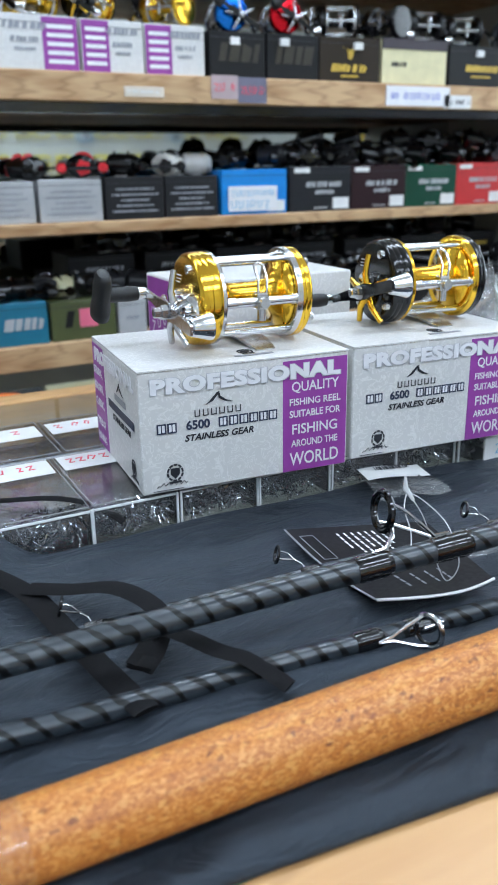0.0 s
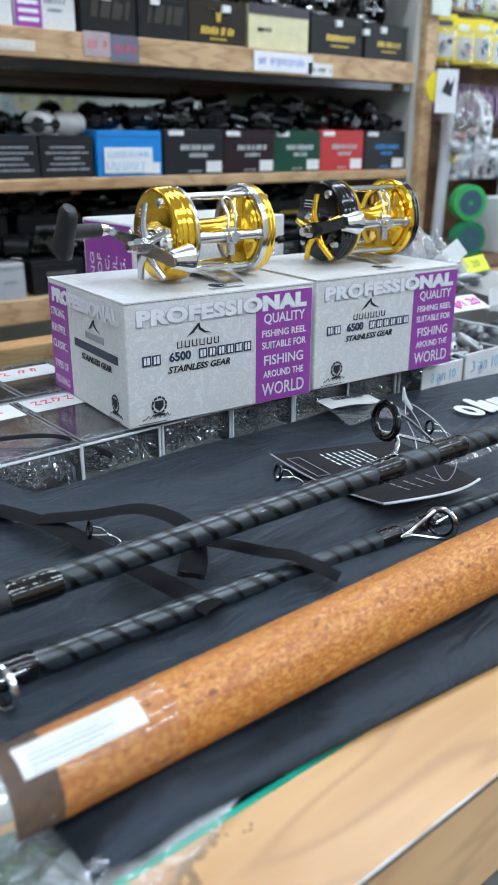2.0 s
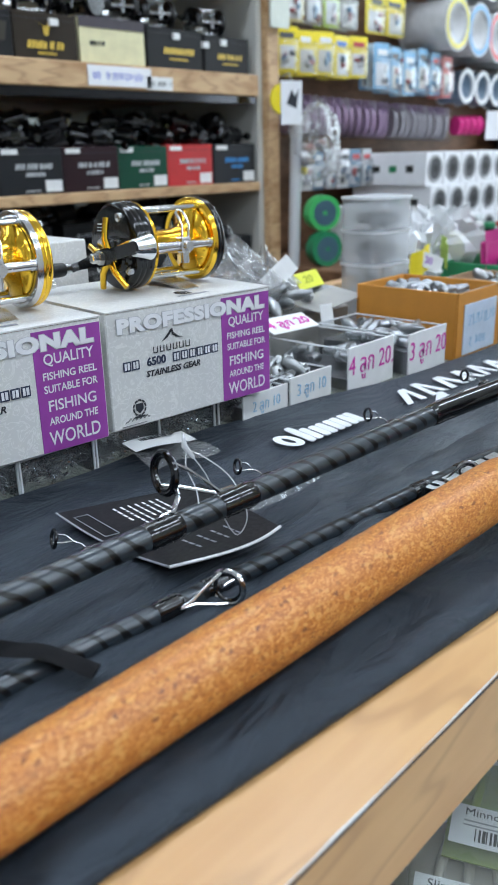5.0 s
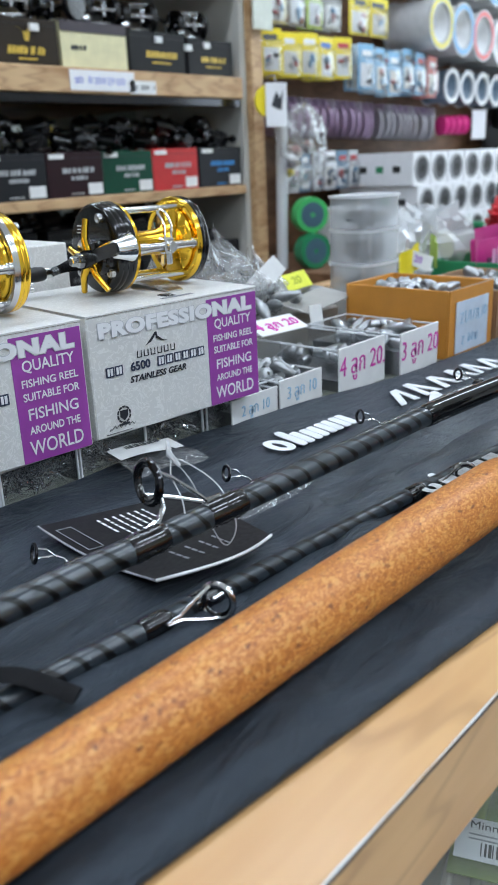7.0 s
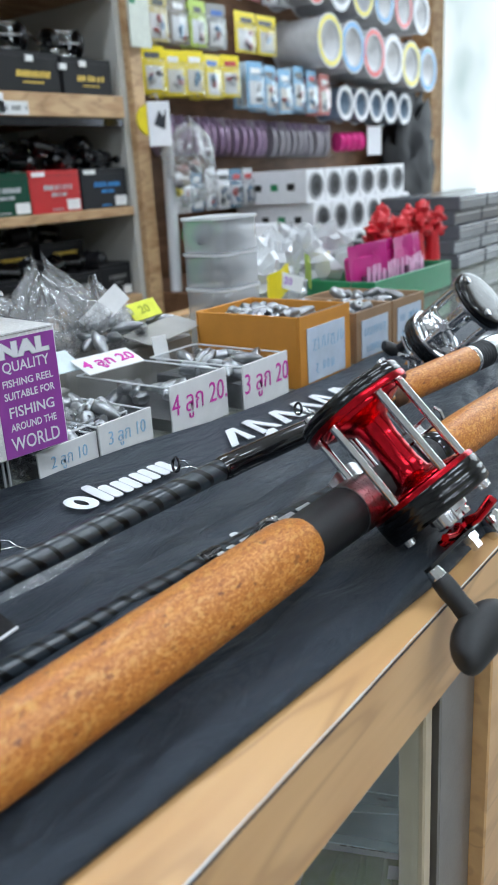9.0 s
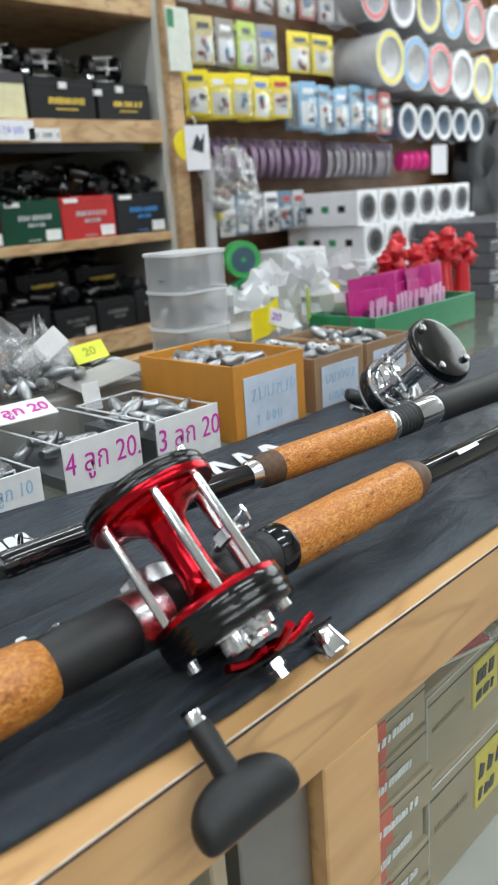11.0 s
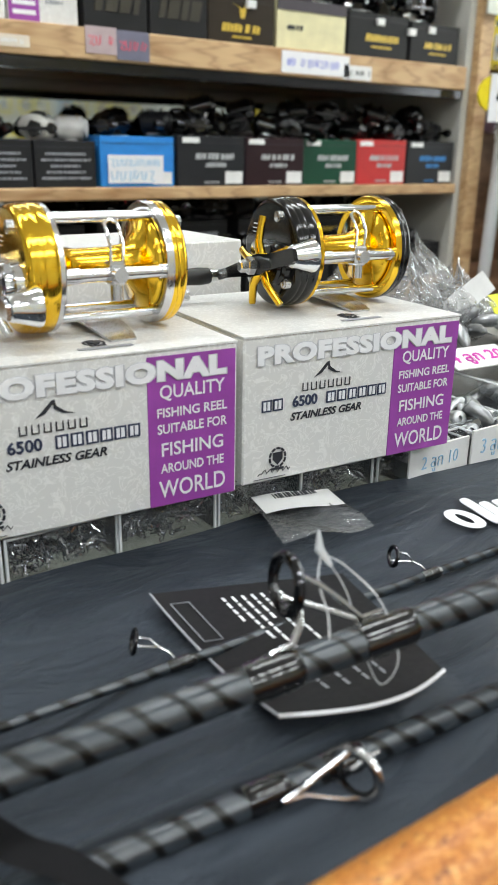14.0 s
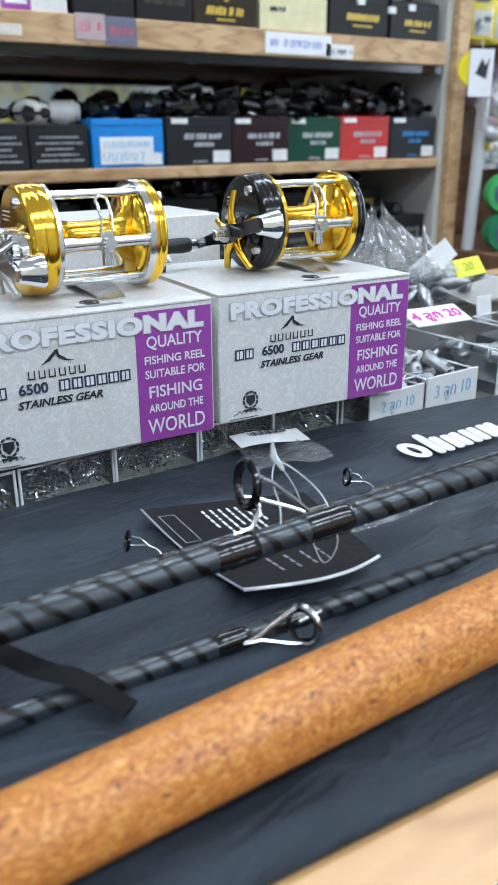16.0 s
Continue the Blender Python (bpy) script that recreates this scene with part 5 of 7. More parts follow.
    kn = [(0.000, 0.0045), (0.003, 0.0062), (0.010, 0.0070), (0.020, 0.0068), (0.028, 0.0078), (0.034, 0.0075), (0.037, 0.004)]
    g = Geo()
    g.lathe([(x - 0.018, r) for x, r in kn], 22, Matrix.Diagonal((1, 1.25, 0.85, 1)))
    K["knob"] = g.mesh("knob", 60)
    screw = Geo()
    for k in range(14):
        a = k * math.pi / 7
        screw.box(-0.0035, 0.0, -0.0007, 0.0007, 0.0020, 0.0030, 0.0001, pose(0, 0, 0, math.degrees(a), 0, 0))
    screw.lathe([(-0.0038, 0.0015), (-0.0036, 0.0024), (0.0, 0.0025)], 16)
    K["screw"] = screw.mesh("screw")
    return K


def spow(v, e):
    return math.copysign(abs(v) ** e, v)


RK = reel_meshes()


def round_reel(m, label, plate, ring, spool, cup, star, armm, drum, hub, ang=14, knob="paddle", detail=True, group=""):
    ob = thing("casting_reel", m, label, "fishing reel", group)
    L = part("side_plate", RK["left"].copy(), plate, ob)
    part("frame_ring", RK["left_ring"].copy(), ring, ob)
    R = part("side_plate", RK["right"].copy(), plate, ob)
    part("frame_ring", RK["right_ring"].copy(), ring, ob)
    part("inner_cup", RK["right_cup"].copy(), cup, ob)
    part("spool", RK["spool"].copy(), spool, ob)
    for i in range(5):
        part("pillar", RK["pillar%d" % i].copy(), CHROME, ob, "chrome pillar")
    part("worm_shaft", RK["worm"].copy(), SILVER, ob)
    gb = part("guide_block", RK["guide_block"].copy(), SILVER, ob)
    part("guide_wire", RK["guide_wire"].copy(), CHROME, gb)
    part("foot", RK["foot"].copy(), STEEL, ob, "steel reel foot", m=pose(0, 0, 0) if knob == "paddle" else pose(0, 0, -0.001) @ Matrix.Diagonal((1, 0.5, 1, 1)))
    part("gear_hub", RK["hub"].copy(), hub, ob)
    HY, HZ = -0.0115, -0.005
    part("star_drag", RK["star"].copy(), star, ob, m=pose(0.0065, HY, HZ) @ Matrix.Diagonal((1, 1.05, 1.05, 1)))
    part("spool_cap", RK["cap"].copy(), SILVER, ob, "knurled spool tension cap")
    # the arm lies square to the axis: its length runs from the front (-y) to the back (+y)
    H = pose(-0.0520, HY, HZ) @ pose(0, 0, 0, ang, 0, 0) @ Matrix(((0, 0, -1, 0), (1, 0, 0, 0), (0, -1, 0, 0), (0, 0, 0, 1)))
    arm = part("handle_arm", RK["arm"].copy(), armm, ob, m=H)
    part("handle_nut", RK["nut"].copy(), SILVER, arm, m=pose(0, 0, 0.001))
    part("counterweight", RK["drum"].copy(), drum, arm, m=pose(-0.0335, 0, -0.001) if knob == "paddle" else pose(-0.0345, 0, 0.001, 0, 180, 0))
    if knob != "paddle":
        part("arm_tip", Geo().box(-0.041, -0.022, -0.0052, 0.0052, -0.0008, 0.0008, 0.0004), armm, arm)
    KX = 0.046 if knob == "paddle" else 0.050
    part("ferrule", RK["ferrule"].copy(), CHROME, arm, m=pose(KX, 0, 0.003))
    part("knob_stem", RK["stem"].copy(), RUBBER, arm, m=pose(KX, 0, 0.004))
    if knob == "paddle":
        part("knob", RK["knob"].copy(), RUBBER, arm, "black rubber paddle knob", m=pose(0.046, 0, 0.031, 0, 0, 68))
    else:
        tee = Geo().sheet(lambda u, v: (0.0225 * spow(math.cos(math.pi * v), 0.75), 0.0085 * spow(math.sin(math.pi * v), 0.62) * math.cos(2 * math.pi * u), 0.0115 * spow(math.sin(math.pi * v), 0.62) * math.sin(2 * math.pi * u) + 0.0045 * math.cos(math.pi * v) ** 2), 28, 30)
        part("knob", tee.mesh("knob", 80), RUBBER, arm, "black rubber T-shaped knob", m=pose(KX, 0, 0.037, 0, 0, 15))
    if detail:
        for y, z in ((-0.012, 0.0205), (0.016, -0.016), (-0.0205, -0.0145)):
            part("screw", RK["screw"].copy(), SILVER, L, "knurled screw", m=pose(-0.0362, y, z))
        for y, z in ((-0.012, 0.0205), (0.016, -0.016), (-0.0205, -0.0145)):
            part("screw", RK["screw"].copy(), SILVER, R, "knurled screw", m=pose(0.0424, y, z, 0, 180, 0))
        part("print", Geo().box(-0.0366, -0.0364, 0.006, 0.018, 0.0145, 0.0152).box(-0.0366, -0.0364, 0.007, 0.019, 0.0122, 0.0127).box(-0.0366, -0.0364, 0.009, 0.019, 0.0100, 0.0105), WHITE, L)
    return ob


RZ = BZ + 0.0785 + 0.0318
round_reel(pose(0.2435, 0.482, RZ, 0, 0, -3), "gold round casting reel standing on its box", GOLD, SILVER, GOLD, SILVER, SILVER, SILVER, CHROME, CHROME, 8)
round_reel(pose(0.3940, 0.482, RZ, 0, 0, -5), "black and gold round casting reel standing on its box", BLACKMET, GOLD, GOLD, GOLD, GOLD, BLACKMET, CHROME, BLACKMET, -14)
# reels mounted on the rods: columns are the reel's x, y and z in the room
def frame_of(x, y, z, at):
    m = Matrix((x, y, z)).transposed().to_4x4()
    m.translation = at
    return m


round_reel(frame_of(Vector((0, 0.707, 0.7072)), Vector((-1, 0, 0)), Vector((0, -0.7072, 0.707)), (0.4535, 0.1805, 0.9815)) @ Matrix.Diagonal((0.95, 1, 1, 1)), "black and red round casting reel mounted on a rod", BLACKMET, RED, RED, RED, RED, BLACKMET, CHROME, CHROME, 6, "tee")
round_reel(frame_of(Vector((0, -0.76, 0.65)), Vector((1, 0, 0)), Vector((0, 0.65, 0.76)), (0.826, 0.309, 0.9745)) @ Matrix.Diagonal((0.95, 1, 1, 1)), "black and silver round casting reel mounted on a rod", BLACKMET, SILVER, CHROME, SILVER, SILVER, SILVER, CHROME, SILVER, 30)


# ---- clear cases of swivels ----
def swivel_case(x, y, d, top, note):
    ob = thing("tackle_case", pose(x, y, TOP), "clear plastic case full of black swivels", "tackle case", "clear cases of swivels")
    w, h = 0.0555, 0.0270
    sh = Geo().box(0, w, 0, 0.0012, 0, h).box(0, w, d - 0.0012, d, 0, h).box(0, 0.0012, 0.0012, d - 0.0012, 0, h).box(w - 0.0012, w, 0.0012, d - 0.0012, 0, h).box(0.0012, w - 0.0012, 0.0012, d - 0.0012, 0, 0.0012)
    part("tray", sh, CLEAR, ob, "clear tray")
    lid = part("lid", Geo().box(-0.0004, w + 0.0004, -0.0004, d + 0.0004, h + 0.0002, h + 0.0016, 0.0005), CLEAR, ob, "clear lid")
    part("lid_rim", Geo().tube([(0.0012, 0.0012, h + 0.0018), (w - 0.0012, 0.0012, h + 0.0018), (w - 0.0012, d - 0.0012, h + 0.0018), (0.0012, d - 0.0012, h + 0.0017)], 0.00032, 6, True), MILKY, lid, "raised bright rim")
    rn = random.Random(int(1000 * (x + 3 * y)))
    g = Geo()
    for i in range(210 if y < 0.5 and x > 0.05 else 60):
        px, py, pz = rn.uniform(0.005, w - 0.005), (rn.uniform(0.003, 0.022) if x > 0.05 else rn.uniform(0.004, d - 0.004)), rn.uniform(0.006, 0.0245)
        mm = pose(px, py, pz, rn.uniform(0, 360), rn.uniform(-60, 60), rn.uniform(0, 360))
        g.tube([(0.0030 + 0.0016 * math.cos(a), 0.0012 * math.sin(a), 0) for a in [k * 1.0472 for k in range(6)]], 0.00038, 5, True, mm)
        g.tube([(-0.0030 + 0.0016 * math.cos(a), 0.0012 * math.sin(a), 0) for a in [k * 1.0472 for k in range(6)]], 0.00038, 5, True, mm)
        g.tube([(-0.0016, 0, 0), (0.0016, 0, 0)], 0.0010, 6, False, mm)
    tagged(part("swivel_fill", g, SWIVEL, ob, "heap of black nickel swivels"), kind="stuff")
    part("filling", Geo().box(0.002, w - 0.002, 0.032 if x > 0.1 else 0.006, d - 0.002, 0.0014, 0.012), SWIVEL, ob)
    # milky strips paint the white gleam of the thick clear plastic edges
    part("edge", Geo().box(-0.0006, 0.0008, -0.0006, 0.0008, 0, h, 0.0002).box(w - 0.0008, w + 0.0006, -0.0006, 0.0008, 0, h, 0.0002).box(0.001, w - 0.001, -0.0006, 0.0006, h - 0.0016, h - 0.0002, 0.0002), RIM, ob, "milky strip for light caught in the clear corner")
    if note:
        part("label", Geo().box(0.003, w - 0.003, note - 0.006, note + 0.022, h + 0.0017, h + 0.0020), PAPER, ob, "white handwritten label")
        part("writing", scrawl(0.008, 0.040, 0.0, 0.010, round(999 * x), 0.0, 0.0007), REDINK if x > 0.06 else BLUEINK, ob, m=pose(0, note + 0.011, h + 0.0022, -90, 0, 0))
    return ob


for i in range(-3, 8):
    swivel_case(0.0655 + 0.0572 * (i - 0) - 0.001 * (i % 2), 0.4385 + 0.0008 * (i % 3), 0.102, 0, 0.074 if i < 2 else 0)
    if i < 3:
        swivel_case(0.0655 + 0.0572 * i + 0.012, 0.5455, 0.085, 0, 0.050 if i < 2 else 0)


# ---- trays of lead weights ----
def weight_geo(kind):
    if kind == "cone":
        return Geo().lathe([(-0.011, 0.0012), (-0.011, 0.0030), (-0.004, 0.0052), (0.004, 0.0058), (0.0095, 0.0052), (0.0105, 0.0040), (0.0105, 0.0015), (0.008, 0.0012)], 14).mesh("weight", 50)
    return Geo().lathe([(-0.016, 0.001), (-0.012, 0.0032), (-0.002, 0.0058), (0.008, 0.0052), (0.014, 0.0028), (0.016, 0.001)], 14).mesh("weight", 60)


WG = {k: weight_geo(k) for k in ("cone", "egg")}
for me in WG.values():
    me.materials.append(LEAD)


def weights(parent, x0, x1, y0, y1, z, n, kind, seed):
    rn = random.Random(seed)
    for i in range(n):
        px, py = rn.uniform(x0, x1), rn.uniform(y0, y1)
        hump = 1 - ((px - (x0 + x1) / 2) / (x1 - x0)) ** 2 * 2
        ob = part("weight", WG[kind], None, parent)
        ob.matrix_basis = pose(px, py, z + rn.uniform(-0.004, 0.010) * hump, rn.uniform(0, 360), rn.uniform(-35, 35), rn.uniform(0, 360))


def hand_text(txt, size, mat, parent, m):
    part("handwriting", words(txt, size, 0.0002, bold=-0.0001, shear=0.06), mat, parent, "handwritten price", m)


def weight_tray(x0, x1, y, d, h, txt, mat, ink, kind, n, seed, body=CLEAR, label="clear tray of lead sinkers with a handwritten price card", tilt=0, level=0.66):
    ob = thing("weight_tray", pose(x0, y, 0.9295, 0, 0, tilt), label, "tray of weights", "trays of lead weights")
    w = x1 - x0
    for wall in ((0, w, d - 0.0015, d, 0, h), (0, 0.0015, 0.0015, d - 0.0015, 0, h), (w - 0.0015, w, 0.0015, d - 0.0015, 0, h)):
        part("tray_wall", Geo().box(*wall), body, ob, "clear plastic wall")
        x0w, x1w, y0w, y1w = wall[:4]
        part("rim", Geo().tube([((x0w + x1w) / 2 if x1w - x0w < 0.01 else x0w, (y0w + y1w) / 2 if y1w - y0w < 0.01 else y0w, h), ((x0w + x1w) / 2 if x1w - x0w < 0.01 else x1w, (y0w + y1w) / 2 if y1w - y0w < 0.01 else y1w, h)], 0.0008, 6), RIM, ob, "pale moulded rim")
    part("tray_floor", Geo().box(0.0015, w - 0.0015, 0.0015, d - 0.0015, 0, 0.002), body, ob)
    part("price_card", Geo().box(-0.001, w + 0.001, -0.0005, 0.0012, 0, h + 0.002, 0.0003), PAPER, ob, "white price card")
    part("fill", Geo().box(0.003, w - 0.003, 0.004, d - 0.004, 0.002, h * (level - 0.06)), LEAD, ob)
    if txt:
        hand_text(txt, 0.62 * h if h > 0.03 else 0.55 * h, ink, ob, pose(w / 2, -0.0008, h * 0.60, 90, 0, 0) @ Matrix.Diagonal((0.85, 1, 1, 1)))
    weights(ob, 0.013, w - 0.013, 0.014, d - 0.014, h * level + 0.004, n, kind, seed)
    return ob


weight_tray(0.4255, 0.4770, 0.428, 0.09, 0.022, "2 ลูก 10", PAPER, BLUEINK, "cone", 16, 1)
weight_tray(0.4785, 0.5310, 0.4250, 0.09, 0.026, "3 ลูก 10", PAPER, BLUEINK, "cone", 26, 2)
weight_tray(0.5480, 0.6160, 0.4180, 0.105, 0.0385, "4 ลูก 20.", PAPER, MAGENTA, "cone", 14, 3, level=0.36)
weight_tray(0.6240, 0.6880, 0.4050, 0.105, 0.0390, "3 ลูก 20", PAPER, MAGENTA, "egg", 34, 4)


def open_carton(x0, x1, y0, y1, h, mat, label, note, n, seed, kind="cone"):
    ob = thing("open_carton", pose(x0, y0, 0.9295), label, "carton", "open cartons on the counter")
    w, d, t = x1 - x0, y1 - y0, 0.0022
    for wall in ((0, w, 0, t), (0, w, d - t, d), (0, t, t + 0.0002, d - t - 0.0002), (w - t, w, t + 0.0002, d - t - 0.0002)):
        part("wall", Geo().box(*wall, 0, h, 0.0006), mat, ob)
    part("floor", Geo().box(t, w - t, t, d - t, 0, 0.003), mat, ob)
    part("rim", Geo().box(0.0005, w - 0.0005, 0.0004, t - 0.0004, h, h + 0.0006), EDGE, ob)
    part("fill", Geo().box(t, w - t, t, d - t, 0.003, h * 0.78), LEAD, ob)
    if n:
        weights(ob, 0.017, w - 0.017, 0.018, d - 0.018, h * 0.82, n, kind, seed)
    if note:
        part("note", Geo().box(w * 0.12, w * 0.86, -0.0012, -0.0004, 0.004, h * 0.82), dyed((0.55, 0.62, 0.72), 0.5), ob, "pale paper note")
        part("writing", scrawl(w * 0.2, w * 0.76, h * 0.58, h * 0.2, seed), BLUEINK, ob)
        part("writing", scrawl(w * 0.26, w * 0.6, h * 0.24, h * 0.17, seed + 9), BLUEINK, ob)
    return ob


open_carton(0.706, 0.797, 0.402, 0.522, 0.0665, ORANGE, "orange-brown open carton full of lead weights", True, 60, 5)
open_carton(0.815, 0.892, 0.405, 0.520, 0.052, BROWNBOX, "brown open carton of lead weights with a paper note", True, 30, 6)
open_carton(0.905, 0.985, 0.410, 0.525, 0.050, BROWNBOX, "worn brown open carton behind the reel", True, 24, 7)

# ---- box lying behind the gold reel ----
b3 = thing("reel_box", pose(0.240, 0.566, 0.9585, 0, 0, -1), "grey printed reel box lying behind, purple end showing", "product box", "printed reel boxes")
part("body", Geo().box(0, 0.152, 0, 0.079, 0, 0.109, 0.001), CARTON, b3)
part("purple_panel", Geo().box(-0.0004, 0.0003, 0.001, 0.076, 0.001, 0.107), PURPLE, b3)
for i, me in enumerate(txt_strong):
    part("print", me, WHITE, b3, m=pose(-0.0006, 0.014 + 0.0125 * i, 0.055, 90, 0, -90) @ pose(0, 0, 0, 0, 0, 90) @ Matrix.Diagonal((2.2, 1.2, 1, 1)))

# ---- shelf goods ----
DARKBOX = dyed((0.011, 0.011, 0.012), 0.5)
GOLDINK = dyed((0.62, 0.42, 0.06), 0.4)
CREAM = dyed((0.68, 0.63, 0.38), 0.5)


def shelf_box(x0, x1, z, h, mat, label, bars=(), ink=None, tag=True, y=1.378):
    return carton_box(pose((x0 + x1) / 2, y + 0.004 * math.sin(37 * x0), z, 0, 0, 2.0 * math.sin(91 * x0)), x1 - x0 - 0.003, 0.13, h, mat, label, "reel boxes on the shelves", bars, ink, tag)


MODEL = [(0.04, 0.60, 0.56, 0.12), (0.06, 0.43, 0.30, 0.09), (0.0, 0.08, 0.22, 0.04)]
for x0, x1, side in ((0.045, 0.165, 1), (0.168, 0.288, 1), (0.29, 0.424, 1), (0.426, 0.534, -1), (0.536, 0.646, -1)):
    w = x1 - x0 - 0.003
    b = shelf_box(x0, x1, S1, 0.078, CARTON, "grey printed reel box with purple panel on the shelf", [(-0.16 * side, 0.55, 0.34, 0.10), (-0.16 * side, 0.38, 0.25, 0.06), (-0.16 * side, 0.80, 0.5, 0.13)], GREYINK, False)
    part("purple_panel", Geo().box(w * (0.06 if side > 0 else -0.49), w * (0.49 if side > 0 else -0.06), -0.0006, 0.0002, 0.001, 0.076), PURPLE, b)
    for k in range(5):
        part("print", Geo().box(w * side * 0.275 - w * 0.16, w * side * 0.275 + w * 0.16, -0.0012, 0.0, 0.010 + 0.0125 * k, 0.016 + 0.0125 * k), WHITE, b)
shelf_box(0.650, 0.762, S1, 0.073, DARKBOX, "black reel box with fine dark print", [(0, 0.55, 0.7, 0.4)], dyed((0.05, 0.045, 0.035), 0.4), False)
shelf_box(0.764, 0.876, S1, 0.075, DARKBOX, "black reel box with fine dark print", [(0, 0.55, 0.7, 0.4)], dyed((0.05, 0.045, 0.035), 0.4), False)
b = shelf_box(0.878, 1.015, S1, 0.077, dyed((0.03, 0.022, 0.015), 0.4), "black reel box with a gold bird emblem", [(0, 0.32, 0.62, 0.17), (0, 0.14, 0.3, 0.05)], GOLDINK, False)
part("emblem", Geo().prism([(-0.02, 0.012), (-0.006, 0.006), (-0.004, -0.010), (0.004, -0.010), (0.008, 0.004), (0.022, 0.010), (0.006, 0.011), (0.0, 0.004)], 0, 0.0006), GOLDINK, b, m=pose(0, -0.0005, 0.050, 90, 0, 0))
b = shelf_box(1.018, 1.176, S1, 0.079, CREAM, "cream reel box with a dark printed lid", [(-0.25, 0.45, 0.22, 0.1)], INK, False)
part("lid_band", Geo().box(-0.0772, 0.0772, -0.0012, 0.05, 0.062, 0.0802), dyed((0.06, 0.05, 0.06), 0.4), b, "dark lid band")
shelf_box(1.180, 1.340, S1, 0.076, DARKBOX, "black reel box with yellow print", [(0.05, 0.45, 0.55, 0.16), (0.05, 0.25, 0.35, 0.05)], GOLDINK, False)
shelf_box(1.342, 1.486, S1, 0.072, DARKBOX, "black reel box with yellow print", [(0.05, 0.45, 0.55, 0.16), (0.05, 0.25, 0.35, 0.05)], GOLDINK, False)
for i, (x, z) in enumerate(((0.70, 0.064), (0.80, 0.067), (0.96, 0.068), (1.26, 0.068), (1.345, 0.058), (1.40, 0.066))):
    t = thing("price_sticker", pose(x, 1.3755, S1 + z - 0.006), "small white price sticker on a reel box", "sticker", "price stickers")
    part("paper", Geo().box(-0.009, 0.009, -0.004, 0.0035, -0.006, 0.006, 0.0003), PAPER, t)


def shelf_note(x0, x1, z0, z1, mat, ink, label):
    ob = thing("price_note", pose((x0 + x1) / 2, 1.3645, z0), label, "price note", "shelf price notes")
    w, h = x1 - x0, z1 - z0
    part("card", Geo().box(-w / 2, w / 2, -0.0006, 0.001, 0, h, 0.0002), mat, ob)
    part("writing", scrawl(-w * 0.42, w * 0.40, h * 0.5, h * 0.42, round(999 * x0), -0.0009, 0.0011), ink, ob)
    return ob


shelf_note(1.020, 1.178, 1.258, 1.294, WHITE, dyed((0.08, 0.12, 0.6), 0.5), "white card with blue handwriting on the shelf edge")
shelf_note(1.165, 1.235, 1.255, 1.280, PAPER, INK, "small worn white label on the shelf edge")
shelf_note(0.648, 0.70, 1.262, 1.300, dyed((0.45, 0.35, 0.36), 0.4), REDINK, "torn colourful sticker on the shelf edge")
shelf_note(0.70, 0.757, 1.256, 1.298, dyed((0.16, 0.16, 0.22), 0.3), REDINK, "shiny picture sticker on the shelf edge")
shelf_note(0.49, 0.56, 1.262, 1.278, dyed((0.7, 0.62, 0.52), 0.6), PAPER, "torn white paper scrap on the shelf edge")
GREYBOX = dyed((0.42, 0.43, 0.44), 0.4)
for x0, x1, h, mat, ink, lab in ((0.10, 0.215, 0.062, GREYBOX, GREYINK, "silver-grey reel box with fine print"), (0.217, 0.333, 0.066, GREYBOX, GREYINK, "silver-grey reel box with fine print"), (0.336, 0.445, 0.068, GREYBOX, GREYINK, "silver-grey reel box with fine print"), (0.448, 0.557, 0.070, dyed((0.016, 0.016, 0.018), 0.5), GREYINK, "dark grey reel box with grey lines"), (0.559, 0.666, 0.070, dyed((0.016, 0.016, 0.018), 0.5), GREYINK, "dark grey reel box with grey lines")):
    shelf_box(x0, x1, S2, h, mat, lab, [(0, 0.2 + 0.13 * k, 0.8 - 0.15 * (k % 3), 0.05) for k in range(5)], ink, False)
b = shelf_box(0.669, 0.806, S2, 0.079, dyed((0.01, 0.22, 0.62), 0.35), "bright blue reel box with a white handwritten note", [], INK, True)
part("note", Geo().box(-0.055, 0.045, -0.003, -0.002, 0.006, 0.05), WHITE, b, "white note with blue handwriting")
part("writing", scrawl(-0.051, 0.038, 0.038, 0.013, 5, -0.0034, 0.0010), BLUEINK, b)
part("writing", scrawl(-0.050, 0.030, 0.018, 0.018, 6, -0.0034, 0.0013), BLUEINK, b)
for x0, x1, h, col, lab in ((0.81, 0.950, 0.083, (0.016, 0.017, 0.020), "charcoal reel box with grey print"), (0.952, 1.086, 0.083, (0.022, 0.008, 0.011), "dark maroon reel box with grey print"), (1.088, 1.223, 0.083, (0.005, 0.055, 0.030), "dark green reel box with white print"), (1.225, 1.360, 0.085, (0.50, 0.018, 0.02), "red reel box with white print")):
    b = shelf_box(x0, x1, S2, h, dyed(col, 0.4), lab, MODEL, GREYBOX)
    part("price_sticker", Geo().box(-0.058, -0.025, -0.0014, 0.0002, h - 0.012, h - 0.003), PAPER, b)
b = shelf_box(1.363, 1.500, S2, 0.085, dyed((0.016, 0.017, 0.020), 0.5), "charcoal reel box with blue print", MODEL, dyed((0.02, 0.2, 0.5), 0.4))
part("price_sticker", Geo().box(-0.058, -0.025, -0.0014, 0.0002, 0.073, 0.082), PAPER, b)
b = shelf_box(0.245, 0.334, S3, 0.072, dyed((0.02, 0.16, 0.25), 0.35), "teal reel box with white print", [(0, 0.5, 0.75, 0.28)], GREYBOX, False)
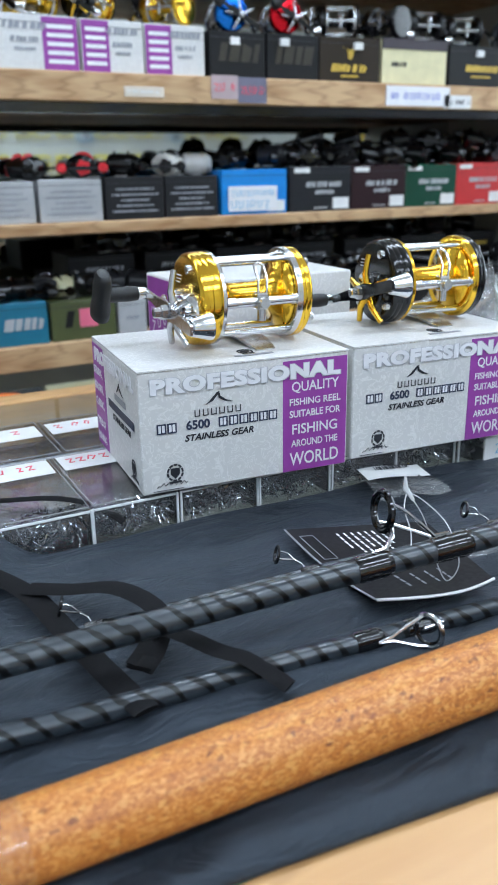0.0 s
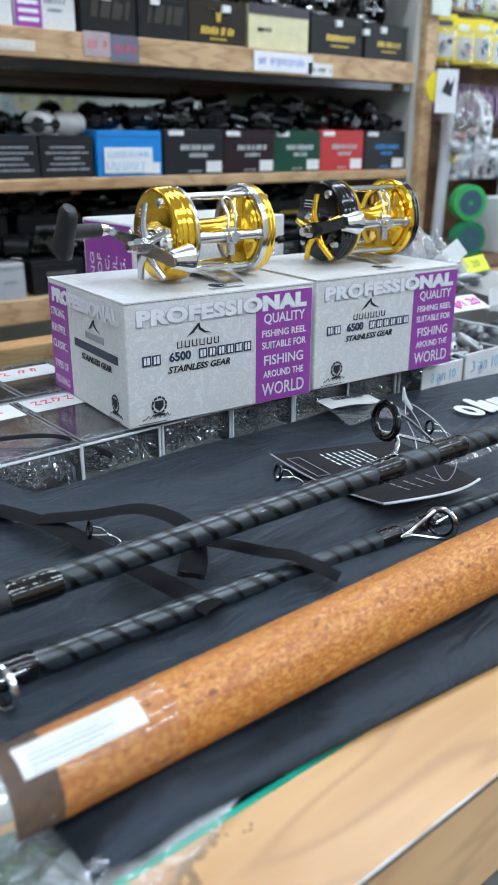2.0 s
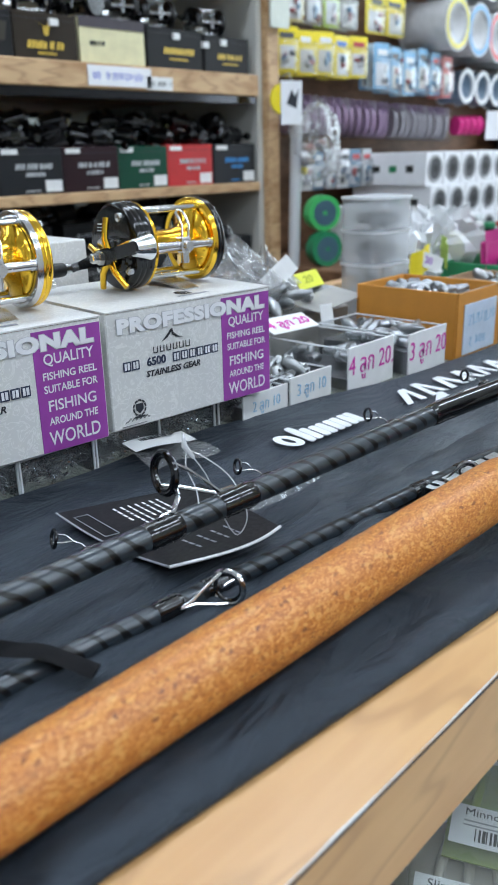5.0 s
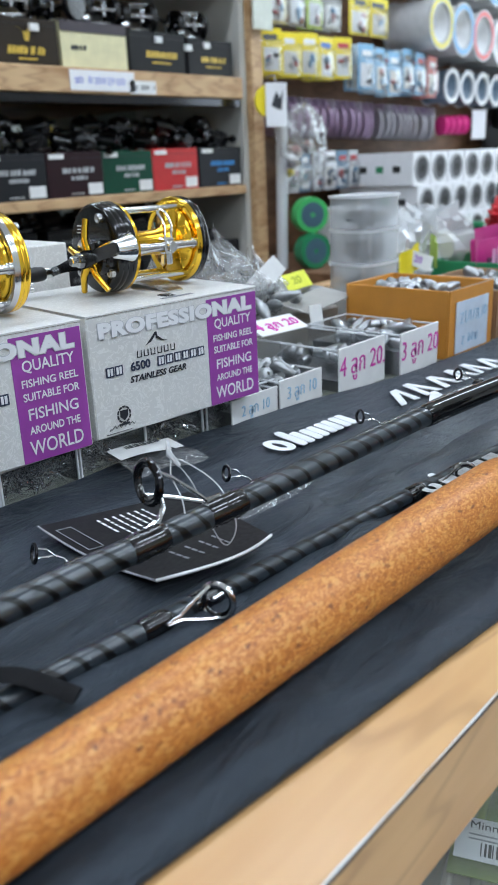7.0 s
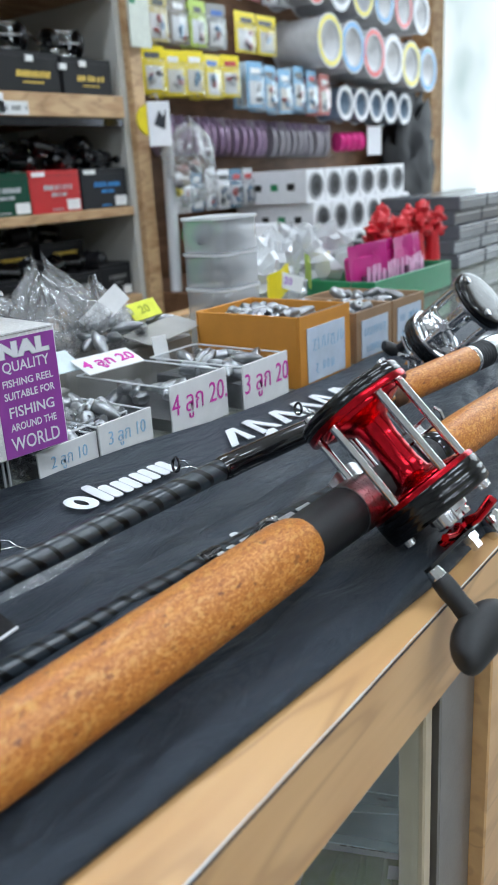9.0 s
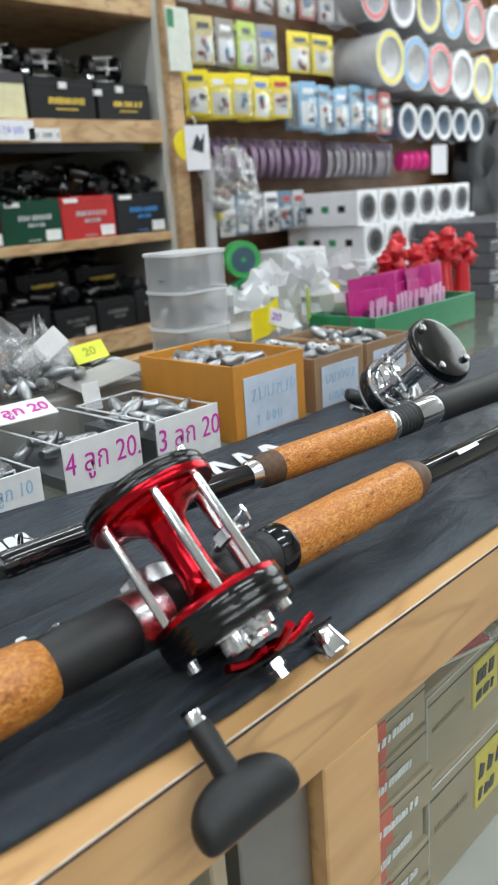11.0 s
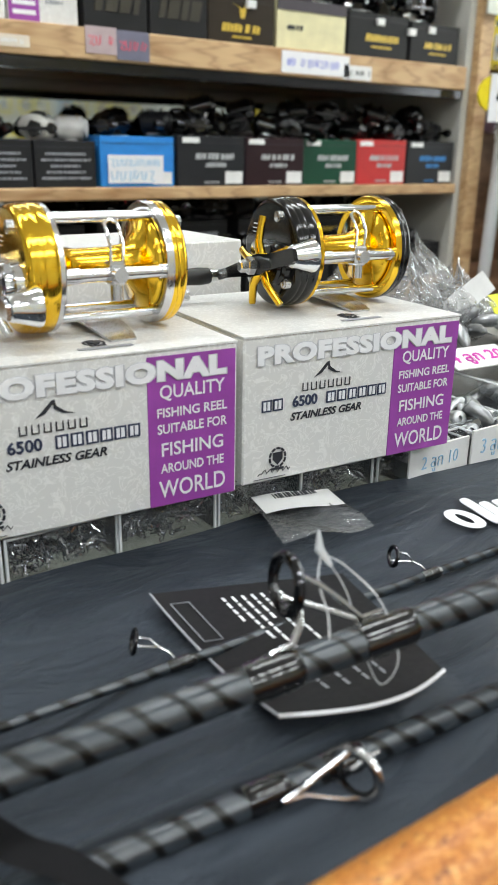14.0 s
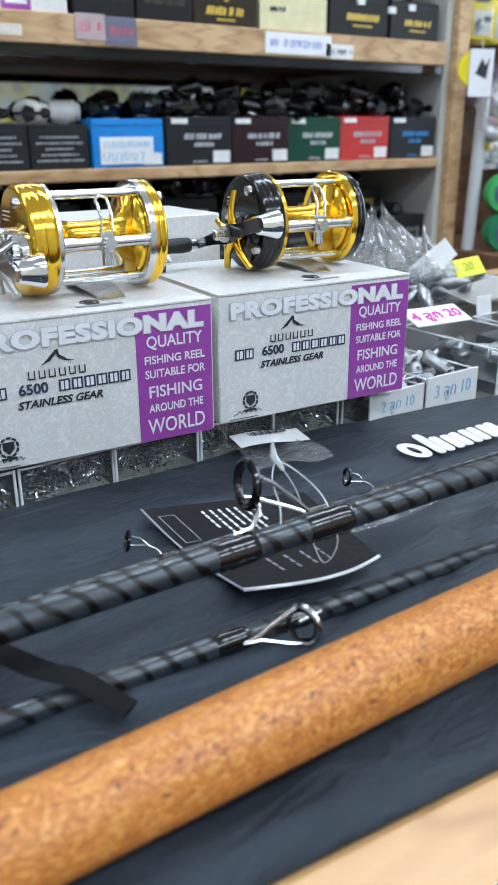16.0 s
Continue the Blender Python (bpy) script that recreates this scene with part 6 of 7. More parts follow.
b = shelf_box(0.337, 0.455, S3, 0.068, dyed((0.07, 0.085, 0.03), 0.45), "olive green reel box with a bright label", [(-0.18, 0.55, 0.24, 0.42)], DARKBOX, False)
part("bright_label", Geo().box(-0.008, 0.024, -0.0014, 0.0002, 0.022, 0.054), dyed((0.75, 0.16, 0.25), 0.4), b, "bright pink and orange label")
shelf_box(0.457, 0.512, S3, 0.062, GREYBOX, "small white reel box on the shelf", [(0, 0.5, 0.5, 0.1)], GREYINK, False)
rnd = random.Random(12)
for i in range(9):
    x0 = 0.53 + 0.108 * i
    shelf_box(x0, x0 + 0.104, S3, 0.060 + 0.008 * (i % 3), DARKBOX, "black reel box in the shade of the shelf", MODEL, dyed((0.12, 0.12, 0.12), 0.5), i % 2 == 0, 1.385)
for i in range(7):
    x0 = 0.40 + 0.15 * i
    shelf_box(x0, x0 + 0.13, S3 + 0.069, 0.065, DARKBOX, "black reel box stacked on another", MODEL, GOLDINK if i > 4 else GREYINK, False, 1.47)
for i in range(8):
    shelf_box(0.0 + 0.16 * i, 0.15 + 0.16 * i, 0.491, 0.11, (DARKBOX, GREYBOX, DARKBOX, CREAM)[i % 4], "reel box on the lowest shelf", MODEL, GREYINK, False)
sp = thing("line_spool", pose(0.232, 1.30, 0.0), "orange line spool on a low stand", "spool")
part("stand", Geo().box(-0.05, 0.05, -0.03, 0.06, 0, 0.755, 0.002), DARKBOX, sp)
part("spool", Geo().lathe([(-0.022, 0.03), (-0.022, 0.032), (0.022, 0.032), (0.022, 0.03)], 28, pose(0, 0, 0.778, 0, 90, 0)), dyed((0.75, 0.17, 0.03), 0.4), sp)


# ---- low-profile reels along the shelves ----
def low_reel(m, body, accent, label):
    ob = thing("baitcast_reel", m, label, "fishing reel", "reels along the shelves")
    part("body", Geo().tube([(-0.024, 0.0, 0.018), (-0.020, 0, 0.019), (0.020, 0, 0.019), (0.024, 0, 0.018)], [0.012, 0.019, 0.019, 0.012], 16, m=Matrix.Diagonal((1, 1.35, 1, 1))), body, ob)
    part("spool", Geo().lathe([(-0.012, 0.017), (-0.010, 0.011), (0.010, 0.011), (0.012, 0.017)], 20, pose(0, -0.004, 0.026)), accent, ob)
    part("side_cap", Geo().lathe([(0.024, 0.016), (0.029, 0.013), (0.030, 0.004)], 20, pose(0, 0.002, 0.019)), body, ob)
    part("star", Geo().lathe([(-0.034, 0.004), (-0.034, 0.012), (-0.031, 0.014), (-0.028, 0.004)], 5, pose(0, -0.004, 0.016)), accent, ob)
    arm = part("handle_arm", Geo().box(-0.0375, -0.0355, -0.040, 0.032, 0.013, 0.019, 0.0008), DARKCHROME, ob)
    for y in (-0.038, 0.030):
        part("knob", Geo().lathe([(0, 0.003), (0.004, 0.007), (0.014, 0.0085), (0.020, 0.006)], 12, pose(-0.037, y, 0.016, 0, 180, 0)), accent if accent is not GOLD else MATT, arm)
    part("foot", Geo().box(-0.009, 0.009, -0.03, 0.03, 0, 0.0025, 0.0008), STEEL, ob)
    return ob


DARKGREY = dyed((0.012, 0.012, 0.014), 0.3)
protos = [low_reel(pose(0.72, 1.44, S2 + 0.0795, 0, 0, 30), BLACKMET, DARKCHROME, "black low-profile baitcasting reel on a box"), low_reel(pose(0.80, 1.43, S2 + 0.0835, 0, 0, -40), DARKGREY, DARKCHROME, "dark grey baitcasting reel with chrome spool"), low_reel(pose(0.88, 1.44, S2 + 0.0835, 0, 0, 75), BLACKMET, BLACKMET, "black baitcasting reel on a box")]
rnd = random.Random(21)
for i in range(20):
    x = 0.84 + 0.034 * i
    copy_thing(protos[i % 3], pose(x, 1.425 + rnd.uniform(0, 0.055) , S2 + 0.0835 + (0.030 if i % 3 == 2 else 0.0), rnd.uniform(-15, 15), rnd.uniform(-15, 15), rnd.uniform(-90, 90)))
for i in range(16):
    x = 0.52 + 0.06 * i
    copy_thing(protos[(i + 1) % 3], pose(x, 1.425 + rnd.uniform(0, 0.02), S3 + 0.0685, rnd.uniform(-10, 10), rnd.uniform(-10, 10), rnd.uniform(-90, 90)))
for i in range(12):
    x = 0.50 + 0.078 * i
    copy_thing(protos[i % 3], pose(x, 1.50 + rnd.uniform(0, 0.03), S3 + 0.1345, 0, rnd.uniform(-10, 10), rnd.uniform(-90, 90)))
for x in (0.27, 0.30, 0.345, 0.41, 0.46):
    copy_thing(protos[int(100 * x) % 3], pose(x, 1.43, S3 + 0.0695, 0, 0, rnd.uniform(-90, 90)))
low_reel(pose(0.235, 1.42, S2 + 0.0665, 0, 0, 60), dyed((0.6, 0.6, 0.6), 0.3), dyed((0.7, 0.2, 0.05), 0.3), "white baitcasting reel with orange trim")
low_reel(pose(0.33, 1.42, S2 + 0.067, 0, 0, -60), BLACKMET, REDPL, "black baitcasting reel with red knobs")
low_reel(pose(0.425, 1.42, S2 + 0.0695, 0, 0, 70), BLACKMET, REDPL, "black baitcasting reel with red knobs")
low_reel(pose(0.50, 1.425, S2 + 0.0705, 0, 0, -30), BLACKMET, DARKCHROME, "black baitcasting reel on a dark box")
low_reel(pose(0.585, 1.42, S2 + 0.0705, 0, 0, 50), dyed((0.65, 0.64, 0.6), 0.25), BLACKMET, "white baitcasting reel with black spool")
low_reel(pose(0.640, 1.425, S2 + 0.0705, 0, 0, -20), dyed((0.55, 0.55, 0.54), 0.25), GOLD, "pale grey baitcasting reel with gold trim")
low_reel(pose(0.375, 1.43, S3 + 0.0685, 0, 0, 20), dyed((0.5, 0.48, 0.3), 0.4), BLACKMET, "cream baitcasting reel on an olive box")
RZ1 = S1 + 0.0318
for x, dz, plate, ring, spool, ang, lab in ((0.46, 0.079, BLACKMET, GOLD, GOLD, 40, "black and gold round reel on the upper shelf"), (0.60, 0.079, GOLD, SILVER, GOLD, -60, "gold round reel on the upper shelf"), (0.715, 0.074, BLUEMET, SILVER, SILVER, 80, "blue round reel on the upper shelf"), (0.825, 0.076, RED, SILVER, SILVER, 80, "red round reel on the upper shelf"), (0.945, 0.078, BLACKMET, SILVER, DARKCHROME, -20, "black and silver round reel on the upper shelf"), (1.065, 0.081, BLACKMET, BLACKMET, DARKCHROME, -75, "black round reel on the upper shelf"), (1.15, 0.081, BLACKMET, BLACKMET, BLACKMET, -10, "black and silver round reel on the upper shelf"), (1.25, 0.077, BLACKMET, BLACKMET, DARKCHROME, -12, "black and silver round reel on the upper shelf"), (1.40, 0.073, BLACKMET, BLACKMET, DARKCHROME, -10, "black round reel on the upper shelf"), (0.36, 0.079, GOLD, SILVER, GOLD, 20, "gold round reel on the upper shelf")):
    round_reel(pose(x, 1.435, RZ1 + dz, 0, 0, ang), lab, plate, ring, spool, ring, ring, BLACKMET, CHROME, DARKCHROME, 30, detail=False, group="round reels on the upper shelf")

def film_tuft(r, h, seed, pleats=9, lean=(0.0, 0.0)):
    """A bag of crisp film gathered into folds: sharp pleats that fan out and break up towards a ragged rim."""
    def fn(u, v):
        a = 2 * math.pi * u
        w = abs(math.sin(pleats * a / 2 + 2.2 * noise.noise(Vector((math.cos(a) * 2, math.sin(a) * 2, seed + 1.5 * v)))))
        q = 0.42 + 0.62 * math.sin(math.pi * min(1, v * 1.08)) ** 0.8 - 0.18 * v
        crush = noise.noise(Vector((math.cos(a) * 3.2, math.sin(a) * 3.2, 5 * v + seed)))
        fine = abs(noise.noise(Vector((math.cos(a) * 8, math.sin(a) * 8, 11 * v - seed))))
        d = r * q * (0.72 + 0.34 * w + 0.42 * crush - 0.30 * fine)
        z = h * (v + 0.30 * v * v * noise.noise(Vector((math.cos(a) * 2.4 + seed, math.sin(a) * 2.4, 0))) - 0.10 * w * v)
        return (d * math.cos(a) + lean[0] * v * v, d * math.sin(a) * 0.8 + lean[1] * v * v, z)
    return Geo().sheet(fn, 84, 22)


# ---- pegged wall and back ledge ----
structure("peg_board", Geo().box(1.57, 3.36, 1.56, 1.80, 0, 2.4), PEGWOOD, "dark brown wooden display wall")
ledge = structure("back_ledge", Geo().box(1.57, 3.1, 1.16, 1.559, 0, 0.86, 0.003), PEGWOOD, "brown wooden ledge below the display wall")


def blister(m, w, h, card, goods, label, group, hook=True):
    ob = thing("hanging_packet", m, label, "tackle packet", group)
    part("card", Geo().box(-w / 2, w / 2, 0, 0.0012, -h, 0, 0.0003), card, ob)
    part("blister", Geo().sheet(lambda u, v: ((u - 0.5) * w * 0.9, -0.002 - 0.014 * min(1, 6 * min(u, 1 - u, v, 1 - v)), -h * 0.97 + v * h * 0.72), 8, 8), FILM, ob)
    q = random.Random(round(m.translation.x * 977 + m.translation.y * 131))
    part("panel", Geo().box(-w * 0.36, w * 0.36, -0.0010, 0.0004, -h * 0.93, -h * 0.42), dyed(q.choice(((0.72, 0.73, 0.72), (0.66, 0.68, 0.70), (0.6, 0.58, 0.52))), 0.4), ob)
    for k in range(4):
        gx, gz = q.uniform(-0.24, 0.24) * w, -h * q.uniform(0.5, 0.85)
        part("goods", Geo().lathe([(-0.010, 0.001), (-0.005, 0.004 + 0.004 * q.random()), (0.004, 0.005), (0.011, 0.001)], 10, pose(gx, -0.005, gz, 0, q.uniform(0, 180), 0)), (goods, dyed((0.35, 0.05, 0.05), 0.4), dyed((0.08, 0.08, 0.09), 0.4), dyed((0.1, 0.25, 0.4), 0.4))[q.randrange(4)], ob)
    part("header_print", Geo().box(-w * q.uniform(0.2, 0.42), w * q.uniform(0.2, 0.42), -0.0008, 0.0004, -h * 0.26, -h * 0.14), dyed(q.choice(((0.1, 0.2, 0.5), (0.5, 0.06, 0.06), (0.75, 0.75, 0.74), (0.1, 0.1, 0.1))), 0.4), ob)
    return ob


rnd = random.Random(31)
GREYGOODS = dyed((0.45, 0.46, 0.46), 0.3)
for i in range(5):
    for k in range(4):
        blister(pose(1.650 + 0.074 * i, 1.40 + 0.022 * k, 1.415 - 0.004 * (i % 2), 0, 0, rnd.uniform(-14, 14)), 0.064, 0.10, YELLOW, GREYGOODS, "yellow carded tackle packet hanging on a peg", "yellow tackle packets")
for i in range(6):
    for k in range(3):
        blister(pose(2.04 + 0.072 * i, 1.39 + 0.024 * k, 1.405 - 0.006 * (i % 3), 0, 0, rnd.uniform(-10, 10)), 0.066, 0.115, dyed(((0.2, 0.42, 0.62), (0.5, 0.6, 0.65), (0.55, 0.12, 0.1))[(i > 4) * 2 or k % 2], 0.4), GREYGOODS, "blue carded tackle packet hanging on a peg", "blue tackle packets")
for i in range(4):
    for k in range(2):
        blister(pose(1.70 + 0.075 * i, 1.42 + 0.03 * k, 1.535, 0, 0, rnd.uniform(-8, 8)), 0.068, 0.105, (dyed((0.6, 0.5, 0.2), 0.4), dyed((0.25, 0.22, 0.18), 0.4), LIME, dyed((0.3, 0.3, 0.28), 0.4))[i], GREYGOODS, "carded tackle packet with a window", "carded tackle packets")
for i in range(2):
    blister(pose(2.05 + 0.10 * i, 1.42, 1.53, 0, 0, rnd.uniform(-6, 6)), 0.09, 0.10, YELLOW, dyed((0.55, 0.5, 0.45), 0.4), "yellow banded tackle packet", "yellow tackle packets")
for i in range(8):
    blister(pose(1.68 + 0.085 * i, 1.43, 1.665 + 0.004 * (i % 2), 0, 0, rnd.uniform(-8, 8)), 0.075, 0.105, (dyed((0.35, 0.33, 0.36), 0.4), GREYBOX, dyed((0.5, 0.12, 0.12), 0.4))[i % 3], GREYGOODS, "grey tackle packet hanging high on the wall", "high tackle packets")
MAUVE = dyed((0.30, 0.20, 0.30), 0.35)
for i in range(24):
    ob = thing("line_spool_packet", pose(1.70 + 0.033 * i + (0.02 if i > 13 else 0), 1.45, 1.270 - 0.0008 * i, 0, 0, 62 + rnd.uniform(-6, 6)), "mauve leader spool in a clear packet", "spool packet", "hanging spool packets")
    part("spool", Geo().lathe([(-0.006, 0.030), (-0.006, 0.043), (0.006, 0.043), (0.006, 0.030)], 24, pose(0, 0, -0.052, 0, 0, 90)), MAUVE if i < 14 else dyed((0.30, 0.28, 0.30), 0.35), ob)
    part("card", Geo().box(-0.034, 0.034, -0.008, -0.0068, -0.034 if i % 4 == 3 else -0.024, 0.0), dyed((0.66, 0.62, 0.68) if i % 4 == 3 else (0.46, 0.36, 0.50), 0.4), ob)
    part("hub_label", Geo().lathe([(-0.0072, 0.004), (-0.0072, 0.026)], 18, pose(0, 0, -0.052, 0, 0, 90), False), dyed(((0.6, 0.55, 0.6), (0.35, 0.25, 0.36), (0.45, 0.35, 0.32))[i % 3], 0.4), ob)
    part("sleeve", Geo().sheet(lambda u, v: ((u - 0.5) * 0.092, -0.009 - 0.003 * math.sin(7 * u), -0.10 + v * 0.10), 6, 6), FILM, ob)
pk = thing("pink_spool_set", pose(2.56, 1.40, 1.20, 0, 0, -25), "row of pink line spools with a white card", "spool")
for k in range(4):
    part("spool", Geo().lathe([(-0.011, 0.022), (-0.011, 0.030), (-0.008, 0.026), (0.008, 0.026), (0.011, 0.030), (0.011, 0.022)], 22, pose(0.024 * k - 0.036, 0, 0)), dyed((0.62, 0.02, 0.2), 0.35), pk)
part("card", Geo().box(0.055, 0.11, -0.03, -0.028, -0.045, 0.042), WHITE, pk)


def big_spool(m, r, l, core, rim, label):
    ob = thing("large_line_spool", m, label, "line spool", "large hanging spools")
    M = pose(0, 0, 0, 0, 0, 90)
    part("flange", Geo().lathe([(-l / 2 + 0.03, r * 0.52), (-l / 2, r * 0.70), (-l / 2, r), (-l / 2 + 0.004, r)], 30, M, False), SPOOLCLR, ob)
    part("flange", Geo().lathe([(l / 2 - 0.004, r), (l / 2, r), (l / 2, r * 0.42)], 30, M), SPOOLCLR, ob)
    part("line", Geo().lathe([(-l / 2 + 0.03, r * 0.2), (-l / 2 + 0.004, r * 0.70), (-l / 2 + 0.004, r * 0.93), (l / 2 - 0.004, r * 0.93), (l / 2 - 0.004, r * 0.45)], 30, M), core, ob)
    part("label_ring", Geo().lathe([(-l / 2 - 0.0006, r * 0.74), (-l / 2 - 0.0012, r * 0.75), (-l / 2 - 0.0012, r * 0.93), (-l / 2 - 0.0006, r * 0.94)], 30, M, False), rim, ob)
    part("core", Geo().lathe([(-l / 2 + 0.028, r * 0.52), (-l / 2 + 0.03, r * 0.52)], 20, M), dyed((0.42, 0.42, 0.44), 0.5), ob)
    return ob


PALE = dyed((0.62, 0.62, 0.62), 0.4)
rims = [dyed((0.7, 0.6, 0.1), 0.4), dyed((0.15, 0.35, 0.6), 0.4), dyed((0.65, 0.1, 0.1), 0.4), dyed((0.7, 0.7, 0.72), 0.4)]
for i in range(6):
    big_spool(pose(2.36 + 0.135 * i, 1.42, 1.475 - 0.008 * i, 0, 0, 0), 0.074, 0.16, PALE, rims[i % 4], "large white spool of fishing line on a peg")
    big_spool(pose(2.30 + 0.14 * i, 1.42, 1.630 - 0.004 * i, 0, 0, 0), 0.066, 0.14, PALE if i > 2 else dyed((0.35, 0.35, 0.37), 0.4), rims[(i + 2) % 4], "white spool of fishing line on a peg")
for i in range(5):
    big_spool(pose(2.52 + 0.105 * i, 1.43, 1.315 - 0.002 * i), 0.052, 0.09, dyed((0.13, 0.19, 0.26), 0.35), rims[3], "blue-grey spool of line on a peg")
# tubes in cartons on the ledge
# shade inside the carton openings, given as a flat near-black colour
HOLE_SHADE = dyed((0.03, 0.03, 0.03), 0.7)


def hole_box(m, w, d, h, label):
    ob = thing("spool_carton", m, label, "carton", "white spool cartons")
    part("body", Geo().box(0, w, 0, d, 0, h, 0.0015), GREYBOX if h < 0.07 else WHITE, ob)
    part("spool_ring", Geo().lathe([(-0.001, h * 0.33), (-0.0035, h * 0.35), (-0.0035, h * 0.40), (0.0, h * 0.42)], 24, pose(w / 2, 0, h / 2, 0, 0, 90), False), dyed((0.30, 0.30, 0.31), 0.4), ob)
    # flat dark discs stand for the shaded hole; the carton body is solid
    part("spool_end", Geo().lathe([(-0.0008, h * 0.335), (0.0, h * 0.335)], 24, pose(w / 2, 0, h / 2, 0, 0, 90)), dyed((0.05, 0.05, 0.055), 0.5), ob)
    part("core", Geo().lathe([(-0.0016, h * 0.13), (0.0, h * 0.13)], 18, pose(w / 2 + 0.004, 0, h / 2, 0, 0, 90)), HOLE_SHADE, ob)
    for k in range(4):
        part("window", Geo().box(-0.0008, 0.0004, d * (0.15 + 0.21 * k), d * (0.24 + 0.21 * k), h * 0.4, h * 0.6), GREEN if k % 2 else HOLE_SHADE, ob)
    return ob


for r in range(3):
    for i in range(6):
        hole_box(pose(2.02 + 0.098 * i + 0.012 * (r % 2), 1.20 + 0.012 * r, 0.8605 + 0.0875 * r), 0.094, 0.26, 0.087, "white carton with a round spool window on the ledge")
gsp = thing("green_line_spool", pose(1.63, 1.27, 0.861), "green line spools standing on the ledge", "line spool")
for k in range(2):
    part("spool", Geo().lathe([(-0.018, 0.026), (-0.018, 0.042), (0.018, 0.042), (0.018, 0.026)], 28, pose(0, 0.0, 0.0425, 0, 0, 68) if k == 0 else pose(0.004, 0.01, 0.1275, 0, 0, 62)), GREEN if k == 0 else dyed((0.06, 0.45, 0.12), 0.35), gsp)
    part("label", Geo().lathe([(-0.019, 0.006), (-0.019, 0.030)], 24, pose(0, 0.0, 0.0425, 0, 0, 68) if k == 0 else pose(0.004, 0.01, 0.1275, 0, 0, 62), False), dyed((0.06, 0.12, 0.16), 0.3), gsp)
for i in range(7):
    tub = thing("bait_tub", pose(1.93 + 0.062 * i, 1.175 + 0.006 * (i % 2), 0.8605), "small dark tub with a green lid on the ledge", "tub", "bait tubs on the ledge")
    part("jar", Geo().lathe([(0, 0.024), (0.004, 0.026), (0.044, 0.026), (0.046, 0.024)], 20, pose(0, 0, 0, 0, -90, 0)), dyed(((0.03, 0.035, 0.035), (0.10, 0.13, 0.12), (0.04, 0.10, 0.06))[i % 3], 0.25), tub)
    part("lid", Geo().lathe([(0.0462, 0.027), (0.058, 0.027), (0.060, 0.024)], 20, pose(0, 0, 0, 0, -90, 0)), (GREEN, dyed((0.05, 0.06, 0.06), 0.3), dyed((0.45, 0.47, 0.46), 0.3))[i % 3], tub)
    part("label", Geo().lathe([(0.012, 0.0263), (0.034, 0.0263)], 20, pose(0, 0, 0, 0, -90, 0), False), dyed(((0.5, 0.55, 0.5), (0.12, 0.35, 0.16), (0.4, 0.42, 0.44))[i % 3], 0.4), tub)
wb = thing("white_box", pose(1.74, 1.24, 0.861, 0, 0, -4), "white box with large round black lettering", "product box")
part("body", Geo().box(0, 0.15, 0, 0.10, 0, 0.135, 0.002), WHITE, wb)
part("print", words("10", 0.075, 0.0004), INK, wb, m=pose(0.075, -0.0006, 0.075, 90, 0, 0))
part("print", Geo().box(0.03, 0.12, -0.001, 0.0002, 0.016, 0.024), INK, wb)
for i in range(6):
    blister(pose(1.72 + 0.055 * i, 1.40, 1.135, 0, 0, rnd.uniform(-10, 10)), 0.052, 0.10, (WHITE, dyed((0.1, 0.2, 0.3), 0.4), GREYBOX)[i % 3], dyed((0.1, 0.14, 0.2), 0.4), "white and blue carded packet above the ledge", "small carded packets")
# things hung on the shelf post
hb = thing("hanging_bag", pose(1.615, 1.31, 1.265), "clear bag of pale rigs hung on the post", "plastic bag")


def crumple(r, m, seed, amp=0.35, n=18, k=12):
    def fn(u, v):
        a, b = 2 * math.pi * u, math.pi * (v * 0.98 + 0.01)
        d = Vector((math.sin(b) * math.cos(a), math.sin(b) * math.sin(a), math.cos(b)))
        q = 1 + amp * noise.noise(d * 1.6 + Vector((seed, 0, 0))) + amp * 0.8 * (0.5 - 2 * abs(noise.noise(d * 3.1 + Vector((0, seed, 0))))) + amp * 0.55 * (0.5 - 2 * abs(noise.noise(d * 7 + Vector((seed, seed, 0)))))
        return tuple(m @ (d * r * q))
    return Geo().sheet(fn, n, k)


part("film", crumple(0.085, Matrix.Translation((0.035, 0, -0.115)) @ Matrix.Diagonal((0.95, 0.5, 1.0, 1)), 3.0, 0.22, 40, 28), FILM, hb, angle=12)
for i in range(12):
    part("rig", Geo().lathe([(-0.016, 0.004), (0, 0.011), (0.016, 0.004)], 10, pose(0.035 + rnd.uniform(-0.05, 0.05), rnd.uniform(-0.015, 0.015), -0.145 + rnd.uniform(-0.035, 0.04), rnd.uniform(0, 90), 0, rnd.uniform(0, 180))), (dyed((0.40, 0.34, 0.31), 0.4), dyed((0.38, 0.22, 0.20), 0.4), dyed((0.34, 0.31, 0.26), 0.4), dyed((0.18, 0.17, 0.18), 0.4), YELLOW)[i % 5 if i < 6 else i % 4], hb)
hc = thing("hanging_card", pose(1.535, 1.30, 1.295, 0, 0, -20), "white printed card with a yellow disc hung on the post", "card")
part("card", Geo().box(-0.022, 0.034, 0, 0.002, -0.105, -0.012, 0.0004), WHITE, hc)
part("disc", Geo().lathe([(0, 0.034), (0.006, 0.034)], 24, pose(-0.012, 0.004, -0.05, 0, 0, 90)), YELLOW, hc)
part("print", Geo().prism([(-0.008, -0.06), (0.006, -0.03), (0.014, -0.045), (0.024, -0.028), (0.018, -0.07)], 0, 0.0006), INK, hc, m=pose(0, -0.0006, 0, 90, 0, 0))
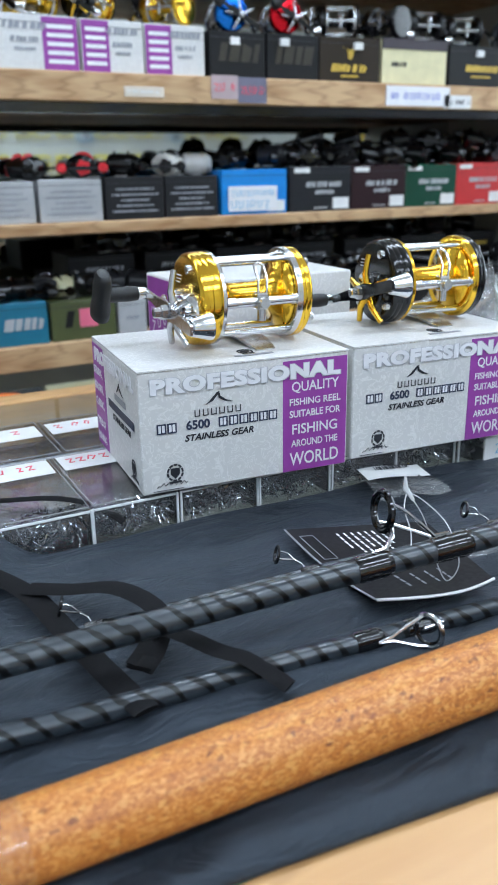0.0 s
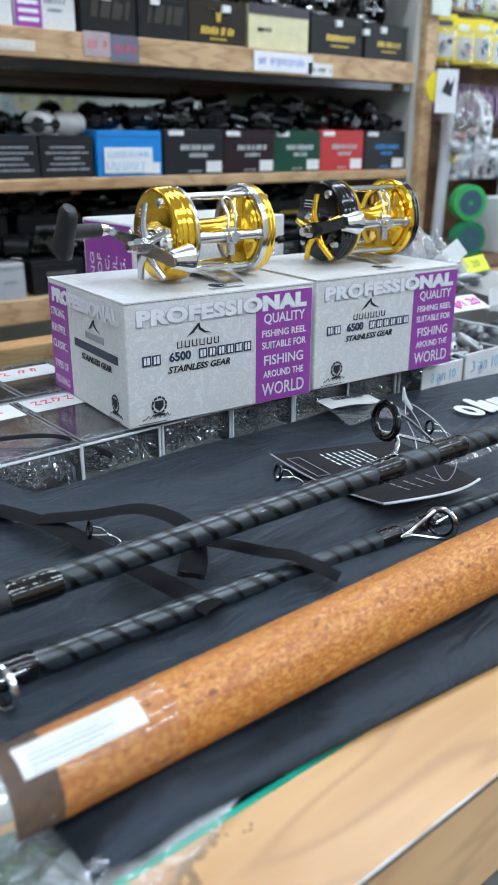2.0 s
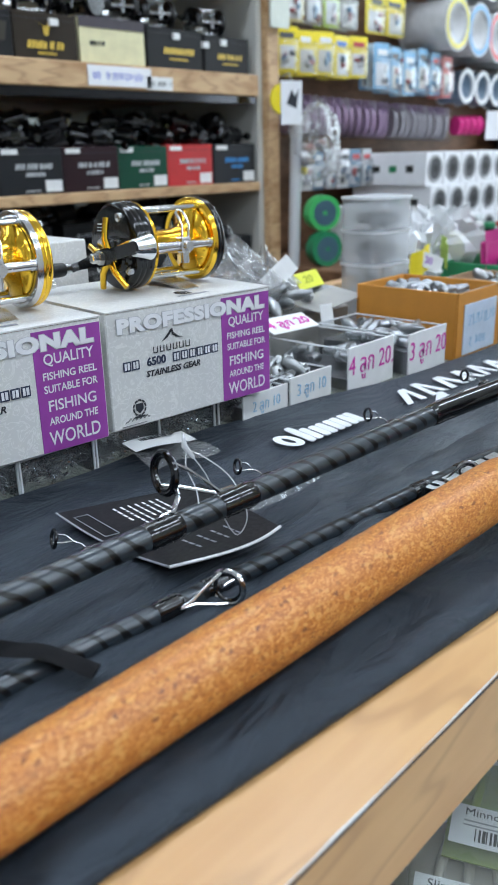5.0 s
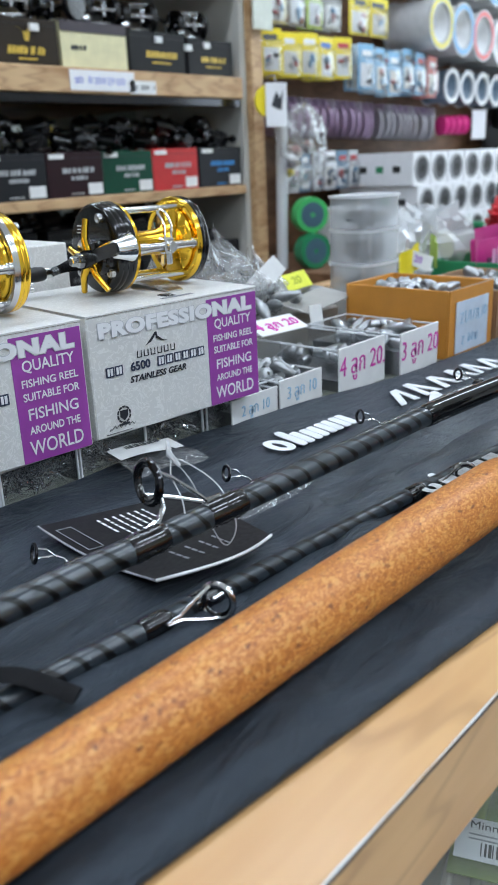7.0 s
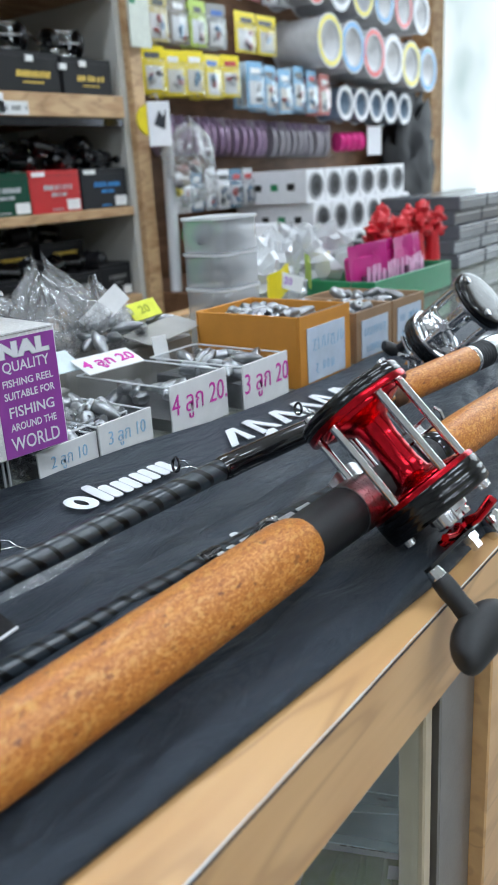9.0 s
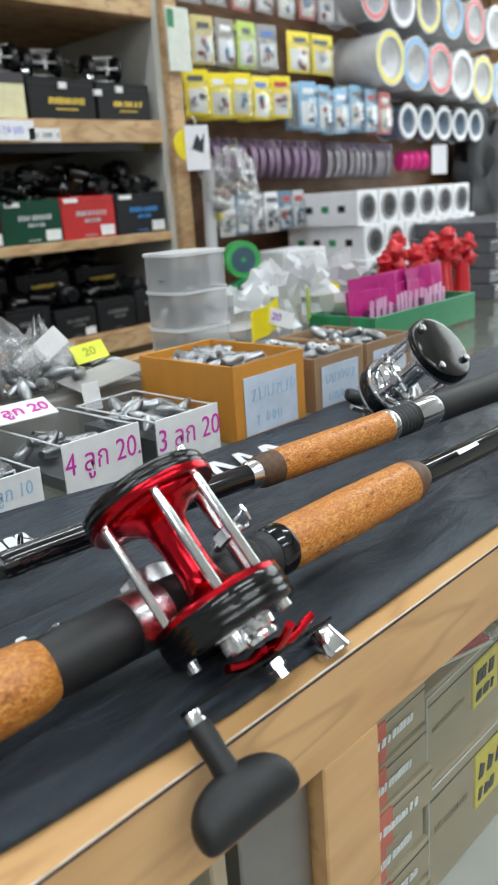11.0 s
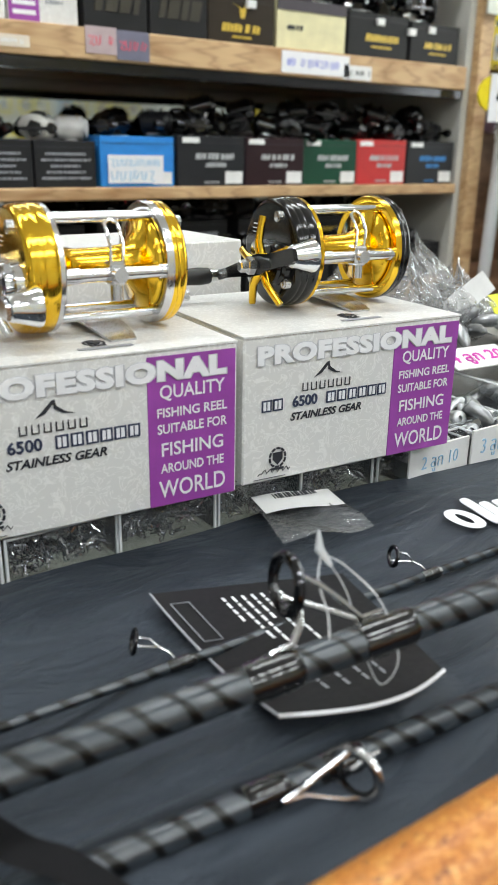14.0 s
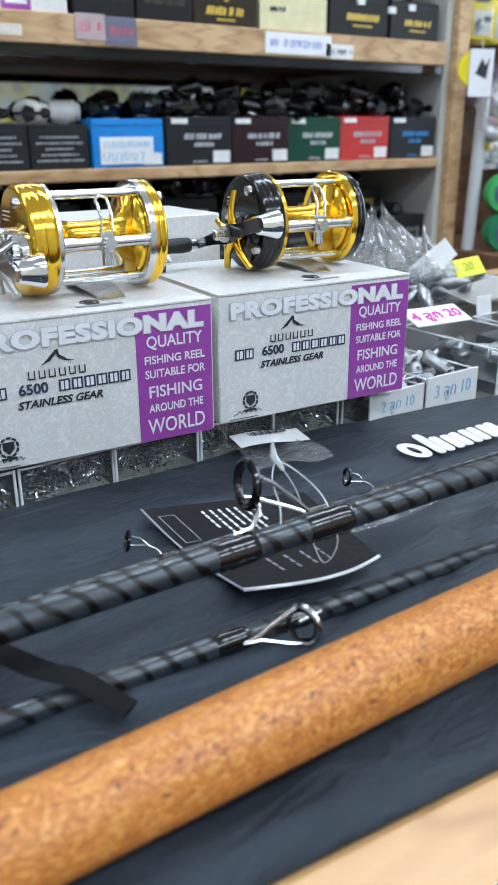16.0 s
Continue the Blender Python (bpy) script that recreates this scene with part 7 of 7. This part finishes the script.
part("hook", Geo().tube([(0.0, 0.03, 0.0), (0.0, 0.0, 0.004), (0.004, -0.004, -0.012)], 0.0015, 6), STEEL, hc)
hp = thing("hanging_packet", pose(1.545, 1.335, 1.50), "white tackle packet with a green corner on the post", "tackle packet")
part("card", Geo().box(-0.03, 0.035, 0, 0.006, -0.105, 0.02, 0.001), dyed((0.6, 0.63, 0.55), 0.4), hp)
part("corner", Geo().box(-0.028, -0.01, -0.001, 0.0005, -0.02, 0.015), GREEN, hp)
tb = thing("clear_tube", pose(1.585, 1.33, 0.861), "clear plastic tube leaning on the post", "tube")
part("tube", Geo().lathe([(0, 0.014), (0.33, 0.014)], 16, pose(0, 0, 0, 0, -88, 0)), SPOOLCLR, tb)

# ---- far end of the counter ----
def rounded(x0, x1, y0, y1, r):
    """A rectangle's outline with round corners."""
    return [(cx + r * math.cos(radians(a0 + 15 * k)), cy + r * math.sin(radians(a0 + 15 * k))) for cx, cy, a0 in ((x1 - r, y1 - r, 0), (x0 + r, y1 - r, 90), (x0 + r, y0 + r, 180), (x1 - r, y0 + r, 270)) for k in range(7)]


tw = thing("stacked_organiser", pose(0.786, 0.548, 0.9295), "stack of four milky clear round-cornered trays", "organiser")
for k in range(4):
    z = 0.0375 * k
    tr = part("tray", Geo().prism(rounded(0.001, 0.075, 0.001, 0.061, 0.016), z, z + 0.0335), MILKY, tw, "milky clear tray")
    part("rim", Geo().prism(rounded(-0.0008, 0.0768, -0.0008, 0.0628, 0.0175), z + 0.0337, z + 0.0366), RIM, tr)
    part("divider", Geo().box(0.037, 0.038, 0.004, 0.058, z + 0.004, z + 0.030), MILKY, tr)
    part("contents", crumple(0.012, Matrix.Translation((0.040, 0.030, z + 0.011)) @ Matrix.Diagonal((2.0, 1.6, 0.55, 1)), 2.0 + k, 0.7, 16, 10), dyed((0.16, 0.16, 0.17), 0.4), tr)
# pile of bagged sinkers behind the trays
pile = thing("display_tray", pose(0.555, 0.545, 0.9295), "worn grey tray heaped with bagged sinkers", "tray")
part("tray", Geo().box(0, 0.17, 0, 0.09, 0, 0.040, 0.002), dyed((0.28, 0.27, 0.25), 0.5), pile)
part("card_top", Geo().sheet(lambda u, v: (0.085 + 0.075 * u, -0.025 + 0.04 * v, 0.046 + 0.008 * u + 0.006 * v), 4, 4, 0.001), dyed((0.36, 0.35, 0.33)), pile, "grey card lid")
weights(pile, 0.03, 0.15, 0.0, 0.07, 0.056, 14, "egg", 44)
for i, (x, y, z, r, h, s, ln) in enumerate(((0.600, 0.600, 0.968, 0.050, 0.084, 1.0, (-0.016, 0)), (0.575, 0.635, 0.962, 0.050, 0.074, 5.0, (-0.022, 0.01)), (0.648, 0.592, 0.966, 0.042, 0.062, 9.0, (0.020, 0)), (0.700, 0.605, 0.962, 0.036, 0.040, 14.0, (0.024, 0)), (0.560, 0.590, 0.962, 0.034, 0.044, 19.0, (-0.012, 0)), (0.735, 0.590, 0.958, 0.028, 0.026, 23.0, (0.014, 0)))):
    ob = thing("plastic_bag", pose(x, y, z, 0, 0, 30 * i), "crumpled clear plastic bag on the sinker tray", "plastic bag", "crumpled plastic bags")
    part("film", film_tuft(r, h, s, 9 + i % 4, ln), CRINKLE, ob, angle=12)
    part("inner_film", film_tuft(r * 0.7, h * 0.75, s + 40, 7 + i % 3), CRINKLE, ob, angle=12)


def price_card(m, w, h, mat, txt, ink, label):
    ob = thing("price_card", m, label, "price card", "loose price cards")
    part("card", Geo().box(-w / 2, w / 2, -h / 2, h / 2, -0.0006, 0.0006, 0.0002), mat, ob)
    if txt:
        part("handwriting", words(txt, h * 0.62, 0.0002, bold=0.0003), ink, ob, m=pose(0, 0, 0.0008))
    return ob


price_card(pose(0.562, 0.497, 0.9800, 20, 0, -6), 0.058, 0.026, PAPER, "4 ลูก 20", MAGENTA, "white price card with magenta handwriting on the trays")
price_card(pose(0.520, 0.515, 0.985, 35, 4, 8), 0.050, 0.024, dyed((0.6, 0.68, 0.72), 0.5), "", MAGENTA, "pale blue price card leaning on the trays")
price_card(pose(0.690, 0.575, 0.998, 50, -6, -10), 0.034, 0.020, dyed((0.72, 0.75, 0.05), 0.4), "20", dyed((0.4, 0.45, 0.02), 0.5), "bright yellow price card in the bags")
price_card(pose(0.640, 0.578, 1.006, 68, -34, -12), 0.052, 0.020, PAPER, "", INK, "white paper strip with blue writing in a bag")
price_card(pose(0.645, 0.515, 0.972, 78, 0, -12), 0.016, 0.024, PAPER, "", INK, "small blank white tag")
sup = thing("tray_riser", pose(0.44, 0.522, 0.9295), "grey card riser behind the small trays", "tray")
part("body", Geo().box(0, 0.10, 0, 0.09, 0, 0.030, 0.002), dyed((0.33, 0.32, 0.30), 0.5), sup)
# bags and cards behind the cartons
for i, (x, y, z, r, s) in enumerate(((0.975, 0.655, 0.975, 0.046, 2.0), (1.06, 0.675, 0.978, 0.048, 7.0), (1.15, 0.700, 0.980, 0.050, 11.0), (1.24, 0.72, 0.982, 0.050, 16.0))):
    ob = thing("plastic_bag", pose(x, y, z, 0, 0, 40 * i), "white printed plastic bag behind the cartons", "plastic bag", "white plastic bags")
    part("film", crumple(r, Matrix.Diagonal((1.2, 0.8, 1.0, 1)), s, 0.5, 22, 14), WHITEFILM, ob, angle=15)
    part("print", Geo().sheet(lambda u, v: (-0.030 + 0.052 * u, -0.050 + 0.003 * math.sin(9 * u), -0.016 + 0.036 * v + 0.012 * u), 6, 4), (YELLOW, LIME, YELLOW, dyed((0.4, 0.25, 0.5), 0.4))[i], ob)
price_card(pose(0.985, 0.60, 0.985, 80, 20, -30), 0.045, 0.020, PAPER, "20", dyed((0.35, 0.15, 0.5), 0.5), "white price card with purple handwriting")
gt = thing("green_tray", pose(1.10, 0.535, 0.9295), "green plastic tray holding pink packets", "tray")
part("tray", Geo().box(0, 0.26, 0, 0.004, 0, 0.040, 0.001).box(0, 0.26, 0.106, 0.11, 0, 0.040, 0.001).box(0, 0.004, 0.004, 0.106, 0, 0.040, 0.001).box(0.256, 0.26, 0.004, 0.106, 0, 0.040, 0.001).box(0.004, 0.256, 0.004, 0.106, 0, 0.004), GREEN, gt)
for i in range(6):
    ob = thing("pink_packet", pose(1.12 + 0.034 * i, 0.545 + 0.006 * (i % 2), 0.934, -6, 0, 8 * (i % 3) - 8), "shiny magenta packet standing in the green tray", "packet", "magenta packets")
    part("pouch", Geo().sheet(lambda u, v: ((u - 0.5) * 0.09 + 0.02, 0.02 + 0.007 * math.sin(math.pi * u) * math.sin(math.pi * v), v * 0.085), 8, 8, 0.002).box(-0.02, 0.06, 0.022, 0.034, 0.0, 0.07, 0.003), PINK, ob)
    part("print", Geo().box(-0.010, 0.044, 0.010, 0.0115, 0.020, 0.042), dyed((0.10, 0.01, 0.06), 0.3), ob)
    for k in range(4):
        part("print", Geo().box(-0.006 + 0.012 * k, 0.002 + 0.012 * k, 0.0092, 0.0098, 0.030 + 0.002 * (k % 2), 0.054 + 0.003 * (k % 3)), dyed((0.7, 0.35, 0.55), 0.3), ob, m=pose(0, 0, 0, 0, 9, 0))
for i in range(7):
    ob = thing("red_lure_bunch", pose(1.25 + 0.034 * i, 0.610 + 0.012 * (i % 2), 0.934), "bunch of red soft plastic lures behind the packets", "fishing lure", "red soft lures")
    part("body", Geo().lathe([(0, 0.012), (0.03, 0.014), (0.075, 0.010)], 10, pose(0, 0, 0, 0, -90, 0)), REDPL, ob)
    for k in range(5):
        part("tail", crumple(0.0105, Matrix.Translation((0.012 * math.sin(2.4 * k + i), 0.010 * math.cos(2.4 * k), 0.078 + 0.007 * k + 0.012 * math.sin(2 * i))), 3.0 * i + k, 0.6, 10, 8), REDPL, ob, angle=50)
for i in range(4):
    for k in range(5):
        ob = thing("dark_case", pose(1.55 + 0.135 * i, 0.60 + 0.01 * (k % 2), 0.9295 + 0.0262 * k), "smoky clear tackle case in a stack", "tackle case", "stacked smoky cases")
        part("shell", Geo().box(0, 0.13, 0, 0.16, 0, 0.0255, 0.002), dyed((0.10, 0.105, 0.12), 0.2), ob)
        part("lid_line", Geo().box(0.002, 0.128, -0.0006, 0.0004, 0.017, 0.019), GREYBOX, ob)
jk = thing("dark_garment", pose(3.12, 1.46, 0), "black bag hung at the end of the display wall", "bag")
part("cloth", crumple(0.16, Matrix.Translation((0, 0, 1.05)) @ Matrix.Diagonal((0.9, 0.5, 2.2, 1)), 4.0, 0.3, 24, 24), MATT, jk, angle=60)
part("strap", Geo().tube([(0.0, -0.02, 1.36), (0.02, -0.03, 1.45), (0.04, 0.03, 1.56)], 0.006, 6), WEB, jk)

# goods on the wall behind the viewer, which the mirrored back shows
rnd = random.Random(77)
kinds = [o for o in bpy.data.objects if o.get("category") == "tackle packet" and o.parent is None][:24]
for i in range(70):
    copy_thing(kinds[(i * 5) % len(kinds)], pose(-0.2 + 0.15 * (i % 24) + rnd.uniform(-0.02, 0.02), -2.77, 1.25 + 0.3 * (i // 24), 0, 0, 180 + rnd.uniform(-8, 8)) @ Matrix.Scale(1.8, 4))
